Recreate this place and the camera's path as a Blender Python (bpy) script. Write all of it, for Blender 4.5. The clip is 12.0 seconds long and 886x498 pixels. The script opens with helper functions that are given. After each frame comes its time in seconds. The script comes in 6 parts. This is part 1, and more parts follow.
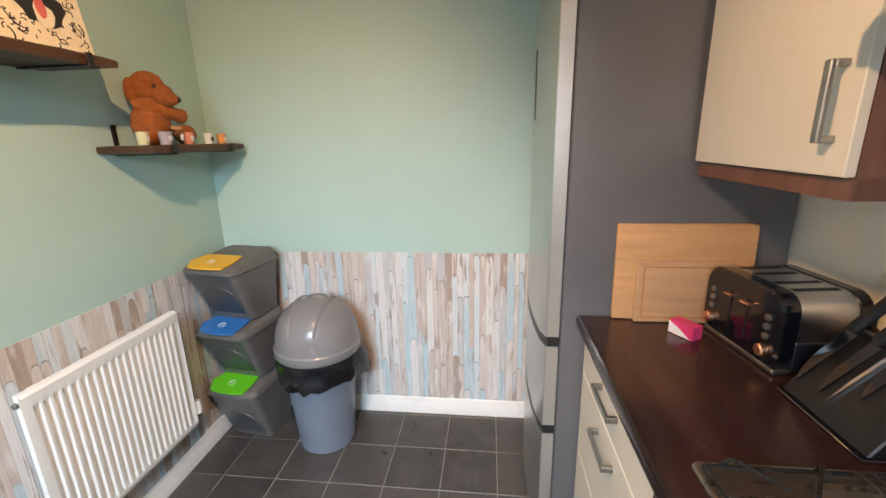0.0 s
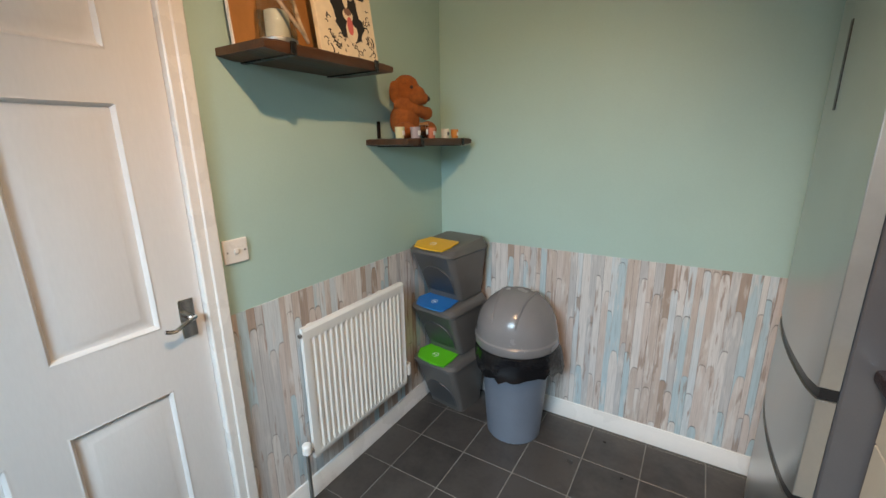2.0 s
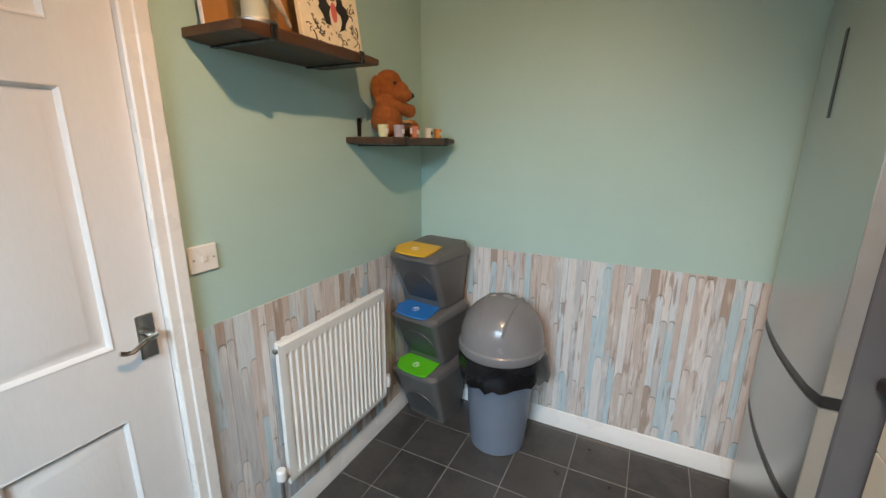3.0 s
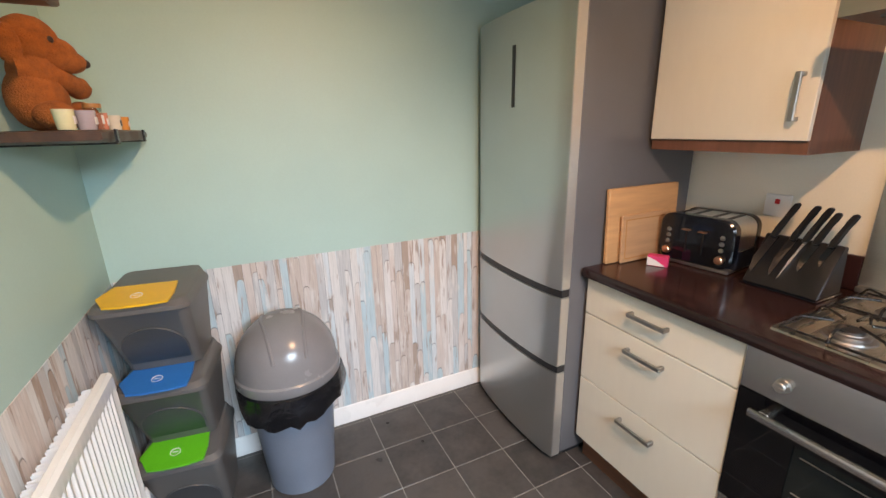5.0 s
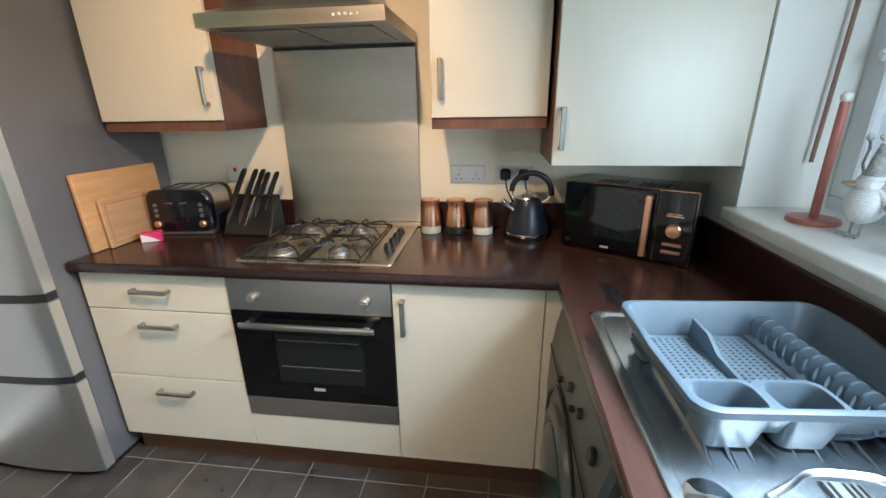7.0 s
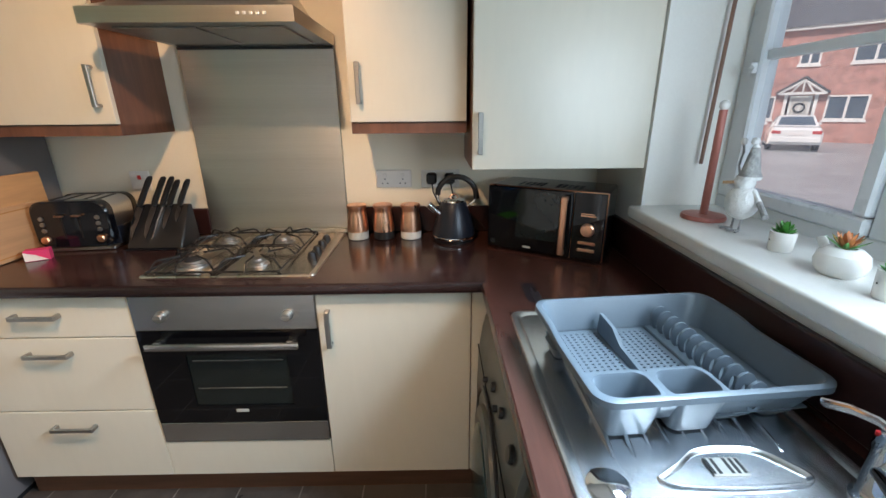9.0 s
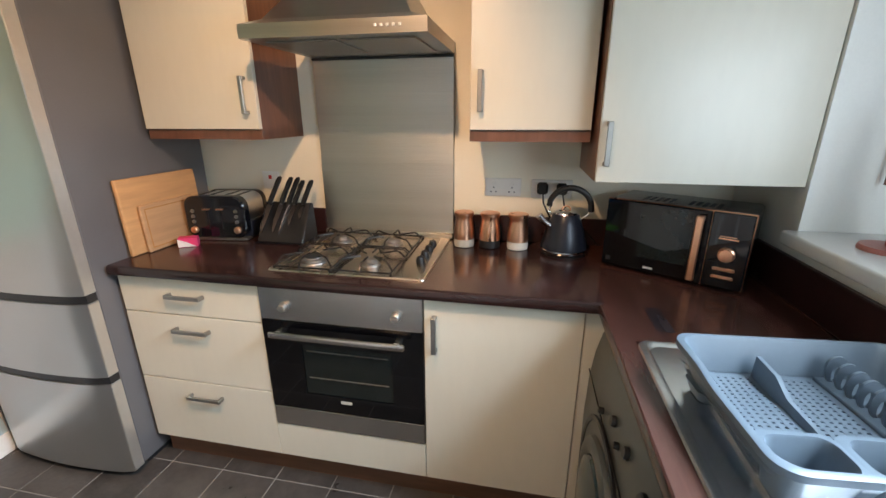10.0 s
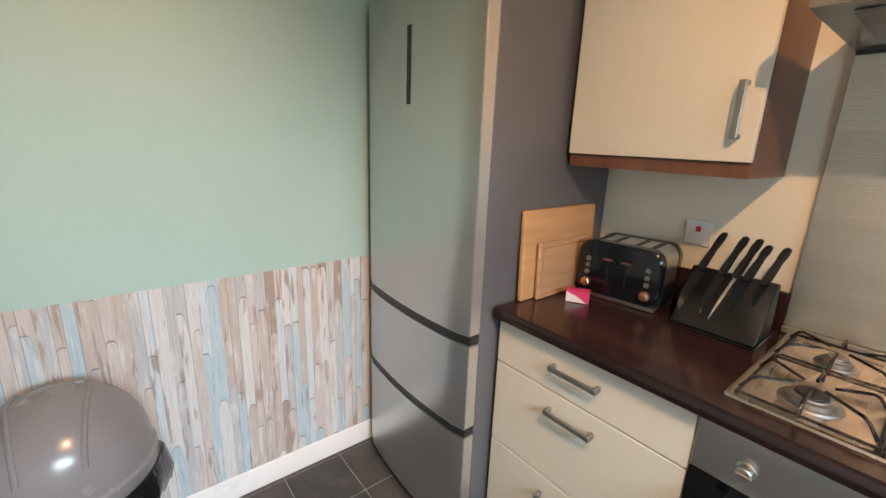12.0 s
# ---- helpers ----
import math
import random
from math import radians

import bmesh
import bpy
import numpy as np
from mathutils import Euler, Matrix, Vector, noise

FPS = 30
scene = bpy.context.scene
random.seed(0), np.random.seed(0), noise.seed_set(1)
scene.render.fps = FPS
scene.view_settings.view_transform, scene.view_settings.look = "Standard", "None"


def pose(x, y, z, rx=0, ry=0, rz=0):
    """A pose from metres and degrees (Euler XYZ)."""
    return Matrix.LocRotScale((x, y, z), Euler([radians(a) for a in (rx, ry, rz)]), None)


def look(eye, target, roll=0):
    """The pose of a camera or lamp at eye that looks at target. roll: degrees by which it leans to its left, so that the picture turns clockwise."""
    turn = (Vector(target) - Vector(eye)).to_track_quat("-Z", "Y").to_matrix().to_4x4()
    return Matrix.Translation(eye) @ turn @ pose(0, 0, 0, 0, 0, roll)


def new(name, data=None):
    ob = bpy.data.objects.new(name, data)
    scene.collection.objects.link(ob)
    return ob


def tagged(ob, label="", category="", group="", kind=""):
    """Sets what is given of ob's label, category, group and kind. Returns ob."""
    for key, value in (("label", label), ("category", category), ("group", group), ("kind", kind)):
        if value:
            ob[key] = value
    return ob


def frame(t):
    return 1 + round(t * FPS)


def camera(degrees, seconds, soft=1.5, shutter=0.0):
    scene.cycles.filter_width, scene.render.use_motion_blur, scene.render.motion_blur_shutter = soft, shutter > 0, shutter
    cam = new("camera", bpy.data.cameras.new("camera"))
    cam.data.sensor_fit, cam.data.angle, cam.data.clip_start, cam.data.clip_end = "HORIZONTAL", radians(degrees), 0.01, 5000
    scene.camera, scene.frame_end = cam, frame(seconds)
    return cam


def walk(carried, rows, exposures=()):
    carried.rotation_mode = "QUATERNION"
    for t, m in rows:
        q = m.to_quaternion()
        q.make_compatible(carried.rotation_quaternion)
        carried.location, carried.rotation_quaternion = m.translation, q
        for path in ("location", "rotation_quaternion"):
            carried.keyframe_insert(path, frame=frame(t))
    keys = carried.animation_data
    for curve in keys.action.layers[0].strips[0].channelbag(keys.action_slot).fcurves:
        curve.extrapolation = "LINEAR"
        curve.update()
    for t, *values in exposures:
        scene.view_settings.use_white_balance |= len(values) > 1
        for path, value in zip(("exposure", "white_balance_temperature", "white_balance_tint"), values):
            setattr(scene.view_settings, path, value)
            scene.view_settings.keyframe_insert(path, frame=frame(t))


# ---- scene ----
cam = camera(93.8, 12.0)
PATH = [
    (0, (-0.03, -0.037, 1.469), (-0.252, 1.882, 0.953), -1.3),
    (0.5, (-0.096, -0.062, 1.453), (-0.797, 1.726, 0.894), -1.7),
    (1, (-0.129, -0.076, 1.438), (-1.079, 1.585, 0.854), -1.7),
    (1.5, (-0.138, -0.078, 1.434), (-1.162, 1.545, 0.868), -1.5),
    (2, (-0.165, -0.071, 1.456), (-1.185, 1.574, 0.951), -0.8),
    (2.5, (-0.21, -0.066, 1.479), (-1.187, 1.614, 1.008), -0.4),
    (2.7, (-0.239, -0.061, 1.466), (-1.187, 1.634, 0.987), -0.0),
    (4.5, (-0.729, 0.146, 1.422), (-0.465, 2.052, 0.878), -0.3),
    (5, (-0.901, 0.067, 1.453), (-0.086, 1.804, 0.891), -1.4),
    (5.5, (-0.937, -0.079, 1.44), (0.331, 1.363, 0.878), -1.0),
    (6, (-0.964, -0.183, 1.448), (0.65, 0.829, 0.841), -0.8),
    (6.5, (-0.966, -0.262, 1.439), (0.837, 0.325, 0.803), -0.8),
    (7, (-0.973, -0.328, 1.425), (0.903, -0.073, 0.78), -0.9),
    (7.5, (-0.969, -0.358, 1.427), (0.921, -0.33, 0.773), -0.6),
    (7.7, (-0.972, -0.37, 1.423), (0.921, -0.41, 0.778), -0.6),
    (9.3, (-0.949, -0.386, 1.433), (0.948, -0.389, 0.799), -0.4),
    (9.5, (-0.942, -0.361, 1.43), (0.956, -0.27, 0.807), -0.3),
    (10, (-0.929, -0.285, 1.441), (0.938, 0.085, 0.826), -0.2),
    (10.5, (-0.911, -0.211, 1.437), (0.876, 0.454, 0.835), 0.2),
    (11, (-0.882, -0.086, 1.438), (0.773, 0.869, 0.848), 0.4),
    (11.5, (-0.817, 0.122, 1.424), (0.661, 1.346, 0.863), 1.0),
    (12, (-0.657, 0.382, 1.418), (0.561, 1.884, 0.91), 2.2),
]
walk(cam, [(t, look(eye, target, roll)) for t, eye, target, roll in PATH], exposures=[(0.0, -0.08, 6900, 22), (0.6, -0.45, 6850, 19), (1.2, -0.66, 6750, 17), (2.7, -0.66, 6650, 16), (4.3, -0.12, 7400, 28), (5.0, -0.12, 6950, 25), (5.5, -0.10, 6750, 23), (6.5, 0.02, 6450, 17), (7.5, -0.04, 6450, 15), (9.5, -0.16, 6800, 21), (10.5, -0.04, 6950, 22), (11.0, -0.14, 6500, 15), (11.5, -0.22, 6400, 12), (12.0, -0.18, 6900, 22)])

# ---------- light ----------
world = bpy.data.worlds.new("sky")
scene.world = world
world.use_nodes = True
wn, wl = world.node_tree.nodes, world.node_tree.links
sky = wn.new("ShaderNodeTexSky")
sky.sky_type, sky.sun_disc, sky.sun_elevation, sky.sun_rotation = "NISHITA", False, radians(32), radians(60)
sky.dust_density = 4.0
wl.new(sky.outputs[0], wn["Background"].inputs[0])
wn["Background"].inputs[1].default_value = 0.15


def lamp(name, kind, energy, color, matrix, **props):
    data = bpy.data.lights.new(name, kind)
    data.energy, data.color = energy, color
    ob = new(name, data)
    ob.matrix_basis = matrix
    return data


sun = lamp("sun", "SUN", 5.0, (1.0, 0.95, 0.88), look((0, 0, 0), (0.5, -0.5, -0.75)))
sun.angle = radians(12)
daylight = lamp("window_daylight", "AREA", 25.5, (0.58, 0.84, 1.0), look((-0.45, -1.25, 1.93), (-0.76, 1.05, 0.10)))
daylight.shape, daylight.size, daylight.size_y = "RECTANGLE", 0.9, 0.26
daylight.spread = radians(78)
skylight = lamp("window_skylight", "AREA", 14.0, (0.66, 0.88, 1.0), look((-0.66, -1.275, 1.45), (0.75, 0.1, 1.05)))
skylight.shape, skylight.size, skylight.size_y = "RECTANGLE", 0.62, 0.60
SPOT_A, SPOT_B = Vector((-0.385, 0.215, 2.280)), Vector((-0.555, 0.050, 2.270))     # the two heads of the ceiling bar
spot_a = lamp("spot_light_north", "SPOT", 98.0, (1.0, 0.64, 0.34), look(SPOT_A, (-1.15, 1.55, 0.72)))
spot_a.spot_size, spot_a.spot_blend, spot_a.shadow_soft_size = radians(116), 0.9, 0.02
spot_b = lamp("spot_light_east", "SPOT", 82.0, (1.0, 0.65, 0.35), look(SPOT_B, (0.76, 0.70, 0.66)))
spot_b.spot_size, spot_b.spot_blend, spot_b.shadow_soft_size = radians(98), 0.8, 0.02


# ---------- materials ----------
def mat(name, color, rough=0.5, metal=0.0, var=0.12, scale=12.0, fine=90.0, bump=0.03, stretch=(1, 1, 1), rvar=0.1, coat=0.0, dark=None, objvar=0.0):
    """Base colour with broad and fine variation, uneven gloss and a little relief."""
    m = bpy.data.materials.new(name)
    m.use_nodes = True
    nt = m.node_tree
    n, l = nt.nodes, nt.links
    b = n["Principled BSDF"]
    b.inputs["Roughness"].default_value, b.inputs["Metallic"].default_value = rough, metal
    b.inputs["Coat Weight"].default_value = coat
    geo = n.new("ShaderNodeNewGeometry")
    mp = n.new("ShaderNodeMapping")
    mp.inputs["Scale"].default_value = stretch
    l.new(geo.outputs["Position"], mp.inputs[0])
    big, small = n.new("ShaderNodeTexNoise"), n.new("ShaderNodeTexNoise")
    big.inputs["Scale"].default_value, small.inputs["Scale"].default_value = scale, fine
    big.inputs["Detail"].default_value = 5
    small.inputs["Detail"].default_value = 3
    l.new(mp.outputs[0], big.inputs[0])
    l.new(mp.outputs[0], small.inputs[0])
    add = n.new("ShaderNodeMath")
    add.operation = "MULTIPLY_ADD"
    l.new(small.outputs[0], add.inputs[0])
    add.inputs[1].default_value = 0.4
    l.new(big.outputs[0], add.inputs[2])
    fac = add
    if objvar:
        info = n.new("ShaderNodeObjectInfo")
        more = n.new("ShaderNodeMath")
        more.operation = "MULTIPLY_ADD"
        l.new(info.outputs["Random"], more.inputs[0])
        more.inputs[1].default_value = objvar
        l.new(add.outputs[0], more.inputs[2])
        fac = more
    ramp = n.new("ShaderNodeValToRGB")
    lo = dark or tuple(c * (1 - 2 * var) for c in color)
    hi = tuple(min(1, c * (1 + var)) for c in color)
    ramp.color_ramp.elements[0].position, ramp.color_ramp.elements[0].color = 0.4, (*lo, 1)
    ramp.color_ramp.elements[1].position, ramp.color_ramp.elements[1].color = 0.95 + objvar * 0.6, (*hi, 1)
    l.new(fac.outputs[0], ramp.inputs[0])
    l.new(ramp.outputs[0], b.inputs["Base Color"])
    mr = n.new("ShaderNodeMapRange")
    mr.inputs["To Min"].default_value, mr.inputs["To Max"].default_value = max(0.02, rough - rvar), min(1, rough + rvar)
    l.new(big.outputs[0], mr.inputs[0])
    l.new(mr.outputs[0], b.inputs["Roughness"])
    if bump:
        bp = n.new("ShaderNodeBump")
        bp.inputs["Strength"].default_value, bp.inputs["Distance"].default_value = bump, 0.01
        l.new(small.outputs[0], bp.inputs["Height"])
        l.new(bp.outputs[0], b.inputs["Normal"])
    return m


def glass(name, tint=(1, 1, 1), rough=0.0, film=0.0):
    m = bpy.data.materials.new(name)
    m.use_nodes = True
    n, l = m.node_tree.nodes, m.node_tree.links
    gl, tr, mix, lw = n.new("ShaderNodeBsdfGlossy"), n.new("ShaderNodeBsdfTransparent"), n.new("ShaderNodeMixShader"), n.new("ShaderNodeLayerWeight")
    power, fr = n.new("ShaderNodeMath"), n.new("ShaderNodeMath")
    power.operation, fr.operation = "POWER", "MULTIPLY_ADD"
    l.new(lw.outputs["Facing"], power.inputs[0])
    power.inputs[1].default_value, fr.inputs[1].default_value, fr.inputs[2].default_value = 4.0, 0.55, 0.03
    l.new(power.outputs[0], fr.inputs[0])
    gl.inputs["Roughness"].default_value = rough
    tr.inputs[0].default_value = (*tint, 1)
    l.new(fr.outputs[0], mix.inputs[0])
    l.new(tr.outputs[0], mix.inputs[1])
    l.new(gl.outputs[0], mix.inputs[2])
    out = mix
    # film: a white translucent veil mixed in to imitate bright haze on wet glass
    if film:
        out, haze, tex = n.new("ShaderNodeMixShader"), n.new("ShaderNodeBsdfTranslucent"), n.new("ShaderNodeTexNoise")
        haze.inputs[0].default_value = (0.9, 0.92, 0.93, 1)
        tex.inputs["Scale"].default_value = 7.0
        amount = n.new("ShaderNodeMapRange")
        amount.inputs["To Min"].default_value, amount.inputs["To Max"].default_value = film * 0.5, film * 1.6
        geo = n.new("ShaderNodeNewGeometry")
        l.new(geo.outputs["Position"], tex.inputs[0])
        l.new(tex.outputs[0], amount.inputs[0])
        l.new(amount.outputs[0], out.inputs[0])
        l.new(mix.outputs[0], out.inputs[1])
        l.new(haze.outputs[0], out.inputs[2])
    l.new(out.outputs[0], n["Material Output"].inputs[0])
    return m


def plank_paper(name, axis):
    """Printed wallpaper of narrow weathered boards: random widths, random lengths, grain and dark gaps."""
    m = bpy.data.materials.new(name)
    m.use_nodes = True
    n, l = m.node_tree.nodes, m.node_tree.links
    b = n["Principled BSDF"]
    b.inputs["Roughness"].default_value = 0.6
    geo, sep = n.new("ShaderNodeNewGeometry"), n.new("ShaderNodeSeparateXYZ")
    l.new(geo.outputs["Position"], sep.inputs[0])

    def math_node(op, a, bb, c=None):
        k = n.new("ShaderNodeMath")
        k.operation = op
        for i, v in enumerate((a, bb, c)):
            if v is None:
                continue
            if isinstance(v, (int, float)):
                k.inputs[i].default_value = v
            else:
                l.new(v, k.inputs[i])
        return k.outputs[0]

    def voro(w, feature):
        v = n.new("ShaderNodeTexVoronoi")
        v.voronoi_dimensions, v.feature = "1D", feature
        v.inputs["Scale"].default_value, v.inputs["Randomness"].default_value = 1.0, 0.75
        l.new(w, v.inputs["W"])
        return v

    def mix_rgb(fac, a, bb):
        k = n.new("ShaderNodeMixRGB")
        l.new(fac, k.inputs[0])
        for i, v in ((1, a), (2, bb)):
            if isinstance(v, tuple):
                k.inputs[i].default_value = (*v, 1)
            else:
                l.new(v, k.inputs[i])
        return k.outputs[0]

    def step(value, lo, hi, a=0.0, bb=1.0):
        k = n.new("ShaderNodeMapRange")
        k.interpolation_type = "SMOOTHSTEP"
        l.new(value, k.inputs[0])
        for name_, v in (("From Min", lo), ("From Max", hi), ("To Min", a), ("To Max", bb)):
            k.inputs[name_].default_value = v
        return k.outputs[0]

    def fibre(shift, scale, detail=4.0):
        mp, off, tex = n.new("ShaderNodeMapping"), n.new("ShaderNodeVectorMath"), n.new("ShaderNodeTexNoise")
        mp.inputs["Scale"].default_value = scale
        off.operation = "MULTIPLY_ADD"
        l.new(shift, off.inputs[0])
        off.inputs[1].default_value = (3, 3, 3)
        l.new(geo.outputs["Position"], off.inputs[2])
        l.new(off.outputs[0], mp.inputs[0])
        tex.inputs["Scale"].default_value, tex.inputs["Detail"].default_value, tex.inputs["Roughness"].default_value = 1.0, detail, 0.6
        l.new(mp.outputs[0], tex.inputs[0])
        return tex.outputs[0]
    u = math_node("MULTIPLY", sep.outputs[axis], 32.0)
    cell, edge = voro(u, "F1"), voro(u, "DISTANCE_TO_EDGE")
    rnd = n.new("ShaderNodeSeparateColor")
    l.new(cell.outputs["Color"], rnd.inputs[0])
    across = math_node("SUBTRACT", u, cell.outputs["W"])
    square = math_node("MULTIPLY", across, across)
    bow = math_node("MULTIPLY", math_node("MULTIPLY", square, square), 0.9)          # rounded board ends
    v = math_node("ADD", math_node("MULTIPLY_ADD", rnd.outputs[0], 37.0, math_node("MULTIPLY", sep.outputs[2], 2.1)), bow)
    cell2, edge2 = voro(v, "F1"), voro(v, "DISTANCE_TO_EDGE")
    rnd2 = n.new("ShaderNodeSeparateColor")
    l.new(cell2.outputs["Color"], rnd2.inputs[0])
    comb = n.new("ShaderNodeCombineXYZ")
    l.new(rnd.outputs[1], comb.inputs[0])
    l.new(rnd2.outputs[1], comb.inputs[1])
    wn_ = n.new("ShaderNodeTexWhiteNoise")
    l.new(comb.outputs[0], wn_.inputs["Vector"])
    ramp = n.new("ShaderNodeValToRGB")
    cr = ramp.color_ramp
    cr.interpolation = "CONSTANT"
    stops = [(0.0, (0.60, 0.53, 0.49)), (0.20, (0.67, 0.65, 0.63)), (0.38, (0.45, 0.57, 0.61)), (0.50, (0.54, 0.46, 0.41)), (0.66, (0.51, 0.51, 0.51)), (0.80, (0.39, 0.30, 0.245)), (0.89, (0.60, 0.65, 0.67))]
    cr.elements[0].position, cr.elements[0].color = stops[0][0], (*stops[0][1], 1)
    cr.elements[1].position, cr.elements[1].color = stops[-1][0], (*stops[-1][1], 1)
    for p, c in stops[1:-1]:
        cr.elements.new(p).color = (*c, 1)
    l.new(wn_.outputs["Value"], ramp.inputs[0])
    worn = fibre(wn_.outputs["Color"], (26, 26, 5.5))
    bare = fibre(rnd.outputs[2], (34, 34, 4.0))
    grain = fibre(wn_.outputs["Color"], (210, 210, 9.0), 5.0)
    col = mix_rgb(step(worn, 0.50, 0.66, 0.0, 0.75), ramp.outputs[0], (0.68, 0.655, 0.63))
    col = mix_rgb(step(bare, 0.575, 0.66, 0.0, 0.80), col, (0.345, 0.250, 0.200))
    side = step(edge.outputs["Distance"], 0.015, 0.075, 1.0, 0.0)
    side = math_node("MULTIPLY", side, math_node("MULTIPLY", step(across, -0.02, 0.02), step(rnd.outputs[1], 0.30, 0.75, 0.12, 1.0)))
    end = math_node("MULTIPLY", step(edge2.outputs["Distance"], 0.002, 0.011, 1.0, 0.0), step(rnd2.outputs[2], 0.2, 0.7, 0.25, 0.9))
    gap = math_node("SUBTRACT", 1.0, math_node("MAXIMUM", side, end))
    tone = math_node("MULTIPLY", math_node("MULTIPLY_ADD", gap, 0.62, 0.38), step(grain, 0.30, 0.62, 0.86, 1.06))
    mul = n.new("ShaderNodeVectorMath")
    mul.operation = "SCALE"
    l.new(col, mul.inputs[0])
    l.new(tone, mul.inputs["Scale"])
    l.new(mul.outputs[0], b.inputs["Base Color"])
    bp = n.new("ShaderNodeBump")
    bp.inputs["Strength"].default_value, bp.inputs["Distance"].default_value = 0.12, 0.002
    l.new(gap, bp.inputs["Height"])
    l.new(bp.outputs[0], b.inputs["Normal"])
    return m


def staves(name, light, dark, axis, width, rough, coat=0.0):
    """Laminate worktop printed with long timber staves."""
    m = mat(name, light, rough, var=0.3, scale=7, fine=60, bump=0.01, stretch=(1, 0.12, 1) if axis == 0 else (0.12, 1, 1), dark=dark, coat=coat)
    n, l = m.node_tree.nodes, m.node_tree.links
    geo, sep, vo = n.new("ShaderNodeNewGeometry"), n.new("ShaderNodeSeparateXYZ"), n.new("ShaderNodeTexVoronoi")
    l.new(geo.outputs["Position"], sep.inputs[0])
    k = n.new("ShaderNodeMath")
    k.operation = "MULTIPLY"
    l.new(sep.outputs[axis], k.inputs[0])
    k.inputs[1].default_value = 1 / width
    vo.voronoi_dimensions = "1D"
    vo.inputs["Scale"].default_value = 1
    vo.inputs["Randomness"].default_value = 0.2
    l.new(k.outputs[0], vo.inputs["W"])
    b = n["Principled BSDF"]
    old = b.inputs["Base Color"].links[0].from_socket
    sc = n.new("ShaderNodeSeparateColor")
    l.new(vo.outputs["Color"], sc.inputs[0])
    mr = n.new("ShaderNodeMapRange")
    l.new(sc.outputs[0], mr.inputs[0])
    mr.inputs["To Min"].default_value, mr.inputs["To Max"].default_value = 0.75, 1.5
    mul = n.new("ShaderNodeVectorMath")
    mul.operation = "SCALE"
    l.new(old, mul.inputs[0])
    l.new(mr.outputs[0], mul.inputs["Scale"])
    l.new(mul.outputs[0], b.inputs["Base Color"])
    return m


M_MINT = mat("mint_emulsion", (0.415, 0.585, 0.53), 0.55, var=0.03, scale=2, fine=160, bump=0.05)
M_CREAMWALL = mat("cream_emulsion", (0.84, 0.78, 0.64), 0.6, var=0.03, scale=2, fine=160, bump=0.05)
M_WHITEWALL = mat("white_emulsion", (0.80, 0.79, 0.74), 0.6, var=0.03, scale=2, fine=160, bump=0.04)
M_CEIL = mat("ceiling_white", (0.82, 0.81, 0.78), 0.8, var=0.02, scale=3, bump=0.05)
M_PAPER_N = plank_paper("board_wallpaper_x", 0)
M_PAPER_W = plank_paper("board_wallpaper_y", 1)
M_GLOSSWHITE = mat("white_gloss_paint", (0.80, 0.78, 0.75), 0.28, var=0.03, scale=5, fine=120, bump=0.02)
M_DOORPAINT = mat("door_satin_paint", (0.76, 0.75, 0.74), 0.35, var=0.03, scale=4, fine=140, bump=0.03, stretch=(1, 1, 0.25))
M_RAD = mat("radiator_enamel", (0.80, 0.79, 0.76), 0.22, var=0.02, bump=0)
M_TILE = mat("slate_vinyl_tile", (0.058, 0.051, 0.047), 0.33, var=0.25, scale=9, fine=45, bump=0.10, dark=(0.024, 0.022, 0.022), rvar=0.14, objvar=0.35)
M_GROUT = mat("pale_grout", (0.24, 0.225, 0.21), 0.8, var=0.2, scale=14)
M_CREAM = mat("cream_cabinet_door", (0.71, 0.665, 0.56), 0.32, var=0.025, scale=3, fine=40, bump=0.01, stretch=(1, 1, 0.3))
M_WALNUT = mat("red_walnut_board", (0.20, 0.085, 0.050), 0.38, var=0.25, scale=7, fine=60, bump=0.02, stretch=(1, 1, 0.12))
M_KICK = mat("walnut_plinth", (0.17, 0.075, 0.042), 0.42, var=0.25, scale=7, fine=60, bump=0.02, stretch=(1, 0.12, 1))
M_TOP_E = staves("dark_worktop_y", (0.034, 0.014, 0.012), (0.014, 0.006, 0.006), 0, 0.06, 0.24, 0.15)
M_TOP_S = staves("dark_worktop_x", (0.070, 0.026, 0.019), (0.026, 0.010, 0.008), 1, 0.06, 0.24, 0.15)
M_STAVE = mat("dark_stave_print", (0.020, 0.014, 0.016), 0.26, var=0.25, scale=8, fine=60, bump=0.01, stretch=(0.15, 1, 1))
M_UPSTAND = mat("dark_upstand", (0.036, 0.013, 0.012), 0.3, var=0.25, scale=6, fine=60, bump=0.01)
M_STEEL = mat("brushed_steel", (0.62, 0.61, 0.59), 0.24, 1.0, var=0.03, scale=3, fine=60, bump=0.0, stretch=(1, 0.05, 3), rvar=0.05)
M_SPLASH = mat("brushed_splashback_steel", (0.60, 0.60, 0.58), 0.34, 1.0, var=0.08, scale=3, fine=150, bump=0.20, stretch=(1, 0.02, 4), rvar=0.05)
M_STEELH = mat("hood_steel", (0.52, 0.50, 0.47), 0.30, 1.0, var=0.06, scale=8, fine=70, bump=0.0, stretch=(1, 0.05, 5), rvar=0.05)
M_SINK = mat("sink_steel", (0.82, 0.84, 0.87), 0.24, 1.0, var=0.06, scale=14, fine=90, bump=0.01, stretch=(0.1, 1, 1), rvar=0.08)
M_NICKEL = mat("satin_nickel", (0.40, 0.385, 0.36), 0.42, 1.0, var=0.08, scale=20, bump=0)
M_EDGE = mat("pale_metal_edge", (0.66, 0.63, 0.58), 0.38, 0.8, var=0.03, bump=0)
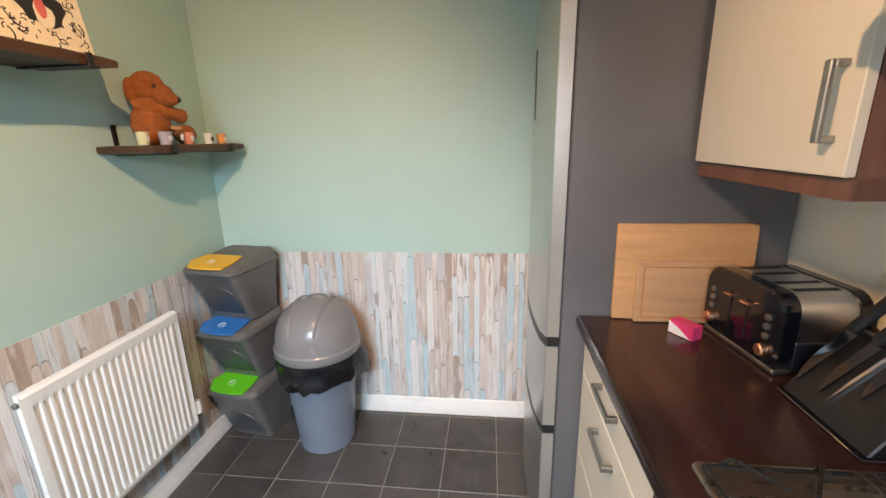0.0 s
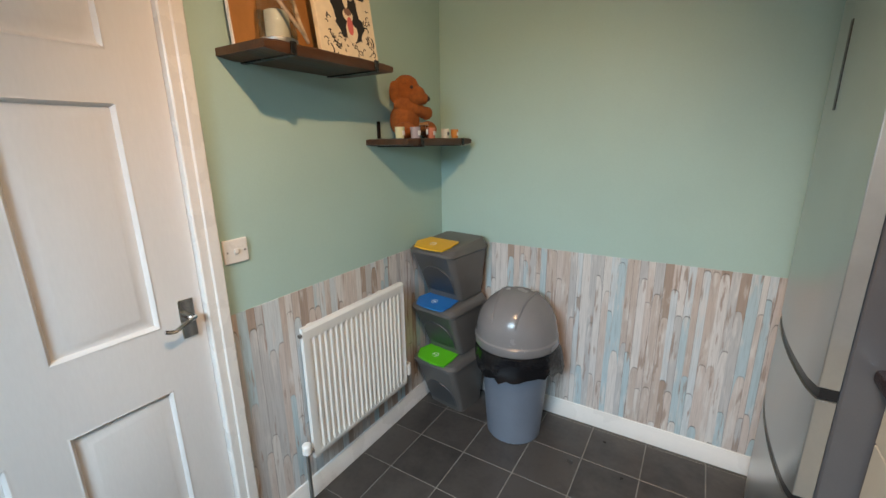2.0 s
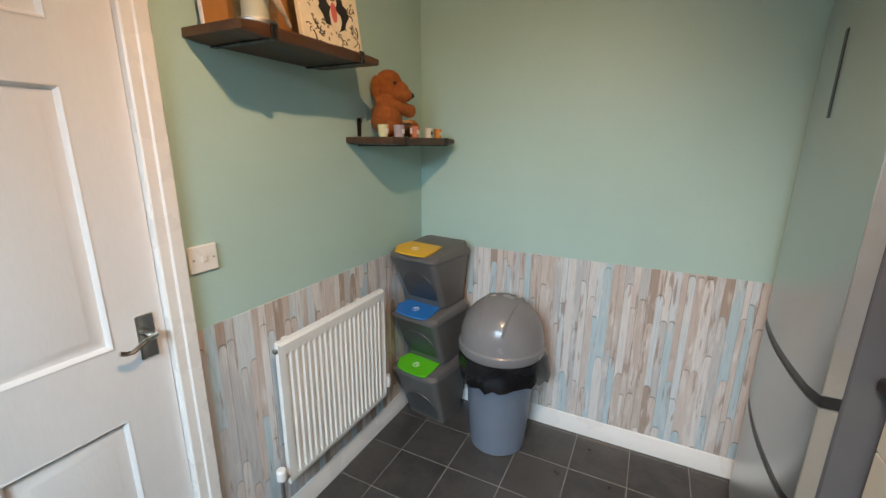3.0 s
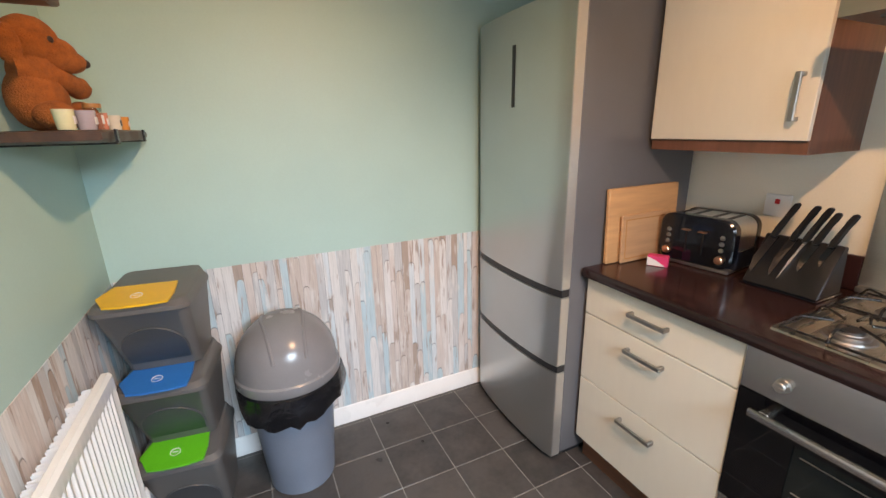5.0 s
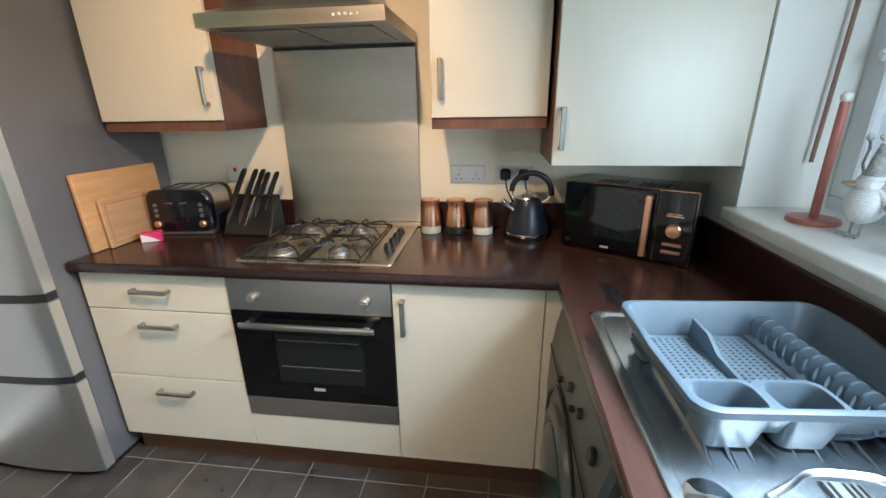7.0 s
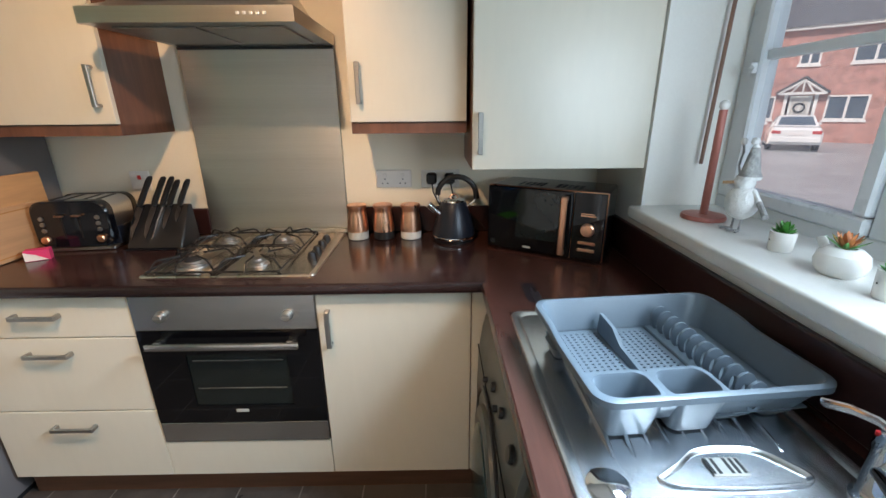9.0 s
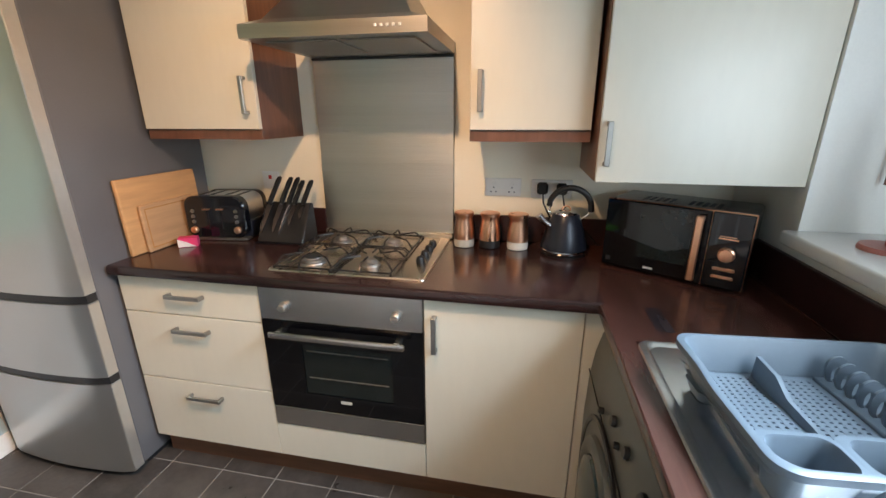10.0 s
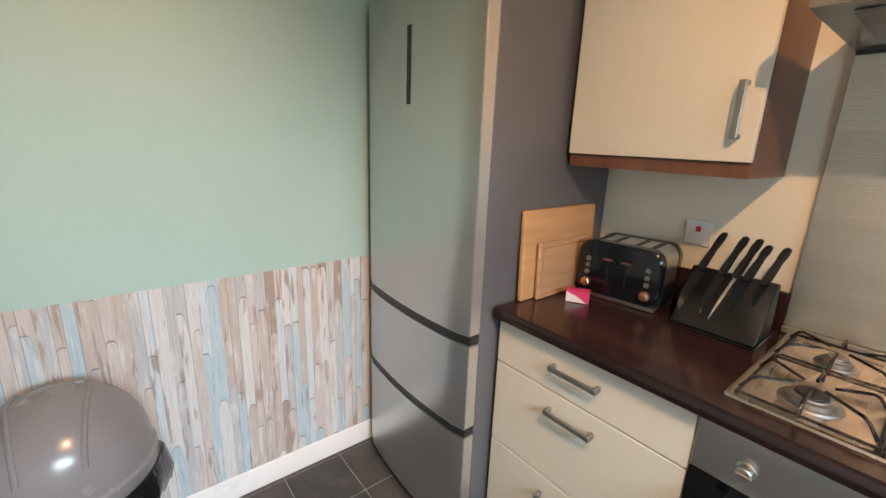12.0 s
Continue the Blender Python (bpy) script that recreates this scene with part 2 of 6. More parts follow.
M_SATIN = mat("satin_chrome", (0.82, 0.80, 0.78), 0.30, 1.0, var=0.03, bump=0, rvar=0.06)
M_ALU = mat("dull_burner_aluminium", (0.40, 0.38, 0.36), 0.48, 1.0, var=0.15, scale=30, bump=0.02)
M_CHROME = mat("chrome", (0.80, 0.80, 0.80), 0.07, 1.0, var=0.03, bump=0, rvar=0.03)
M_FRIDGE = mat("silver_fridge_front", (0.55, 0.56, 0.55), 0.30, 0.9, var=0.03, scale=3, fine=200, bump=0.01, rvar=0.04)
M_FRIDGESIDE = mat("grey_fridge_side", (0.155, 0.155, 0.165), 0.36, 0.3, var=0.05, scale=4, fine=180, bump=0.03)
M_DARKTRIM = mat("dark_grey_trim", (0.024, 0.024, 0.026), 0.35, 0.2, var=0.1, bump=0)
M_BLACKGLASS = mat("black_glass", (0.003, 0.003, 0.004), 0.04, var=0.1, bump=0, rvar=0.03)
M_OVENWIN = mat("oven_window_glass", (0.012, 0.016, 0.015), 0.05, var=0.1, bump=0, rvar=0.02)
M_BLACKGLOSS = mat("black_gloss_enamel", (0.005, 0.006, 0.009), 0.13, var=0.1, bump=0, coat=0.3, rvar=0.05)
M_BLACKMATT = mat("matt_black", (0.007, 0.007, 0.008), 0.42, var=0.15, scale=20, bump=0.02)
M_NAVY = mat("slate_blue_enamel", (0.014, 0.017, 0.028), 0.33, 0.2, var=0.1, bump=0)
M_COPPER = mat("copper", (0.86, 0.46, 0.29), 0.29, 1.0, var=0.08, scale=30, fine=120, bump=0.01, stretch=(1, 1, 0.1), rvar=0.05)
M_IRON = mat("cast_iron", (0.022, 0.020, 0.019), 0.28, 0.3, var=0.2, scale=40, bump=0.06)
M_HOB = mat("hob_steel", (0.60, 0.53, 0.46), 0.27, 1.0, var=0.08, scale=12, fine=90, bump=0.01, stretch=(0.08, 1, 1), rvar=0.08)
M_BAMBOO = mat("bamboo_board", (0.56, 0.31, 0.14), 0.5, var=0.16, scale=14, fine=70, bump=0.02, stretch=(0.1, 1, 1))
M_BAMBOO2 = mat("pale_board", (0.50, 0.29, 0.15), 0.52, var=0.16, scale=14, fine=70, bump=0.02, stretch=(0.1, 1, 1))
M_SHELF = mat("dark_stained_plank", (0.085, 0.036, 0.014), 0.46, var=0.4, scale=9, fine=60, bump=0.12, stretch=(1, 0.12, 1), dark=(0.018, 0.008, 0.005))
M_BIN = mat("grey_recycled_plastic", (0.125, 0.115, 0.108), 0.42, var=0.07, scale=10, fine=150, bump=0.03)
M_BINDARK = mat("dark_translucent_plastic", (0.070, 0.070, 0.072), 0.4, var=0.1, scale=10, fine=150, bump=0.03)
M_BINBLUE = mat("blue_grey_bin_plastic", (0.165, 0.19, 0.24), 0.38, var=0.05, scale=8, fine=150, bump=0.02)
M_BINLID = mat("grey_lid_plastic", (0.215, 0.20, 0.20), 0.25, var=0.05, scale=8, fine=150, bump=0.01)
M_BAG = mat("black_bin_liner", (0.008, 0.008, 0.010), 0.16, var=0.2, scale=16, fine=40, bump=0.5)
M_YELLOW = mat("yellow_plastic", (0.80, 0.44, 0.015), 0.35, var=0.05, bump=0.01)
M_BLUE = mat("blue_plastic", (0.02, 0.17, 0.50), 0.35, var=0.05, bump=0.01)
M_GREEN = mat("green_plastic", (0.10, 0.52, 0.015), 0.35, var=0.05, bump=0.01)
M_RACK = mat("grey_blue_rack_plastic", (0.125, 0.160, 0.195), 0.38, var=0.04, scale=8, bump=0.01)
M_PLUSH = mat("orange_plush", (0.37, 0.105, 0.018), 0.95, var=0.18, scale=45, fine=260, bump=0.7)
M_PLUSHDARK = mat("dark_plush", (0.03, 0.012, 0.008), 0.5, var=0.2, bump=0.1)
M_UPVC = mat("white_upvc", (0.62, 0.65, 0.67), 0.3, var=0.03, bump=0)
M_SILL = mat("white_sill_gloss", (0.80, 0.79, 0.76), 0.22, var=0.03, scale=5, bump=0.01)
M_PINKWOOD = mat("rose_painted_wood", (0.42, 0.135, 0.105), 0.4, var=0.15, scale=14, bump=0.03, stretch=(1, 1, 0.15))
M_BROWNROD = mat("brown_rod", (0.23, 0.12, 0.085), 0.45, var=0.15, bump=0.02)
M_CERAMIC = mat("white_ceramic", (0.74, 0.73, 0.70), 0.25, var=0.04, scale=14, bump=0.01)
M_KNIT = mat("silver_white_knit", (0.74, 0.74, 0.73), 0.75, var=0.05, scale=60, fine=240, bump=0.5)
M_GREYKNIT = mat("grey_knit", (0.36, 0.36, 0.355), 0.8, var=0.25, scale=70, fine=240, bump=0.5)
M_LEAF = mat("green_succulent", (0.06, 0.28, 0.045), 0.4, var=0.3, scale=30, bump=0.03)
M_LEAFO = mat("orange_succulent", (0.45, 0.15, 0.045), 0.4, var=0.3, scale=30, bump=0.03)
M_CARD = mat("brown_cardboard", (0.42, 0.26, 0.14), 0.8, var=0.1, bump=0.05)
M_PINK = mat("pink_printed_card", (0.70, 0.045, 0.16), 0.5, var=0.1, bump=0)
M_PALECARD = mat("white_card", (0.75, 0.70, 0.68), 0.5, var=0.05, bump=0)
M_SOCKET = mat("white_socket_plastic", (0.80, 0.77, 0.72), 0.3, var=0.03, bump=0)
M_RED = mat("red_neon_switch", (0.60, 0.02, 0.02), 0.3, var=0.05, bump=0)
M_PORTHOLE = mat("teal_porthole_glass", (0.03, 0.055, 0.06), 0.08, var=0.1, bump=0)
M_WM = mat("graphite_washer", (0.125, 0.13, 0.118), 0.35, 0.4, var=0.05, bump=0)
M_LABEL = mat("pale_label", (0.55, 0.53, 0.48), 0.5, var=0.05, bump=0)
M_WAXG = mat("cream_green_glass", (0.62, 0.60, 0.36), 0.25, var=0.05, bump=0)
M_WAXL = mat("lilac_glass", (0.42, 0.36, 0.38), 0.25, var=0.05, bump=0)
M_WAXP = mat("coral_glass", (0.66, 0.25, 0.16), 0.25, var=0.05, bump=0)
M_WAXW = mat("white_wax_glass", (0.72, 0.65, 0.52), 0.25, var=0.05, bump=0)
M_WAXO = mat("orange_wax_glass", (0.70, 0.28, 0.06), 0.25, var=0.05, bump=0)
M_CANVAS = mat("cream_canvas_print", (0.78, 0.68, 0.50), 0.6, var=0.06, scale=30, bump=0.03)
M_INK = mat("black_ink", (0.02, 0.018, 0.018), 0.6, var=0.1, bump=0)
M_INKPINK = mat("pink_ink", (0.65, 0.14, 0.13), 0.6, var=0.1, bump=0)
M_TRAY = mat("honey_wood_board", (0.42, 0.19, 0.055), 0.45, var=0.18, scale=9, fine=60, bump=0.02, stretch=(1, 0.4, 0.2))
M_ROPE = mat("jute_rope", (0.48, 0.36, 0.24), 0.9, var=0.25, scale=60, fine=300, bump=0.5)
M_PANE = glass("rain_wet_glass", (0.98, 0.99, 0.99), 0.0, 0.12)
M_JARGLASS = glass("jar_glass", (0.88, 0.90, 0.89))
M_CANDLE = mat("ivory_candle", (0.72, 0.66, 0.54), 0.5, var=0.03, bump=0)
M_BULB = bpy.data.materials.new("lit_bulb")
M_BULB.use_nodes = True
M_BULB.node_tree.nodes["Principled BSDF"].inputs["Emission Color"].default_value = (1, 0.8, 0.55, 1)
M_BULB.node_tree.nodes["Principled BSDF"].inputs["Emission Strength"].default_value = 6
M_BRICK = mat("red_brick_far", (0.50, 0.25, 0.205), 0.85, var=0.25, scale=3, fine=14, bump=0.1)
M_ROOF = mat("slate_roof_far", (0.09, 0.095, 0.11), 0.8, var=0.2, scale=3, fine=12, bump=0.1)
M_ASPHALT = mat("asphalt", (0.34, 0.35, 0.365), 0.4, var=0.2, scale=1.2, fine=30, bump=0.05)
M_CAR = mat("white_car_paint", (0.78, 0.78, 0.77), 0.15, var=0.02, bump=0, coat=0.5)
M_CARGLASS = mat("dark_car_glass", (0.07, 0.10, 0.14), 0.05, var=0.05, bump=0)
M_TAIL = mat("red_tail_lens", (0.50, 0.03, 0.03), 0.2, var=0.05, bump=0)
M_TYRE = mat("tyre_rubber", (0.02, 0.02, 0.02), 0.7, var=0.1, bump=0)


# ---------- builders ----------
def box(bm, x0, x1, y0, y1, z0, z1, bevel=0.0, seg=1):
    r = bmesh.ops.create_cube(bm, size=1.0, matrix=Matrix.Translation(((x0 + x1) / 2, (y0 + y1) / 2, (z0 + z1) / 2)) @ Matrix.Diagonal((abs(x1 - x0), abs(y1 - y0), abs(z1 - z0), 1)))
    if bevel:
        edges = list({e for v in r["verts"] for e in v.link_edges})
        bmesh.ops.bevel(bm, geom=edges, offset=bevel, segments=seg, profile=0.5, affect="EDGES")
    return bm


def loft(bm, loops, cap0=True, cap1=True, closed=True):
    """Skin a row of equally long point loops."""
    rows = [[bm.verts.new(p) for p in lp] for lp in loops]
    n = len(rows[0])
    for a, b in zip(rows, rows[1:]):
        for i in range(n if closed else n - 1):
            j = (i + 1) % n
            bm.faces.new((a[i], a[j], b[j], b[i]))
    if cap0:
        bm.faces.new(list(reversed(rows[0])))
    if cap1:
        bm.faces.new(rows[-1])
    return bm


def circle(cx, cy, z, r, n=24):
    return [(cx + r * math.cos(2 * math.pi * i / n), cy + r * math.sin(2 * math.pi * i / n), z) for i in range(n)]


def lathe(bm, prof, cx=0.0, cy=0.0, n=28, cap0=True, cap1=True):
    return loft(bm, [circle(cx, cy, z, max(r, 0.0004), n) for r, z in prof], cap0, cap1)


def rrect(x0, x1, y0, y1, z, r, n=5):
    pts = []
    for cx, cy, a0 in ((x1 - r, y1 - r, 0), (x0 + r, y1 - r, 90), (x0 + r, y0 + r, 180), (x1 - r, y0 + r, 270)):
        for i in range(n + 1):
            a = radians(a0 + 90 * i / n)
            pts.append((cx + r * math.cos(a), cy + r * math.sin(a), z))
    return pts


def tube(bm, pts, r, n=8, flat=1.0):
    pts = [Vector(p) for p in pts]
    loops = []
    side = None
    for i, p in enumerate(pts):
        d = (pts[min(i + 1, len(pts) - 1)] - pts[max(i - 1, 0)]).normalized()
        if side is None:
            side = d.orthogonal().normalized()
        side = (side - d * side.dot(d)).normalized()
        up = d.cross(side)
        loops.append([p + r * (math.cos(2 * math.pi * k / n) * side + flat * math.sin(2 * math.pi * k / n) * up) for k in range(n)])
    return loft(bm, loops)


def smooth(pts, k=6):
    """Round off a polyline: k points to each span."""
    p = [Vector(q) for q in pts]
    out = []
    for i in range(len(p) - 1):
        a, b, c, d = p[max(i - 1, 0)], p[i], p[i + 1], p[min(i + 2, len(p) - 1)]
        for j in range(k):
            t = j / k
            out.append(0.5 * (2 * b + (c - a) * t + (2 * a - 5 * b + 4 * c - d) * t * t + (3 * b - a - 3 * c + d) * t ** 3))
    return out + [p[-1]]


def ball(bm, c, r, u=16, v=10):
    rx, ry, rz = (r, r, r) if isinstance(r, (int, float)) else r
    bmesh.ops.create_uvsphere(bm, u_segments=u, v_segments=v, radius=1, matrix=Matrix.Translation(c) @ Matrix.Diagonal((rx, ry, rz, 1)))
    return bm


def prism(bm, poly, z0, z1):
    return loft(bm, [[(x, y, z0) for x, y in poly], [(x, y, z1) for x, y in poly]])


def arc(cx, cz, r, a0, a1, n, f):
    return [f(cx + r * math.cos(radians(a0 + (a1 - a0) * i / n)), cz + r * math.sin(radians(a0 + (a1 - a0) * i / n))) for i in range(n + 1)]


def finish(name, bm, material, smooth=34):
    bmesh.ops.recalc_face_normals(bm, faces=bm.faces)
    me = bpy.data.meshes.new(name)
    bm.to_mesh(me)
    bm.free()
    me.materials.append(material)
    me.shade_smooth()
    me.set_sharp_from_angle(angle=radians(smooth))
    return me


def chain(ob):
    m = Matrix.Identity(4)
    while ob:
        m = ob.matrix_basis @ m
        ob = ob.parent
    return m


def part(name, bm, material, parent, label="", local=False):
    """One mesh object under a thing or a part; geometry is in world metres unless local."""
    if not local:
        bm.transform(chain(parent).inverted())
    ob = new(name, finish(name, bm, material))
    ob.parent = parent
    return tagged(ob, label)


def thing(name, m, label, category, group="", kind=""):
    ob = new(name)
    ob.matrix_basis = m
    ob.empty_display_size = 0.05
    return tagged(ob, label, category, group, kind)


def solid(name, bm, material, label, category="", kind="structure", group=""):
    return tagged(new(name, finish(name, bm, material)), label, category, group, kind)


def B(*a, **k):
    return box(bmesh.new(), *a, **k)


# ---------- the room ----------
XE, XW, YN, YS, H = 0.862, -1.416, 1.94, -1.085, 2.40
WX0, WX1, WZ0, WZ1 = -1.02, 0.435, 1.098, 2.12      # window opening
DY0, DY1, DZ1 = -0.315, 0.558, 2.06                 # door opening
solid("wall_north", B(XW - 0.12, XE + 0.12, YN, YN + 0.12, -0.05, H), M_MINT, "mint green painted wall above board wallpaper", "wall")
solid("wall_east", B(XE, XE + 0.12, YS - 0.31, YN, -0.05, H), M_CREAMWALL, "cream painted kitchen wall behind the worktop", "wall")
bm = bmesh.new()
box(bm, XW - 0.12, XW, DY1, YN, -0.05, H)
box(bm, XW - 0.12, XW, YS, DY0, -0.05, H)
box(bm, XW - 0.12, XW, DY0, DY1, DZ1, H)
solid("wall_west", bm, M_MINT, "mint green painted wall with a door opening", "wall")
bm = bmesh.new()
box(bm, WX1, XE, YS - 0.31, YS, -0.05, H)
box(bm, XW - 0.12, WX0, YS - 0.31, YS, -0.05, H)
box(bm, WX0, WX1, YS - 0.31, YS, -0.05, WZ0 - 0.03)
box(bm, WX0, WX1, YS - 0.31, YS, WZ1, H)
solid("wall_south", bm, M_WHITEWALL, "pale cream wall with a deep window opening", "wall")
solid("ceiling", B(XW - 0.12, XE + 0.12, YS - 0.31, YN + 0.12, H, H + 0.1), M_CEIL, "plain white ceiling", "ceiling")
floor = solid("floor", B(XW - 0.12, XE + 0.12, YS - 0.31, YN + 0.12, -0.08, -0.0015), M_GROUT, "dark slate-look tiled floor with pale joints", "floor")
solid("wallpaper_north", B(XW + 0.002, XE, YN - 0.0025, YN + 0.001, 0.0, 0.918), M_PAPER_N, "weathered board wallpaper in brown, white and blue", "wallpaper")
solid("wallpaper_west", B(XW - 0.001, XW + 0.0025, 0.626, YN - 0.003, 0.0, 0.914), M_PAPER_W, "weathered board wallpaper in brown, white and blue", "wallpaper")


def skirting(name, pts_along, axis, wall, sign):
    """Moulded skirting board: a stepped profile run along a wall."""
    prof = [(0, 0), (0.016, 0), (0.016, 0.062), (0.012, 0.068), (0.012, 0.078), (0.006, 0.09), (0, 0.092)]
    a, b = pts_along
    loops = []
    for s in (a, b):
        loops.append([(s, wall + sign * d, z) if axis == 0 else (wall + sign * d, s, z) for d, z in prof])
    return solid(name, loft(bmesh.new(), loops), M_GLOSSWHITE, "white gloss moulded skirting board", "skirting board")


skirting("baseboard_north", (XW + 0.016, 0.30), 0, YN - 0.002, -1)
skirting("baseboard_west", (0.625, YN - 0.003), 1, XW + 0.002, 1)

# door in the west wall
frame_w = 0.066
bm = bmesh.new()
for y0, y1, z0, z1 in ((DY1 - 0.004, DY1 + frame_w, 0, DZ1 + frame_w), (DY0 - frame_w, DY0 + 0.004, 0, DZ1 + frame_w)):
    box(bm, XW - 0.02, XW + 0.014, y0, y1, z0, z1, 0.004)
    box(bm, XW + 0.012, XW + 0.021, y0 + 0.028 if y0 > 0 else y0 + 0.004, y1 - 0.004 if y0 > 0 else y1 - 0.028, z0, z1 - 0.004, 0.004)
box(bm, XW - 0.02, XW + 0.014, DY0, DY1, DZ1 - 0.004, DZ1 + frame_w, 0.004)
solid("trim", bm, M_GLOSSWHITE, "white moulded architrave round the door", "architrave")
bm = bmesh.new()
box(bm, XW - 0.12, XW - 0.022, DY1 - 0.022, DY1 - 0.001, 0, DZ1 - 0.001)
box(bm, XW - 0.12, XW - 0.022, DY0 + 0.001, DY0 + 0.022, 0, DZ1 - 0.001)
box(bm, XW - 0.12, XW - 0.022, DY0 + 0.022, DY1 - 0.022, DZ1 - 0.022, DZ1 - 0.001)
solid("door_lining", bm, M_GLOSSWHITE, "white painted door lining", "door frame")
door = thing("door_1", pose(XW - 0.03, 0.12, 0.005), "closed white six-panel interior door with a chrome lever handle", "door", kind="structure")
ly0, ly1, xf = DY0 + 0.024, DY1 - 0.006, XW - 0.010
cols = ((0.181, 0.431), (-0.185, 0.071))
zrows = ((0.22, 0.750), (0.946, 1.56), (1.680, 1.96))
bm = bmesh.new()
box(bm, xf - 0.036, xf - 0.012, ly0, ly1, 0.006, DZ1 - 0.025)
ys = [ly0, -0.185, 0.071, 0.181, 0.431, ly1]
for i in (0, 2, 4):
    box(bm, xf - 0.0125, xf, ys[i], ys[i + 1], 0.006, DZ1 - 0.025)
zs = [0.006, 0.22, 0.750, 0.946, 1.56, 1.680, 1.96, DZ1 - 0.025]
for (y0, y1) in cols:
    for i in (0, 2, 4, 6):
        box(bm, xf - 0.0125, xf, y0, y1, zs[i], zs[i + 1])
leaf = part("leaf", bm, M_DOORPAINT, door)
for (y0, y1) in cols:
    for (z0, z1) in zrows:
        bm = bmesh.new()
        lps = []
        for d, x in ((0.0, xf + 0.0005), (0.004, xf + 0.002), (0.009, xf - 0.003), (0.012, xf - 0.011), (0.016, xf - 0.0115), (0.043, xf - 0.002), (0.046, xf - 0.0015)):
            lps.append([(x, y0 + d, z0 + d), (x, y1 - d, z0 + d), (x, y1 - d, z1 - d), (x, y0 + d, z1 - d)])
        loft(bm, lps, cap0=False)
        part("panel", bm, M_DOORPAINT, door, "raised moulded door panel")
bm = B(xf, xf + 0.006, 0.482, 0.527, 0.891, 1.013, 0.003)
plate = part("handle_plate", bm, M_CHROME, door, "chrome lever plate")
bm = bmesh.new()
lathe(bm, [(0.011, 0), (0.011, 0.03), (0.008, 0.034)], n=14)
bm.transform(pose(xf + 0.004, 0.505, 0.962, 0, 90, 0))
tube(bm, [(xf + 0.036, 0.511, 0.963), (xf + 0.042, 0.493, 0.961), (xf + 0.043, 0.468, 0.952), (xf + 0.043, 0.448, 0.942), (xf + 0.042, 0.433, 0.944), (xf + 0.040, 0.422, 0.949)], 0.0065, 10)
part("lever", bm, M_CHROME, plate)

# window in the south wall
YF = -1.350
win = thing("window_1", pose(-0.31, YF, WZ0), "white plastic casement window with wet glass over the sill", "window", kind="structure")
bm = bmesh.new()
fw = 0.055
for x0, x1, z0, z1 in ((WX0, WX1, WZ0, WZ0 + fw), (WX0, WX1, WZ1 - fw, WZ1), (WX0, WX0 + fw, WZ0 + fw, WZ1 - fw), (WX1 - fw, WX1, WZ0 + fw, WZ1 - fw), (-0.148, -0.088, WZ0 + fw, WZ1 - fw), (-0.60, -0.54, WZ0 + fw, WZ1 - fw)):
    box(bm, x0, x1, YF - 0.035, YF + 0.012, z0, z1, 0.004)
part("window_frame", bm, M_UPVC, win)
for (x0, x1) in ((-0.088, WX1 - fw), (-0.54, -0.148), (WX0 + fw, -0.60)):
    bm = bmesh.new()
    s = 0.042
    z0, z1 = WZ0 + fw, WZ1 - fw
    for a, b, c, d in ((x0, x1, z0, z0 + s), (x0, x1, z1 - s, z1), (x0, x0 + s, z0 + s, z1 - s), (x1 - s, x1, z0 + s, z1 - s)):
        box(bm, a + 0.001, b - 0.001, YF - 0.030, YF + 0.026, c + 0.001, d - 0.001, 0.006)
    box(bm, x0 + s, x1 - s, YF - 0.012, YF + 0.012, 1.560, 1.586, 0.003)
    sash = part("sash", bm, M_UPVC, win)
    p = part("pane", B(x0 + s, x1 - s, YF - 0.004, YF + 0.002, z0 + s, z1 - s), M_PANE, win)
    p.visible_shadow = False
bm = bmesh.new()
box(bm, 0.344, 0.358, YF + 0.026, YF + 0.045, 1.525, 1.555, 0.004)
tube(bm, [(0.351, YF + 0.04, 1.54), (0.331, YF + 0.055, 1.535), (0.316, YF + 0.055, 1.53)], 0.007)
part("latch", bm, M_UPVC, win)
solid("window_sill", B(WX0 - 0.0, WX1 - 0.001, YF - 0.002, -1.040, WZ0 - 0.026, WZ0 + 0.016, 0.008, 3), M_SILL, "glossy white painted window sill board", "window sill")

# ceiling lamp
cl = thing("ceiling_light", pose(-0.47, 0.13, H), "white ceiling bar light with two lit warm spot heads", "lamp")
bm = B(-0.165, 0.165, -0.025, 0.025, -0.022, -0.001, 0.006, 2)
bm.transform(pose(-0.47, 0.132, H, 0, 0, 44.0))
part("bar", bm, M_GLOSSWHITE, cl)
for spot, aim in ((SPOT_A, Vector((-1.15, 1.55, 0.72))), (SPOT_B, Vector((0.76, 0.70, 0.66)))):
    m = look(spot, aim)
    bm = lathe(bmesh.new(), [(0.014, 0.088), (0.020, 0.084), (0.026, 0.060), (0.029, 0.012), (0.027, 0.012), (0.024, 0.058)], n=24, cap1=False)
    bm.transform(m)
    back = m @ Vector((0, 0, 0.07))
    tube(bm, [back, (back.x, back.y, H - 0.02)], 0.006, 10)
    head = part("spot_head", bm, M_GLOSSWHITE, cl, "white adjustable spot head")
    bm = lathe(bmesh.new(), [(0.0235, 0.030), (0.022, 0.027), (0.012, 0.025), (0.0, 0.0245)], n=20)
    bm.transform(m)
    part("bulb", bm, M_BULB, head, "lit warm bulb")

# ---------- base units on the east wall ----------
XF = 0.281        # door fronts
XT = 0.250        # worktop edge
ZT = 0.910


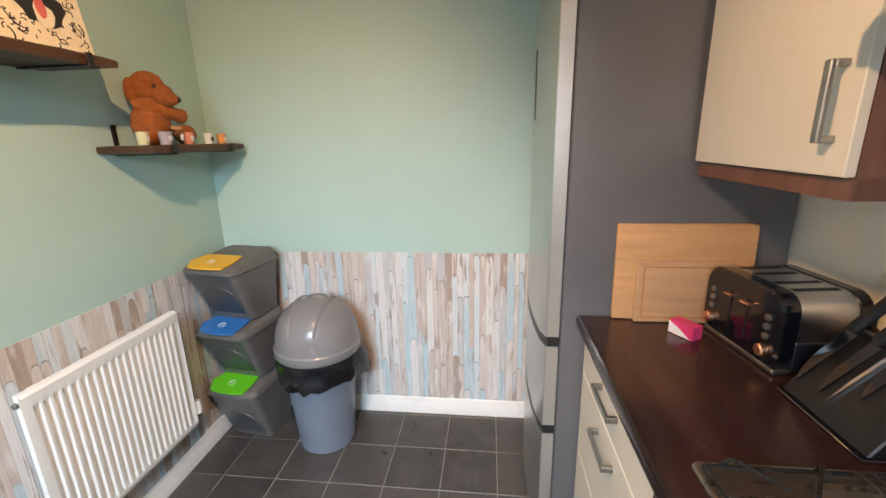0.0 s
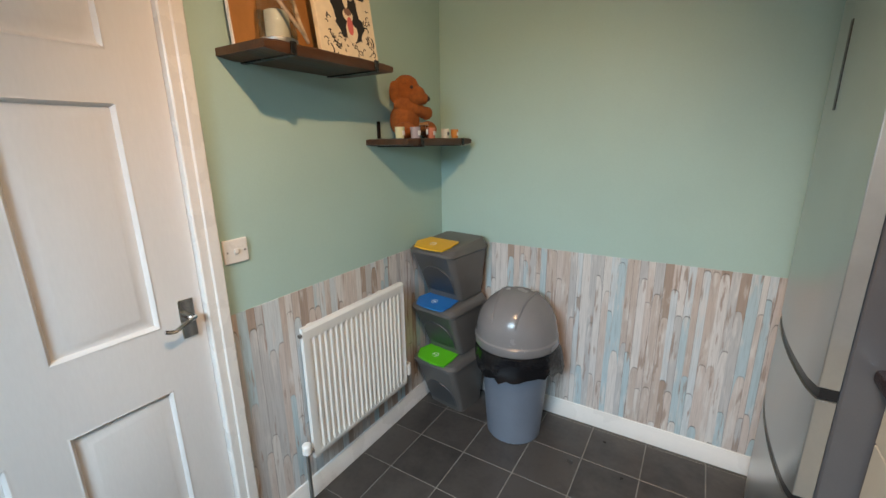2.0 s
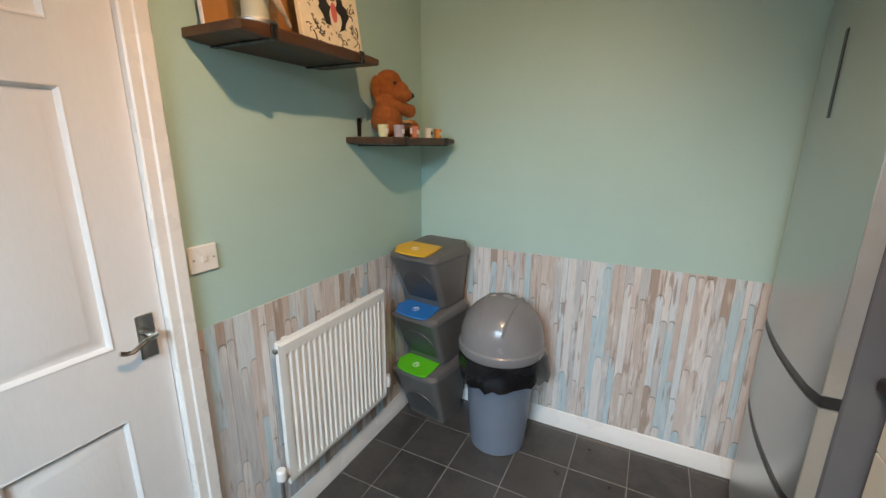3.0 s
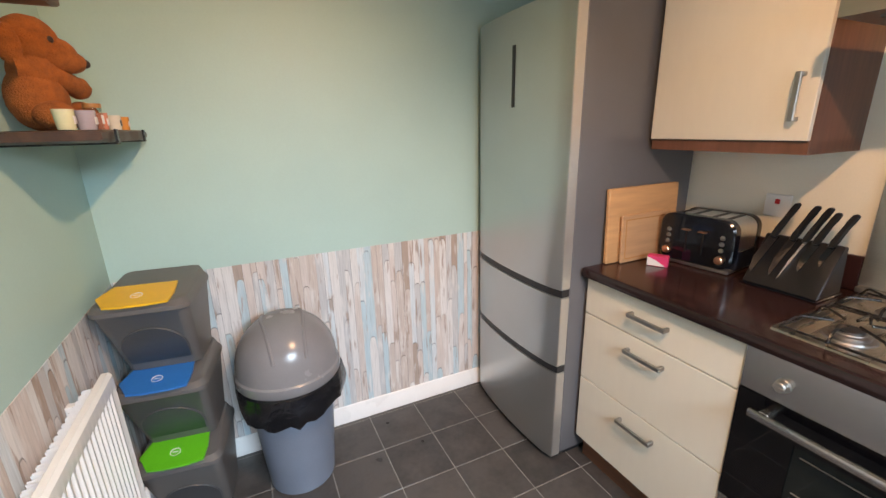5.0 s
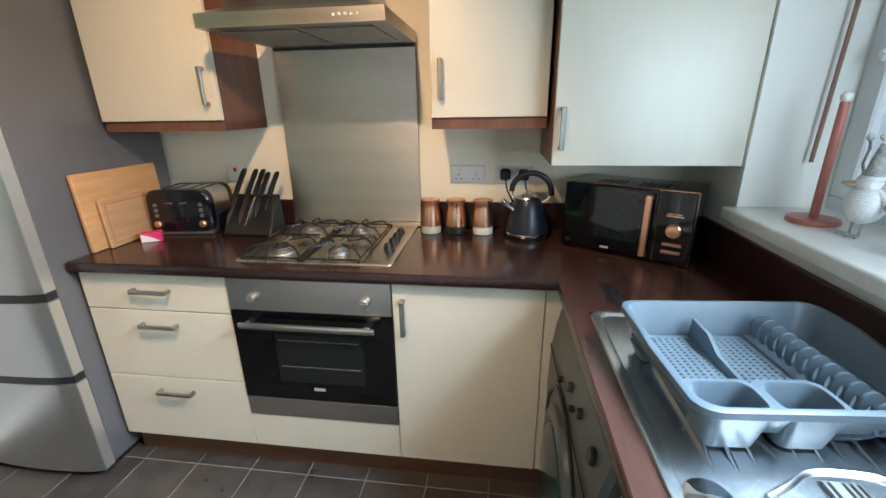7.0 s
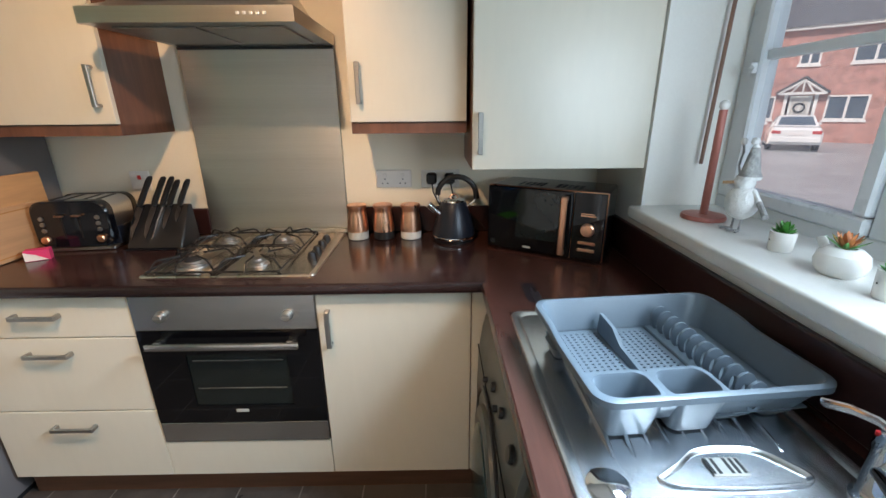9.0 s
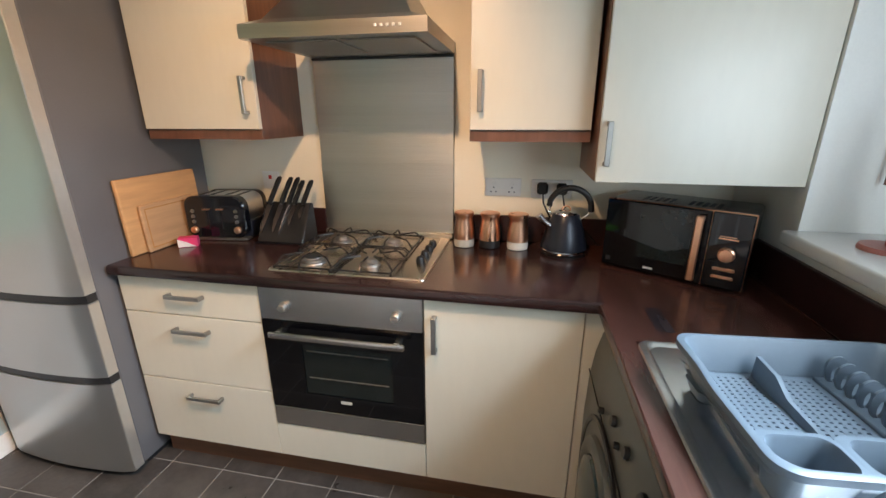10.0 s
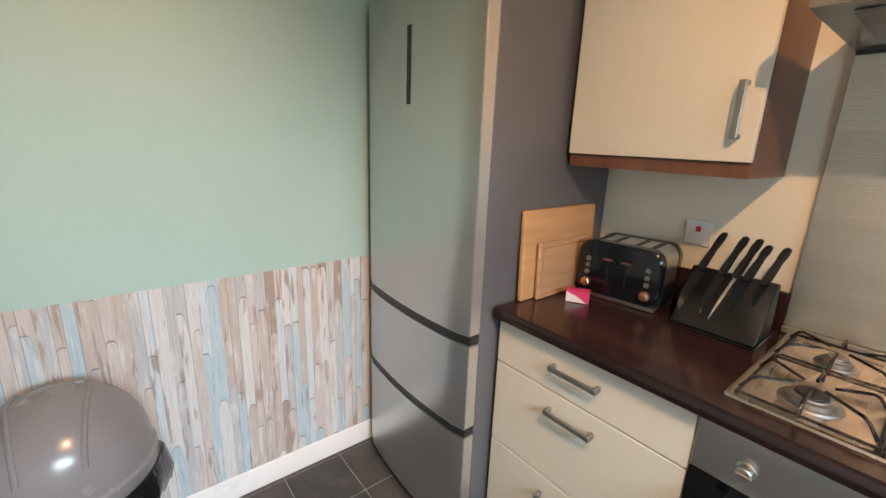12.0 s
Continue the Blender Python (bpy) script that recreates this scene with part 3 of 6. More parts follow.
def bar_handle(parent, y, z, length, vertical, x):
    """Flat satin bar on two short posts."""
    bm = bmesh.new()
    h = length / 2
    if vertical:
        box(bm, x - 0.030, x - 0.021, y - 0.008, y + 0.008, z - h, z + h, 0.002)
        for s in (-1, 1):
            box(bm, x - 0.022, x + 0.001, y - 0.008, y + 0.008, z + s * h - (0.012 if s > 0 else 0), z + s * h + (0.012 if s < 0 else 0), 0.002)
    else:
        box(bm, x - 0.030, x - 0.021, y - h, y + h, z - 0.008, z + 0.008, 0.002)
        for s in (-1, 1):
            box(bm, x - 0.022, x + 0.001, y + s * h - (0.012 if s > 0 else 0), y + s * h + (0.012 if s < 0 else 0), z - 0.008, z + 0.008, 0.002)
    return part("handle", bm, M_NICKEL, parent, "satin nickel bar handle")


du = thing("drawer_unit", pose(0.53, 0.9, 0), "cream three-drawer base unit with satin bar handles", "drawers")
part("carcass", B(XF + 0.02, XE - 0.01, 0.634, 1.222, 0.12, ZT - 0.04), M_WALNUT, du)
for z0, z1, hz in ((0.718, 0.862, 0.800), (0.420, 0.713, 0.656), (0.118, 0.415, 0.353)):
    d = part("drawer_front", B(XF, XF + 0.019, 0.634, 1.228, z0, z1, 0.0015), M_CREAM, du)
    bar_handle(d, 0.935, hz, 0.152, False, XF)

ov = thing("built_in_oven", pose(0.53, 0.303, 0.15), "steel and black glass built-in single oven", "oven")
part("body", B(XF + 0.014, XE - 0.03, 0.030, 0.624, 0.14, 0.866), M_DARKTRIM, ov)
ctl = part("control_panel", B(XF - 0.004, XF + 0.014, 0.024, 0.630, 0.739, 0.864, 0.0015), M_STEEL, ov)
for y in (0.531, 0.116):
    bm = lathe(bmesh.new(), [(0.019, 0.0), (0.019, 0.004), (0.0165, 0.006), (0.015, 0.020), (0.012, 0.023), (0.0, 0.0235)], n=20)
    box(bm, -0.002, 0.002, -0.015, 0.015, 0.018, 0.026, 0.001)
    bm.transform(pose(XF - 0.004, y, 0.794, 0, -90, 0))
    part("knob", bm, M_NICKEL, ctl, "round steel control knob")
bm = bmesh.new()
for (y0, y1, z0, z1) in ((0.024, 0.630, 0.646, 0.736), (0.024, 0.630, 0.362, 0.436), (0.024, 0.137, 0.436, 0.646), (0.482, 0.630, 0.436, 0.646)):
    box(bm, XF - 0.004, XF + 0.016, y0, y1, z0, z1)
od = part("oven_door", bm, M_BLACKGLASS, ov, "black glass oven door")
bm = bmesh.new()
for y in (0.545, 0.108):
    box(bm, XF - 0.044, XF - 0.003, y - 0.013, y + 0.013, 0.693, 0.713, 0.004)
box(bm, XF - 0.054, XF - 0.038, 0.078, 0.578, 0.690, 0.712, 0.004, 2)
part("handle", bm, M_STEEL, od, "brushed steel bar handle")
part("window_pane", B(XF + 0.000, XF + 0.004, 0.137, 0.482, 0.436, 0.646), M_OVENWIN, od)
for z in (0.508, 0.620):
    bm = tube(bmesh.new(), [(XF - 0.0015, 0.155, z), (XF - 0.0015, 0.465, z)], 0.0016, 6)
    part("shelf_rail", bm, M_NICKEL, od)
part("badge", B(XF - 0.0052, XF - 0.0035, 0.302, 0.346, 0.408, 0.420), M_LABEL, od, "small pale maker's badge")
part("bottom_trim", B(XF - 0.003, XF + 0.014, 0.024, 0.630, 0.275, 0.360, 0.0015), M_STEEL, ov, "brushed steel trim panel")
part("filler_panel", B(XF, XF + 0.019, 0.024, 0.632, 0.118, 0.271, 0.0015), M_CREAM, ov, "cream panel below the oven")

cb = thing("base_cupboard", pose(0.53, -0.25, 0), "cream base cupboard with one tall door", "cupboard")
part("carcass", B(XF + 0.02, XE - 0.01, -0.52, 0.016, 0.12, ZT - 0.04), M_WALNUT, cb)
cd = part("cupboard_door", B(XF, XF + 0.019, -0.490, 0.021, 0.118, 0.862, 0.0015), M_CREAM, cb)
bar_handle(cd, -0.016, 0.743, 0.134, True, XF)
part("corner_post", B(XF + 0.003, XF + 0.019, -0.610, -0.494, 0.118, 0.862, 0.0015), M_CREAM, cb, "cream corner filler strip")
solid("plinth", B(0.325, 0.341, -0.60, 1.222, 0.0, 0.117), M_KICK, "walnut coloured kickboard under the units", "plinth")


wt = thing("worktop_east", pose(0.53, 0.33, ZT), "dark red-brown laminate worktop with a rounded edge", "worktop")
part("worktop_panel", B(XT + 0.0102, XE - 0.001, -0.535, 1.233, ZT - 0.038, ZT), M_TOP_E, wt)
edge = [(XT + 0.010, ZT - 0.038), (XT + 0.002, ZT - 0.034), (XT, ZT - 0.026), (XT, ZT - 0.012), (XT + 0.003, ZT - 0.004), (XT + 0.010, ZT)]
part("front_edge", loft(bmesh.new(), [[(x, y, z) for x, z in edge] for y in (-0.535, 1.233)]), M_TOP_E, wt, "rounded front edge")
wts = thing("worktop_south", pose(-0.2, -0.79, ZT), "dark brown stave-print worktop round the steel sink", "worktop")
bm = bmesh.new()
yf = -0.520
SX0, SX1, SY0, SY1 = -0.96, 0.050, -1.020, -0.573
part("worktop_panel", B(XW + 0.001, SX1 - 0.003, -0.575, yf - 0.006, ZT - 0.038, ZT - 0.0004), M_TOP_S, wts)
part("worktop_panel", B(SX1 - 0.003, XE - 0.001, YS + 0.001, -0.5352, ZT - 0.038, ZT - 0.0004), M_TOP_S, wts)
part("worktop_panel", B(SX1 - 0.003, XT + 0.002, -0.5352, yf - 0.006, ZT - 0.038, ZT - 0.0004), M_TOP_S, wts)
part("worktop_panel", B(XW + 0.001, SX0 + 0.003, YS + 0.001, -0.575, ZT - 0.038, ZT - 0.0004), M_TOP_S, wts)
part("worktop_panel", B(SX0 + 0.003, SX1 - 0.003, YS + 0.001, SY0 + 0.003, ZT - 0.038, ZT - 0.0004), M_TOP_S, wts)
bm = bmesh.new()
edge = [(yf - 0.006, ZT - 0.038), (yf - 0.002, ZT - 0.034), (yf, ZT - 0.026), (yf, ZT - 0.012), (yf - 0.003, ZT - 0.003), (yf - 0.006, ZT - 0.0008)]
loft(bm, [[(x, y, z) for y, z in edge] for x in (XW + 0.001, XT + 0.002)])
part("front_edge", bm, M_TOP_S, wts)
part("joint_strip", B(0.108, 0.250, -0.684, -0.640, ZT - 0.001, ZT + 0.0004), M_STAVE, wts, "darker stave near the corner joint")
bm = bmesh.new()
box(bm, XE - 0.019, XE - 0.001, YS + 0.02, 0.016, ZT, 1.024, 0.003)
box(bm, XE - 0.019, XE - 0.001, 0.630, 1.233, ZT, 1.024, 0.003)
box(bm, XW + 0.01, XE - 0.0195, YS + 0.001, YS + 0.019, ZT, 1.036, 0.003)
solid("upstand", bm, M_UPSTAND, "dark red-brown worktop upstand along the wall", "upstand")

# splashback and hood
sp = thing("splashback", pose(0.845, 0.323, 1.3), "brushed stainless steel splashback behind the hob", "splashback")
part("sheet", B(0.842, 0.8605, 0.018, 0.628, 0.932, 1.676, 0.002), M_SPLASH, sp)
# dark strip standing in for the shade in the gap below the hood
part("gap_shade_strip", B(0.834, 0.8415, 0.020, 0.626, 1.660, 1.6705), M_DARKTRIM, sp, "dark strip painted for the shaded gap under the hood")
part("bottom_fold", B(0.826, 0.846, 0.018, 0.628, 0.912, 0.9315, 0.003), M_SPLASH, sp)
hd = thing("cooker_hood", pose(0.57, 0.297, 1.65), "stainless steel chimney cooker hood with lit buttons", "cooker hood")
bm = bmesh.new()
hx0, hy0, hy1 = 0.370, 0.016, 0.630
zz = 1.672
loft(bm, [[(hx0, hy0, zz), (0.852, hy0, zz), (0.852, hy1, zz), (hx0, hy1, zz)],
          [(hx0, hy0, zz + 0.042), (0.852, hy0, zz + 0.042), (0.852, hy1, zz + 0.042), (hx0, hy1, zz + 0.042)],
          [(hx0 + 0.045, hy0 + 0.06, zz + 0.062), (0.852, hy0 + 0.06, zz + 0.062), (0.852, hy1 - 0.06, zz + 0.062), (hx0 + 0.045, hy1 - 0.06, zz + 0.062)],
          [(0.59, 0.190, zz + 0.245), (0.852, 0.190, zz + 0.245), (0.852, 0.456, zz + 0.245), (0.59, 0.456, zz + 0.245)]])
canopy = part("canopy", bm, M_STEELH, hd)
part("chimney", B(0.593, 0.854, 0.193, 0.453, zz + 0.246, H - 0.002, 0.002), M_STEELH, hd)
for y0, y1 in ((0.068, 0.316), (0.330, 0.578)):
    bm = B(0.43, 0.75, y0, y1, zz - 0.006, zz - 0.0005, 0.002)
    part("grease_filter", bm, M_NICKEL, hd, "grey mesh grease filter")
for i in range(5):
    part("button", B(hx0 - 0.004, hx0 + 0.001, 0.094 + i * 0.019, 0.103 + i * 0.019, zz + 0.018, zz + 0.026, 0.001), M_CERAMIC, canopy, "small pale push button")


# wall cupboards
def wall_cupboard(y0, y1, xf, zb, zt, pelmet, hy, hz, label, top=2.11):
    c = thing("wall_cupboard", pose((xf + XE) / 2, (y0 + y1) / 2, zb), label, "cupboard", "wall cupboards")
    part("side_panel", B(xf + 0.020, XE - 0.001, y0, y0 + 0.018, zb, top), M_WALNUT, c, "red-brown walnut side")
    part("side_panel", B(xf + 0.020, XE - 0.001, y1 - 0.018, y1, zb, top), M_WALNUT, c, "red-brown walnut side")
    part("bottom_panel", B(xf + 0.020, XE - 0.001, y0 + 0.018, y1 - 0.018, zb + 0.002, zb + 0.02), M_WALNUT, c)
    part("top_panel", B(xf + 0.020, XE - 0.001, y0 + 0.018, y1 - 0.018, top - 0.018, top - 0.002), M_WALNUT, c)
    part("back_panel", B(XE - 0.012, XE - 0.002, y0 + 0.018, y1 - 0.018, zb + 0.02, top - 0.018), M_WALNUT, c)
    d = part("cupboard_door", B(xf, xf + 0.019, y0 + 0.001, y1 - 0.001, zt, top, 0.0015), M_CREAM, c)
    bar_handle(d, hy, hz, 0.132, True, xf)
    if pelmet:
        bm = bmesh.new()
        box(bm, xf + 0.012, XE - 0.001, y0, y1, zb - 0.001, zt - 0.003)
        part("pelmet", bm, M_WALNUT, c)
    return c


wall_cupboard(0.713, 1.224, 0.543, 1.354, 1.392, True, 0.754, 1.513, "cream wall cupboard with walnut sides beside the hood")
wall_cupboard(-0.488, -0.087, 0.543, 1.354, 1.392, True, -0.123, 1.516, "cream wall cupboard with walnut sides above the canisters")
wall_cupboard(YS + 0.002, -0.500, 0.447, 1.238, 1.238, False, -0.525, 1.356, "deep tall cream wall cupboard above the microwave")

# fridge freezer
FY0, FY1 = 1.242, 1.886
fz = thing("fridge_freezer", pose(0.50, 1.564, 0), "tall silver fridge freezer with two drawers and bowed front", "fridge freezer")
part("body", B(0.204, XE - 0.012, FY0 + 0.003, FY1 - 0.003, 0.028, 1.888, 0.006), M_FRIDGESIDE, fz, "dark grey metallic side casing")
FC = (FY0 + FY1) / 2


def bowed(z0, z1, y0=FY0, y1=FY1, base=0.156, bow=0.024, back=0.200, n=14):
    out = []
    for i in range(n + 1):
        y = y0 + (y1 - y0) * i / n
        k = (y - FC) / ((FY1 - FY0) / 2)
        out.append((base + 0.006 * k - bow * (1 - k * k), y))
    r = 0.008
    poly = [(back, y0)] + [(out[0][0] + r, y0)] + out[1:-1] + [(out[-1][0] + r, y1)] + [(back, y1)]
    return prism(bmesh.new(), poly, z0, z1)


for nm, z0, z1 in (("upper_door", 0.826, 1.884), ("middle_drawer", 0.486, 0.792), ("bottom_drawer", 0.030, 0.452)):
    dr = part(nm, bowed(z0, z1), M_FRIDGE, fz, "brushed silver bowed front")
    part("edge_strip", B(0.160, 0.1995, FY0 - 0.003, FY0 - 0.0005, z0 + 0.004, z1 - 0.004), M_EDGE, dr, "bright metal edge strip")
for z0, z1 in ((0.794, 0.824), (0.454, 0.484)):
    part("grip", bowed(z0, z1, base=0.161, bow=0.024), M_DARKTRIM, fz, "dark recessed grip strip")
k = 1 - ((1.560 - FC) / ((FY1 - FY0) / 2)) ** 2
part("display_strip", B(0.156 - 0.024 * k - 0.003, 0.156, 1.550, 1.570, 1.525, 1.758, 0.001), M_DARKTRIM, fz, "narrow dark vertical display strip")
part("foot_plinth", B(0.24, 0.75, FY0 + 0.02, FY1 - 0.02, 0.0, 0.0275), M_DARKTRIM, fz)
bx = thing("cardboard_box", pose(0.47, 1.44, 1.888), "small brown cardboard box on top of the fridge", "box")
part("box_body", B(0.40, 0.58, 1.30, 1.62, 1.8885, 1.99, 0.002), M_CARD, bx)
part("flap", B(0.395, 0.3998, 1.305, 1.615, 1.93, 1.99, 0.001), M_CARD, bx)
bx = thing("black_box", pose(0.67, 1.44, 1.888), "black storage box on top of the fridge", "box")
part("box_body", B(0.595, 0.75, 1.30, 1.57, 1.8885, 1.975, 0.004), M_BLACKMATT, bx)
part("lid", B(0.591, 0.754, 1.296, 1.574, 1.9755, 1.99, 0.004), M_BLACKMATT, bx)

# washing machine and sink cupboard
wm = thing("washing_machine", pose(-0.09, -0.79, 0), "graphite washing machine under the south worktop", "washing machine")
prof = [(YS + 0.03, 0.012), (-0.530, 0.012), (-0.520, 0.03), (-0.514, 0.30), (-0.512, 0.55), (-0.516, 0.68), (-0.526, 0.76), (-0.540, 0.82), (-0.556, 0.855), (-0.575, 0.862), (YS + 0.03, 0.862)]
bm = loft(bmesh.new(), [[(x, y + (0.010 if x in (-0.385, 0.258) and y > -0.6 else 0.0) * -1, z) for y, z in prof] for x in (-0.385, -0.372, 0.245, 0.258)])
part("body", bm, M_WM, wm, "graphite casing with a bowed front")
part("panel_joint", B(-0.372, 0.245, -0.5145, -0.5112, 0.690, 0.693), M_DARKTRIM, wm)
for x, z, r in ((0.03, 0.708, 0.009), (-0.062, 0.752, 0.014), (-0.122, 0.735, 0.009), (-0.175, 0.766, 0.014), (-0.300, 0.770, 0.020)):
    bm = lathe(bmesh.new(), [(r, 0), (r * 0.95, 0.010), (r * 0.8, 0.013), (0, 0.0135)], n=16)
    bm.transform(pose(x, -0.526 - (z - 0.745) * 0.22, z, -80, 0, 0))
    part("knob", bm, M_DARKTRIM, wm, "small dark control knob")
WC = pose(-0.063, -0.512, 0.415, -90, 0, 0)
bm = lathe(bmesh.new(), [(0.278, -0.004), (0.278, 0.003), (0.270, 0.006), (0.262, 0.003), (0.262, -0.004)], n=56, cap0=False, cap1=False)
bm.transform(WC)
part("door_groove", bm, M_DARKTRIM, wm, "dark curved line round the door")
bm = lathe(bmesh.new(), [(0.225, -0.002), (0.222, 0.010), (0.212, 0.016), (0.190, 0.017), (0.176, 0.010)], n=48, cap1=False)
bm.transform(WC)
wd = part("door_ring", bm, M_WM, wm, "round graphite porthole ring")
bm = lathe(bmesh.new(), [(0.177, 0.006), (0.170, 0.020), (0.130, 0.032), (0.06, 0.038), (0.0, 0.039)], n=48)
bm.transform(WC)
part("porthole", bm, M_PORTHOLE, wd, "dark teal porthole glass")
sc = thing("sink_cupboard", pose(-0.9, -0.79, 0), "cream base cupboard under the sink", "cupboard")
part("carcass", B(XW + 0.005, -0.40, YS + 0.03, -0.575, 0.13, 0.70), M_WALNUT, sc)
for x0, x1 in ((-0.895, -0.402), (XW + 0.006, -0.899)):
    part("cupboard_door", B(x0, x1, -0.570, -0.551, 0.118, 0.862, 0.0015), M_CREAM, sc)
solid("plinth_south", B(XW + 0.001, -0.39, -0.62, -0.605, 0.0, 0.117), M_KICK, "walnut coloured kickboard under the sink unit", "plinth")

# ---------- hob ----------
hob = thing("gas_hob", pose(0.55, 0.29, ZT), "four-burner stainless gas hob set in the worktop", "hob")
hx0, hx1, hy0, hy1 = 0.321, 0.824, 0.028, 0.611
bm = bmesh.new()
loft(bm, [rrect(hx0, hx1, hy0, hy1, ZT + 0.0005, 0.012), rrect(hx0 + 0.002, hx1 - 0.002, hy0 + 0.002, hy1 - 0.002, ZT + 0.006, 0.012), rrect(hx0 + 0.014, hx1 - 0.014, hy0 + 0.014, hy1 - 0.014, ZT + 0.007, 0.012), rrect(hx0 + 0.022, hx1 - 0.022, hy0 + 0.022, hy1 - 0.022, ZT + 0.004, 0.012)])
part("hob_plate", bm, M_HOB, hob)
burners = ((0.435, 0.486, 0.045), (0.695, 0.486, 0.034), (0.435, 0.258, 0.030), (0.695, 0.258, 0.038))
for x, y, r in burners:
    bm = lathe(bmesh.new(), [(r * 1.25, ZT + 0.004), (r * 1.2, ZT + 0.008), (r * 0.95, ZT + 0.009), (r * 0.95, ZT + 0.017), (r * 0.75, ZT + 0.019), (r * 0.72, ZT + 0.022), (r * 0.5, ZT + 0.0235), (0, ZT + 0.0235)], x, y, 24)
    bn = part("burner", bm, M_ALU, hob, "round silver burner")
    part("burner_cap", lathe(bmesh.new(), [(r * 0.66, ZT + 0.0236), (r * 0.62, ZT + 0.027), (0, ZT + 0.0275)], x, y, 24), M_DARKTRIM if r > 0.04 else M_ALU, bn)
for y0, y1 in ((0.375, 0.590), (0.150, 0.365)):
    bm = bmesh.new()
    zg = ZT + 0.044
    c = [(0.336, y0), (0.806, y0), (0.806, y1), (0.336, y1)]
    tube(bm, [(x, y, ZT + 0.014) for x, y in c + c[:1]], 0.0038, 6)
    for bx_, by_, r in burners:
        if y0 < by_ < y1:
            w = (y1 - y0) / 2
            for s in (-1, 1):
                # long cranked fingers: up from the frame, then level towards the flame
                tube(bm, [(bx_ + s * 0.075, by_ + s * w, ZT + 0.014), (bx_ + s * 0.068, by_ + s * (w - 0.016), zg - 0.006), (bx_ + s * 0.060, by_ + s * (w - 0.026), zg), (bx_ + s * 0.012, by_ + s * 0.020, zg)], 0.0036, 6)
                tube(bm, [(bx_ - s * 0.075, by_ + s * w, ZT + 0.014), (bx_ - s * 0.068, by_ + s * (w - 0.016), zg - 0.006), (bx_ - s * 0.060, by_ + s * (w - 0.026), zg), (bx_ - s * 0.020, by_ + s * 0.030, zg)], 0.0036, 6)
                tube(bm, [(bx_ + s * 0.112, by_, ZT + 0.014), (bx_ + s * 0.098, by_, zg - 0.006), (bx_ + s * 0.088, by_, zg), (bx_ + s * 0.026, by_, zg)], 0.0036, 6)
    for x in (0.558, 0.578):
        tube(bm, [(x, y0, ZT + 0.014), (x, y0 + 0.018, ZT + 0.030), (x, y1 - 0.018, ZT + 0.030), (x, y1, ZT + 0.014)], 0.0036, 6)
    for x, y in c:
        tube(bm, [(x, y, ZT + 0.014), (x, y, ZT + 0.0045)], 0.005, 6)
    part("pan_support", bm, M_IRON, hob, "black cast iron pan support")
for i in range(4):
    x = 0.493 + i * 0.070
    bm = lathe(bmesh.new(), [(0.018, ZT + 0.0042), (0.0175, ZT + 0.010), (0.014, ZT + 0.024), (0.012, ZT + 0.027), (0, ZT + 0.0275)], x, 0.083, 18)
    box(bm, x - 0.016, x + 0.016, 0.080, 0.086, ZT + 0.012, ZT + 0.031, 0.002)
    part("knob", bm, M_BLACKMATT, hob, "black control knob")

# ---------- sockets ----------
def socket(y0, y1, z0, z1, label, gangs, x=XE, switch=False):
    s = thing("wall_socket", pose(x, (y0 + y1) / 2, z0), label, "socket", "wall sockets")
    pl = part("plate", B(x - 0.010, x - 0.0005, y0, y1, z0, z1, 0.003), M_SOCKET, s)
    for i in range(gangs):
        yc = y0 + (y1 - y0) * (i + 0.5) / gangs
        zc = (z0 + z1) / 2
        part("rocker", B(x - 0.014, x - 0.0095, yc - 0.008, yc + 0.008, zc + 0.006, zc + 0.024, 0.002), M_RED if switch else M_SOCKET, pl, "red switch" if switch else "")
        if not switch:
            for a, b in ((0, 0.0), (-0.011, -0.018), (0.011, -0.018)):
                part("slot", B(x - 0.0104, x - 0.0094, yc + a - 0.003, yc + a + 0.003, zc + b - 0.004, zc + b + 0.001), M_DARKTRIM, pl)
    return s


socket(-0.270, -0.116, 1.109, 1.185, "white double socket on the wall above the canisters", 2)
socket(-0.479, -0.313, 1.107, 1.183, "white double socket with the kettle plugged in", 2)
socket(0.860, 0.944, 1.108, 1.190, "white cooker switch with a red rocker", 1, switch=True)
ls = thing("light_switch", pose(XW, 0.673, 1.083), "white single light switch beside the door", "light switch")
pl = part("plate", B(XW + 0.0005, XW + 0.009, 0.632, 0.716, 1.083, 1.162, 0.003), M_SOCKET, ls)
part("rocker", B(XW + 0.0085, XW + 0.013, 0.666, 0.682, 1.113, 1.131, 0.002), M_SOCKET, pl)
for y in (0.644, 0.704):
    part("screw", B(XW + 0.0085, XW + 0.0098, y - 0.003, y + 0.003, 1.119, 1.125, 0.001), M_NICKEL, pl)

# ---------- things on the worktop ----------
cbd = thing("chopping_board", pose(0.54, 1.186, ZT), "large bamboo chopping board leaning on the fridge", "chopping board")
bm = B(-0.197, 0.197, -0.010, 0.008, 0.0, 0.300, 0.004)
bm.transform(pose(0.549, 1.2205, ZT + 0.001, -2.0, 0, 0))
part("board", bm, M_BAMBOO, cbd)
cbd = thing("small_board", pose(0.53, 1.165, ZT), "smaller pale chopping board with a juice groove", "chopping board")
bm = B(-0.137, 0.137, -0.008, 0.006, 0.0, 0.193, 0.004)
bm.transform(pose(0.548, 1.198, ZT + 0.001, -2.5, 0, 0))
part("board", bm, M_BAMBOO2, cbd)
bm = bmesh.new()
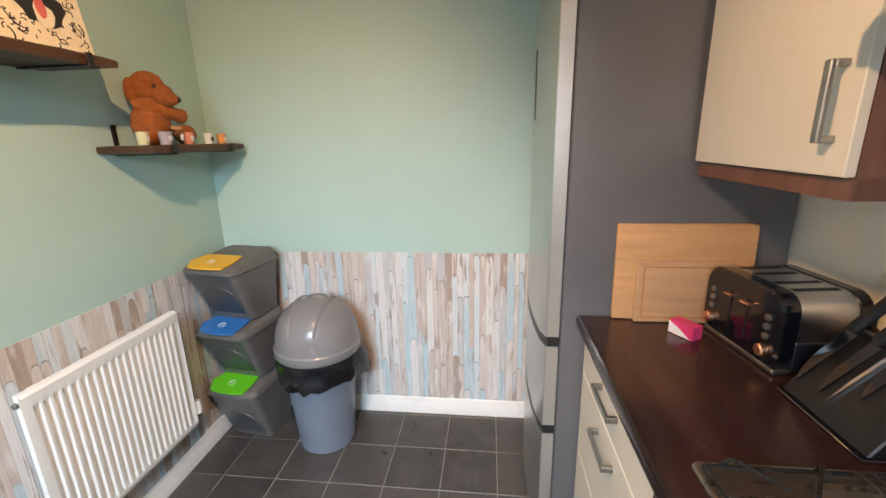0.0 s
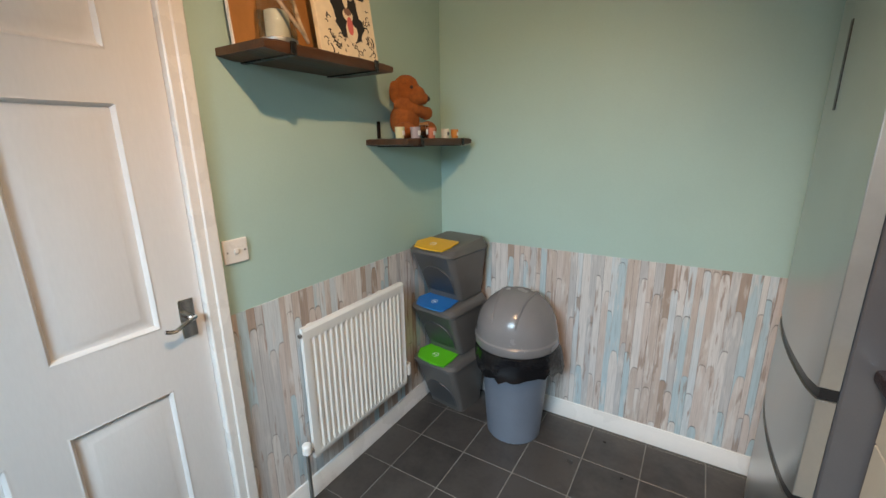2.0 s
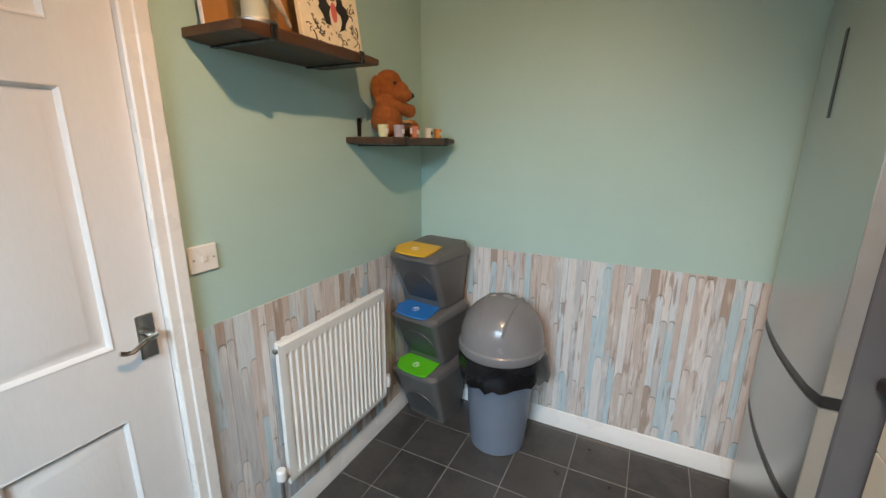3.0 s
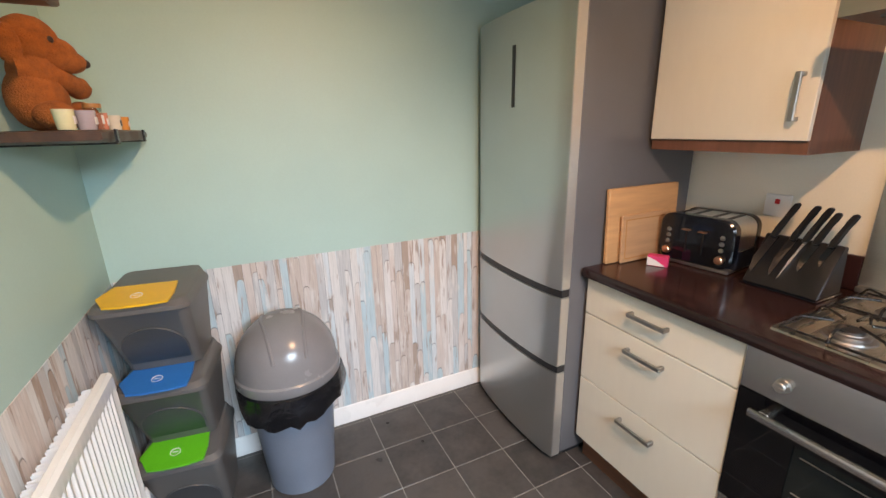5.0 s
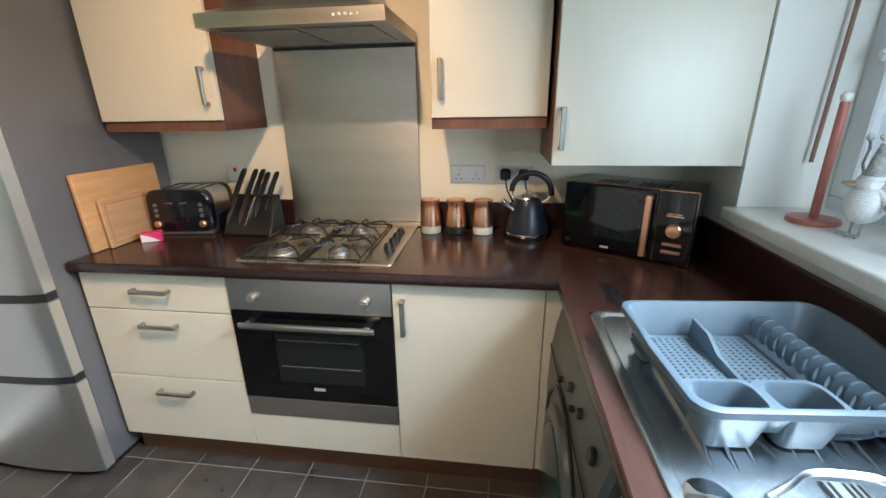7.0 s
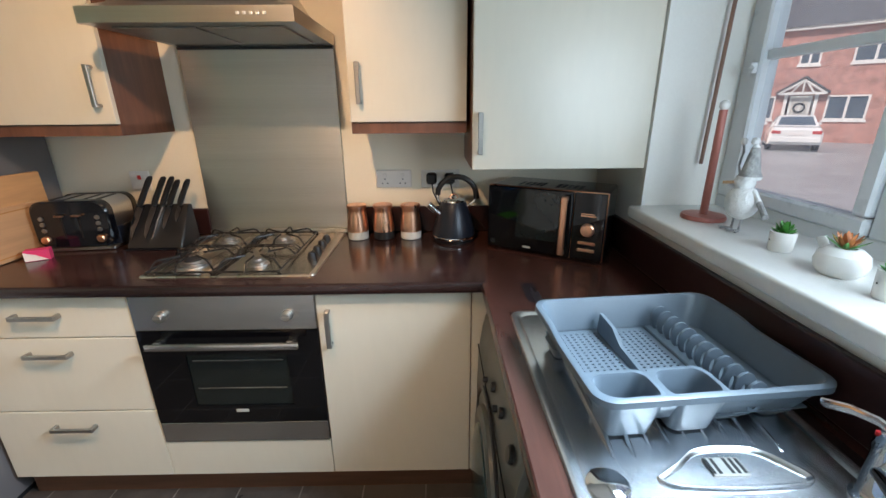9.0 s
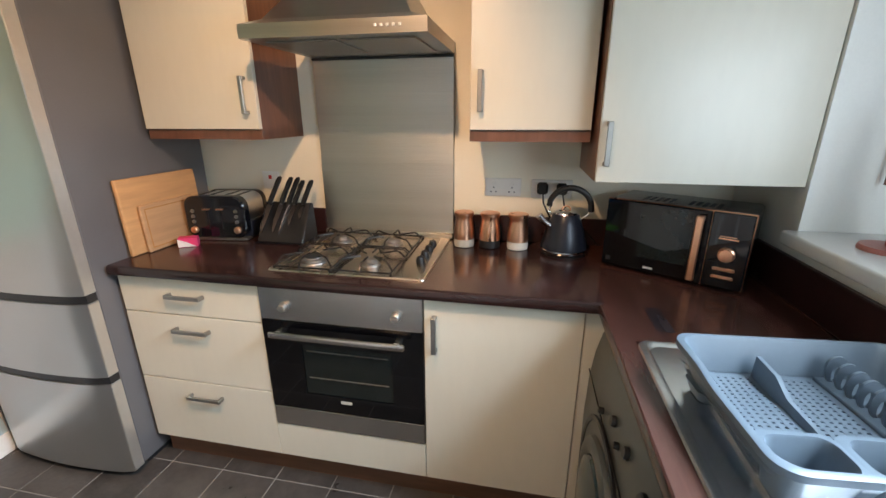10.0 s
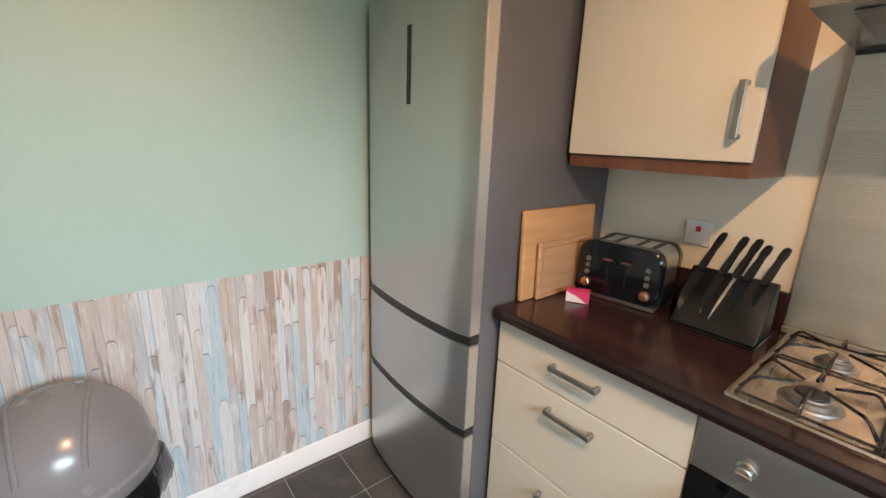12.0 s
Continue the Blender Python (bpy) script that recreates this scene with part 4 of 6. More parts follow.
for x0, x1, z0, z1 in ((-0.120, 0.120, 0.172, 0.177), (-0.120, 0.120, 0.015, 0.020), (-0.120, -0.115, 0.02, 0.172), (0.115, 0.120, 0.02, 0.172)):
    box(bm, x0, x1, -0.0085, -0.0075, z0, z1)
bm.transform(pose(0.548, 1.198, ZT + 0.001, -2.5, 0, 0))
part("groove", bm, M_TRAY, cbd)


def toaster(m):
    """Four-slice toaster; local x runs back from the control face, y along it."""
    t = thing("toaster", m, "black and chrome four-slice toaster with copper knobs", "toaster")
    w, d, h = 0.272, 0.21, 0.200
    loops = []
    for x, ins in ((0.0, 0.006), (0.006, 0.0), (0.040, 0.0)):
        lp = [(x, y, z + 0.0) for y, z, _ in [(a, b, 0) for a, b, _ in rrect(-w / 2 + ins, w / 2 - ins, 0.014 + ins, h - ins, 0, 0.045)]]
        loops.append(lp)
    part("front_cover", loft(bmesh.new(), loops), M_BLACKGLOSS, t, "glossy black end cover", True)
    loops = [[(x, y, z) for y, z, _ in rrect(-w / 2, w / 2, 0.014, h, 0, 0.045)] for x in (d - 0.034, d - 0.006)] + [[(d, y, z) for y, z, _ in rrect(-w / 2 + 0.006, w / 2 - 0.006, 0.02, h - 0.006, 0, 0.045)]]
    part("back_cover", loft(bmesh.new(), loops), M_BLACKGLOSS, t, "", True)
    loops = [[(x, y, z) for y, z, _ in rrect(-w / 2 + 0.003, w / 2 - 0.003, 0.016, h - 0.003, 0, 0.044)] for x in (0.0405, d - 0.0345)]
    sh = part("shell", loft(bmesh.new(), loops), M_SATIN, t, "polished chrome body", True)
    for y in (-0.085, -0.035, 0.035, 0.085):
        part("slot", B(0.052, d - 0.047, y - 0.008, y + 0.008, h - 0.004, h - 0.0020), M_BLACKMATT, sh, "dark bread slot", True)
    part("lower_band", B(0.041, d - 0.036, -w / 2 - 0.001, w / 2 + 0.001, 0.012, 0.085, 0.003), M_NAVY, t, "", True)
    part("base", B(0.004, d - 0.004, -w / 2 + 0.006, w / 2 - 0.006, 0.002, 0.014, 0.002), M_NICKEL, t, "", True)
    for s in (-1, 1):
        for i, z in enumerate((0.135, 0.112, 0.088)):
            bm = lathe(bmesh.new(), [(0.009, 0), (0.008, 0.005), (0, 0.006)], n=14)
            bm.transform(pose(-0.0005, s * 0.098, z, 0, -90, 0))
            part("button", bm, M_NICKEL, t, "small metal button", True)
        bm = lathe(bmesh.new(), [(0.016, 0), (0.015, 0.012), (0.012, 0.015), (0, 0.016)], n=18)
        bm.transform(pose(-0.0005, s * 0.098, 0.052, 0, -90, 0))
        part("knob", bm, M_COPPER, t, "copper browning knob", True)
        part("lever_slot", B(-0.0015, 0.001, s * 0.030 - 0.003, s * 0.030 + 0.003, 0.055, 0.15), M_BLACKMATT, t, "", True)
        part("lever", B(-0.016, 0.0, s * 0.030 - 0.015, s * 0.030 + 0.015, 0.142, 0.148, 0.002), M_COPPER, t, "copper lever", True)
    return t


toaster(pose(0.613, 1.037, ZT + 0.0005, 0, 0, 7))


def knife_block(m):
    """Leaning slab; local x runs back from its front foot, y along it. The knives lie on the sloping front."""
    t = thing("knife_block", m, "black leaning knife block holding five black-handled knives", "knife block")
    w = 0.108
    bm = bmesh.new()
    loft(bm, [[(x, y, z) for x, z in ((0.0, 0.006), (0.100, 0.164), (0.126, 0.160), (0.140, 0.006))] for y in (-w, w)])
    bmesh.ops.bevel(bm, geom=list(bm.edges), offset=0.003, segments=1, affect="EDGES")
    part("block", bm, M_BLACKMATT, t, "", True)
    part("base", B(-0.010, 0.150, -w - 0.004, w + 0.004, 0.0, 0.006, 0.002), M_BLACKGLOSS, t, "", True)
    ax, az = 0.535, 0.845
    for i, (f, ln, bl, bw) in enumerate(((0.13, 0.120, 0.150, 0.015), (0.39, 0.118, 0.145, 0.013), (0.55, 0.118, 0.150, 0.0045), (0.68, 0.104, 0.110, 0.012), (0.87, 0.106, 0.080, 0.010))):
        y = w - 2 * w * f

        def at(s, yy, up):
            return (0.100 + ax * s - az * up, yy, 0.164 + az * s + ax * up)
        loops = []
        for q, wd, th, lift in ((-0.012, 0.008, 0.006, 0.006), (0.004, 0.012, 0.009, 0.008), (0.03, 0.011, 0.010, 0.009), (0.06, 0.0095, 0.010, 0.009), (ln - 0.025, 0.012, 0.010, 0.009), (ln - 0.006, 0.010, 0.008, 0.008), (ln, 0.004, 0.004, 0.006)):
            sh = y - 0.19 * q
            loops.append([at(q, sh - wd, lift), at(q, sh - wd * 0.6, lift + th), at(q, sh + wd * 0.6, lift + th), at(q, sh + wd, lift), at(q, sh + wd * 0.6, lift - th), at(q, sh - wd * 0.6, lift - th)])
        kn = part("knife_handle", loft(bmesh.new(), loops), M_BLACKMATT, t, "black moulded knife handle", True)
        loops = []
        for q, wd in ((-0.008, bw), (-bl * 0.6, bw * 0.9), (-bl * 0.88, bw * 0.5), (-bl, 0.001)):
            yb = y - 0.19 * q
            loops.append([at(q, yb - bw, 0.001), at(q, yb - bw, 0.004), at(q, yb - bw + 2 * wd, 0.0025), at(q, yb - bw + 2 * wd, 0.001)])
        part("blade", loft(bmesh.new(), loops), M_SINK if i == 2 else M_BLACKGLOSS, kn, "bright steel blade" if i == 2 else "dark coated blade", True)
    return t


knife_block(pose(0.620, 0.7445, ZT + 0.0005))
pk = thing("pink_packet", pose(0.515, 1.08, ZT, 0, 0, 0), "small pink and white card packet", "packet")
bm = B(-0.020, 0.020, -0.037, 0.037, 0.0, 0.040, 0.001)
bm.transform(pose(0.526, 1.112, ZT + 0.0005, 0, 0, 30))
bd = part("carton", bm, M_PINK, pk)
bm = prism(bmesh.new(), [(-0.037, 0.002), (0.030, 0.002), (-0.005, 0.024), (-0.037, 0.036)], 0, 0.0008)
bm.transform(pose(0.526, 1.112, ZT + 0.0005, 0, 0, 30) @ pose(-0.0204, 0, 0, 90, 0, -90))
part("pattern", bm, M_PALECARD, bd, "white swirl print")


def canister(x, y, label, lower):
    c = thing("canister", pose(x, y, ZT), label, "canister", "copper canisters")
    part("lower_band", lathe(bmesh.new(), [(0.040, ZT + 0.0005), (0.043, ZT + 0.004), (0.0435, ZT + 0.034)], x, y, 32), lower, c, "pale base band")
    part("copper_body", lathe(bmesh.new(), [(0.0437, ZT + 0.0342), (0.0440, ZT + 0.05), (0.041, ZT + 0.085), (0.0365, ZT + 0.112), (0.036, ZT + 0.125), (0.039, ZT + 0.132)], x, y, 32), M_COPPER, c, "brushed copper body")
    ld = part("lid", lathe(bmesh.new(), [(0.0395, ZT + 0.1322), (0.041, ZT + 0.136), (0.041, ZT + 0.145), (0.038, ZT + 0.1475), (0.0, ZT + 0.148)], x, y, 32), M_COPPER, c, "polished copper lid")
    return c


canister(0.752, -0.043, "copper canister with a pale label band", M_LABEL)
canister(0.754, -0.152, "copper canister with a clear dark base band", M_DARKTRIM)
canister(0.752, -0.268, "copper canister with a cream base band", M_CERAMIC)


def kettle(x, y):
    k = thing("kettle", pose(x, y, ZT), "slate blue pyramid kettle with a black loop handle", "kettle")
    part("power_base", lathe(bmesh.new(), [(0.085, ZT + 0.0005), (0.086, ZT + 0.010), (0.080, ZT + 0.014)], x, y, 32), M_BLACKMATT, k)
    part("chrome_ring", lathe(bmesh.new(), [(0.089, ZT + 0.0142), (0.091, ZT + 0.022), (0.088, ZT + 0.026)], x, y, 36), M_CHROME, k)
    part("body", lathe(bmesh.new(), [(0.089, ZT + 0.0262), (0.088, ZT + 0.04), (0.078, ZT + 0.08), (0.064, ZT + 0.125), (0.053, ZT + 0.155), (0.048, ZT + 0.163)], x, y, 36), M_NAVY, k)
    ld = part("lid", lathe(bmesh.new(), [(0.0475, ZT + 0.1632), (0.044, ZT + 0.170), (0.030, ZT + 0.176), (0.0, ZT + 0.178)], x, y, 30), M_CHROME, k, "chrome lid")
    part("lid_loop", tube(bmesh.new(), arc(y, ZT + 0.176, 0.016, 0, 180, 10, lambda a, b: (x, a, b)), 0.0028, 8), M_COPPER, ld)
    part("spout", tube(bmesh.new(), [(x - 0.02, y + 0.055, ZT + 0.115), (x - 0.028, y + 0.085, ZT + 0.138), (x - 0.032, y + 0.105, ZT + 0.158)], 0.014, 12), M_CHROME, k, "chrome spout")
    part("handle_bracket", tube(bmesh.new(), [(x, y + 0.050, ZT + 0.150), (x, y + 0.066, ZT + 0.170), (x, y + 0.062, ZT + 0.200)], 0.0045, 8), M_CHROME, k)
    part("rear_bracket", tube(bmesh.new(), [(x, y - 0.055, ZT + 0.140), (x, y - 0.082, ZT + 0.160), (x, y - 0.092, ZT + 0.185)], 0.0045, 8), M_CHROME, k)
    pts = [(x, y + 0.066, ZT + 0.190)] + [(x, y - 0.012 + 0.080 * math.cos(radians(a)), ZT + 0.185 + 0.078 * math.sin(radians(a))) for a in range(20, 178, 15)] + [(x, y - 0.093, ZT + 0.172)]
    part("handle", tube(bmesh.new(), pts, 0.0115, 10), M_BLACKMATT, k, "black loop handle")
    return k


kettle(0.725, -0.450)
pg = thing("mains_plug", pose(XE, -0.36, 1.15), "black mains plug with a lead to the kettle", "plug")
part("plug_body", B(XE - 0.045, XE - 0.0105, -0.380, -0.336, 1.126, 1.174, 0.008), M_BLACKMATT, pg)
part("lead", tube(bmesh.new(), [(XE - 0.035, -0.36, 1.132), (XE - 0.036, -0.365, 1.09), (XE - 0.040, -0.385, 1.05), (XE - 0.045, -0.41, 1.01), (XE - 0.045, -0.44, 0.955), (XE - 0.035, -0.46, 0.916)], 0.0035, 8), M_BLACKMATT, pg, "black power lead")
pg = thing("mains_plug", pose(XE, -0.44, 1.15), "black mains plug beside the kettle", "plug")
part("plug_body", B(XE - 0.045, XE - 0.0105, -0.458, -0.414, 1.126, 1.172, 0.008), M_BLACKMATT, pg)
part("lead", tube(bmesh.new(), [(XE - 0.035, -0.44, 1.132), (XE - 0.034, -0.45, 1.08), (XE - 0.03, -0.50, 1.02), (XE - 0.03, -0.56, 0.96), (XE - 0.03, -0.60, 0.916)], 0.0035, 8), M_BLACKMATT, pg, "black power lead")


def microwave(m):
    """Local x runs along the face to the controls, y goes back from it."""
    t = thing("microwave", m, "black microwave with copper handle and copper dial", "microwave")
    w, h, d = 0.435, 0.245, 0.235
    part("casing", B(0.004, w - 0.004, 0.014, d, 0.010, h + 0.004, 0.008), M_BLACKGLOSS, t, "", True)
    part("front_trim", B(0.0, w, 0.006, 0.0138, 0.006, h + 0.006, 0.003), M_COPPER, t, "thin copper front trim", True)
    dr = part("oven_door", B(0.003, 0.322, -0.004, 0.0058, 0.009, h + 0.003, 0.003), M_BLACKGLASS, t, "black glass door", True)
    part("window_pane", B(0.118, 0.276, -0.0052, -0.0042, 0.060, h - 0.006), M_OVENWIN, dr, "glossy dark viewing window", True)
    bm = B(0.284, 0.308, -0.034, -0.026, 0.022, h - 0.012, 0.004)
    for z in (0.022, h - 0.028):
        box(bm, 0.286, 0.306, -0.028, -0.004, z, z + 0.016, 0.002)
    part("handle", bm, M_COPPER, dr, "broad copper door handle", True)
    cp = part("control_panel", B(0.324, w - 0.003, -0.002, 0.0058, 0.009, h + 0.003, 0.003), M_BLACKGLASS, t, "", True)
    bm = lathe(bmesh.new(), [(0.024, 0), (0.023, 0.010), (0.020, 0.012), (0.019, 0.020), (0, 0.021)], n=24)
    bm.transform(pose(0.378, -0.002, 0.120, 90, 0, 0))
    part("dial", bm, M_COPPER, cp, "copper dial", True)
    for z in (0.040, 0.066):
        part("push_button", B(0.348, 0.408, -0.008, -0.002, z, z + 0.012, 0.003), M_COPPER, cp, "copper push bar", True)
    part("lettering", B(0.350, 0.402, -0.0028, -0.0018, 0.166, 0.171), M_COPPER, cp, "illegible copper lettering", True)
    part("lettering", B(0.352, 0.396, -0.0028, -0.0018, 0.174, 0.177), M_COPPER, cp, "illegible copper lettering", True)
    part("badge", B(0.148, 0.178, -0.0052, -0.0042, 0.022, 0.029), M_LABEL, dr, "small pale maker's badge", True)
    part("energy_mark", B(0.018, 0.034, -0.0052, -0.0042, 0.026, 0.042), M_DARKTRIM, dr, "", True)
    for x in (0.03, w - 0.03):
        for y in (0.03, d - 0.03):
            part("foot", lathe(bmesh.new(), [(0.012, 0.0), (0.012, 0.0095)], x, y, 12), M_BLACKMATT, t, "", True)
    for i in range(5):
        for s in (0.10, 0.24):
            part("vent", B(s + i * 0.02, s + 0.012 + i * 0.02, 0.05 + 0.01 * (i % 2), 0.13, h + 0.0038, h + 0.0046), M_BLACKMATT, t, "", True)
    return t


microwave(pose(0.612, -0.578, ZT + 0.0005, 0, 0, -120.5))

# ---------- sink, tap and dish rack ----------
ZS = ZT + 0.003
sk = thing("sink", pose(-0.46, -0.785, ZT), "stainless steel inset sink with a ribbed drainer", "sink")
BX0, BX1, BY0, BY1 = -0.915, -0.540, -0.965, -0.640
bm = bmesh.new()
loft(bm, [rrect(SX0, SX1, SY0, SY1, ZT + 0.0003, 0.03), rrect(SX0 + 0.003, SX1 - 0.003, SY0 + 0.003, SY1 - 0.003, ZT + 0.005, 0.03), rrect(SX0 + 0.014, SX1 - 0.014, SY0 + 0.014, SY1 - 0.014, ZT + 0.005, 0.03), rrect(SX0 + 0.024, SX1 - 0.024, SY0 + 0.024, SY1 - 0.024, ZS - 0.001, 0.03)], cap0=False, cap1=False)
outer = rrect(SX0 + 0.024, SX1 - 0.024, SY0 + 0.024, SY1 - 0.024, ZS - 0.001, 0.03)
hole = rrect(BX0, BX1, BY0, BY1, ZS - 0.001, 0.06)
loft(bm, [outer, hole, rrect(BX0 + 0.008, BX1 - 0.008, BY0 + 0.008, BY1 - 0.008, ZS - 0.012, 0.06), rrect(BX0 + 0.02, BX1 - 0.02, BY0 + 0.02, BY1 - 0.02, ZS - 0.15, 0.06), rrect(BX0 + 0.05, BX1 - 0.05, BY0 + 0.05, BY1 - 0.05, ZS - 0.165, 0.05)], cap0=False)
part("sink_top", bm, M_SINK, sk)
bm = bmesh.new()
for i in range(9):
    y = -0.660 - i * 0.034
    xe = -0.455 + 0.04 * max(0.0, 1 - ((y + 0.82) / 0.13) ** 2)
    tube(bm, [(-0.02, y, ZS - 0.009), (-0.06, y, ZS + 0.001), (xe + 0.05, y, ZS + 0.001), (xe - 0.01, y, ZS - 0.009)], 0.0085, 10, 0.45)
part("drainer_ribs", bm, M_SINK, sk, "raised drainer ribs")
bm = bmesh.new()
tube(bm, smooth([(-0.492, -0.707, ZS), (-0.470, -0.745, ZS + 0.001), (-0.444, -0.785, ZS + 0.001), (-0.438, -0.835, ZS + 0.001), (-0.445, -0.885, ZS + 0.001), (-0.474, -0.915, ZS + 0.001), (-0.493, -0.928, ZS), (-0.503, -0.915, ZS), (-0.508, -0.860, ZS), (-0.508, -0.780, ZS), (-0.503, -0.725, ZS), (-0.492, -0.707, ZS)]), 0.006, 8, 0.5)
part("overflow_dish", bm, M_SINK, sk, "pressed overflow recess")
op = part("overflow_plate", B(-0.489, -0.455, -0.846, -0.790, ZS - 0.0005, ZS + 0.002, 0.001), M_NICKEL, sk)
for i in range(6):
    if i != 3:
        part("slot", B(-0.486, -0.458, -0.843 + i * 0.0095, -0.838 + i * 0.0095, ZS + 0.0018, ZS + 0.0026), M_BLACKMATT, op)
part("waste_cover", lathe(bmesh.new(), [(0.031, ZS - 0.001), (0.031, ZS + 0.003), (0.027, ZS + 0.005), (0.0, ZS + 0.006)], -0.502, -0.627, 28), M_CHROME, sk, "round chrome tap-hole cover")
bowl = thing("washing_up_bowl", pose(-0.73, -0.785, ZS - 0.16), "dark blue-grey plastic washing-up bowl in the sink", "bowl")
bm = loft(bmesh.new(), [rrect(BX0 + 0.03, BX1 - 0.03, BY0 + 0.03, BY1 - 0.03, ZS - 0.1645, 0.05), rrect(BX0 + 0.014, BX1 - 0.016, BY0 + 0.014, BY1 - 0.016, ZS - 0.026, 0.06), rrect(BX0 + 0.010, BX1 - 0.012, BY0 + 0.010, BY1 - 0.012, ZS - 0.022, 0.06), rrect(BX0 + 0.020, BX1 - 0.022, BY0 + 0.020, BY1 - 0.022, ZS - 0.022, 0.06), rrect(BX0 + 0.040, BX1 - 0.040, BY0 + 0.040, BY1 - 0.040, ZS - 0.155, 0.05)])
part("bowl_shell", bm, M_BINBLUE, bowl)

tp = thing("kitchen_tap", pose(-0.530, -0.988, ZT), "chrome monobloc kitchen tap at the sink", "tap")
part("body", lathe(bmesh.new(), [(0.028, ZS), (0.027, ZS + 0.006), (0.022, ZS + 0.012), (0.021, ZS + 0.075), (0.023, ZS + 0.085), (0.018, ZS + 0.105), (0.0, ZS + 0.11)], -0.530, -0.988, 24), M_CHROME, tp)
part("spout", tube(bmesh.new(), [(-0.535, -0.977, ZS + 0.05), (-0.60, -0.92, ZS + 0.085), (-0.66, -0.87, ZS + 0.115), (-0.71, -0.83, ZS + 0.125), (-0.73, -0.815, ZS + 0.105)], 0.012, 12), M_CHROME, tp)
part("lever", tube(bmesh.new(), [(-0.535, -0.990, ZS + 0.105), (-0.505, -0.988, ZS + 0.108), (-0.475, -0.982, ZS + 0.103), (-0.440, -0.975, ZS + 0.088)], 0.012, 12, 0.55), M_CHROME, tp, "flat chrome lever")
part("hot_mark", lathe(bmesh.new(), [(0.004, ZS + 0.0985), (0.004, ZS + 0.104), (0, ZS + 0.1045)], -0.517, -0.975, 10), M_RED, tp)

RX0, RX1, RY0, RY1, RZ = -0.420, -0.066, -1.035, -0.614, ZT + 0.094
rk = thing("dish_rack", pose((RX0 + RX1) / 2, (RY0 + RY1) / 2, ZS), "empty blue-grey plastic dish drainer rack", "dish rack")


def wavy(loop, amp):
    out = []
    for x, y, z in loop:
        u = min(1.0, max(0.0, ((x - RX0) / (RX1 - RX0) - 0.48) / 0.22))
        out.append((x, y, z + amp * (u * u * (3 - 2 * u) - 0.2)))
    return out


def dense(x0, x1, y0, y1, z, r):
    base = rrect(x0, x1, y0, y1, z, r, 5)
    out = []
    for i, p in enumerate(base):
        q = base[(i + 1) % len(base)]
        n = max(1, int((Vector(q) - Vector(p)).length / 0.02))
        out += [tuple(Vector(p).lerp(Vector(q), k / n)) for k in range(n)]
    return out


def inset(d, z):
    """The rack's rim loop moved in by d, always with the same number of points."""
    src = dense(RX0, RX1, RY0, RY1, z, 0.036)
    cx, cy = (RX0 + RX1) / 2, (RY0 + RY1) / 2
    sx, sy = 1 - 2 * d / (RX1 - RX0), 1 - 2 * d / (RY1 - RY0)
    return [(cx + (x - cx) * sx, cy + (y - cy) * sy, z) for x, y, z in src]


ZF = ZS + 0.028
bm = loft(bmesh.new(), [inset(0.036, ZF - 0.004), inset(0.030, ZF), wavy(inset(0.012, RZ - 0.020), 0.009), wavy(inset(0.010, RZ - 0.006), 0.009), wavy(inset(0.0, RZ - 0.014), 0.009), wavy(inset(0.0, RZ - 0.002), 0.009), wavy(inset(0.004, RZ), 0.009), wavy(inset(0.011, RZ), 0.009), wavy(inset(0.014, RZ - 0.006), 0.009), inset(0.034, ZF + 0.002)], cap0=False, cap1=False)
part("tub_wall", bm, M_RACK, rk)
bm = bmesh.new()
gx0, gx1, gy0, gy1 = RX0 + 0.098, RX1 - 0.046, -0.868, RY1 - 0.046
nx, ny = 20, 15
for i in range(nx + 1):
    x = gx0 + (gx1 - gx0) * i / nx
    box(bm, x - 0.0034, x + 0.0034, gy0, gy1, ZF - 0.003, ZF)
for j in range(ny + 1):
    y = gy0 + (gy1 - gy0) * j / ny
    box(bm, gx0, gx1, y - 0.004, y + 0.004, ZF - 0.0028, ZF + 0.0003)
box(bm, gx1, RX1 - 0.029, gy0, RY1 - 0.029, ZF - 0.0030, ZF + 0.0004)
box(bm, gx0, gx1, gy1, RY1 - 0.029, ZF - 0.0030, ZF + 0.0004)
tagged(part("drain_grid", bm, M_RACK, rk), "grey plastic floor with rows of slots", kind="stuff")
part("floor_plate", B(RX0 + 0.029, RX1 - 0.029, RY0 + 0.029, -0.8685, ZF - 0.003, ZF), M_RACK, rk)
bm = bmesh.new()
loft(bm, [[(gx1 + 0.008, -0.774, ZF), (gx1 + 0.008, -0.762, ZF), (gx1 + 0.008, -0.764, ZF + 0.045), (gx1 + 0.008, -0.772, ZF + 0.045)], [(gx1 - 0.05, -0.762, ZF), (gx1 - 0.05, -0.762, ZF), (gx1 - 0.05, -0.765, ZF + 0.04), (gx1 - 0.05, -0.773, ZF + 0.04)], [(gx1 - 0.09, -0.762, ZF), (gx1 - 0.09, -0.762, ZF), (gx1 - 0.09, -0.765, ZF + 0.018), (gx1 - 0.09, -0.773, ZF + 0.018)], [(gx0, -0.762, ZF), (gx0, -0.762, ZF), (gx0, -0.765, ZF + 0.010), (gx0, -0.773, ZF + 0.010)]])
part("divider", bm, M_RACK, rk)
part("step", B(RX0 + 0.094, RX0 + 0.103, gy0, gy1, ZF - 0.002, ZF + 0.012, 0.003), M_RACK, rk)
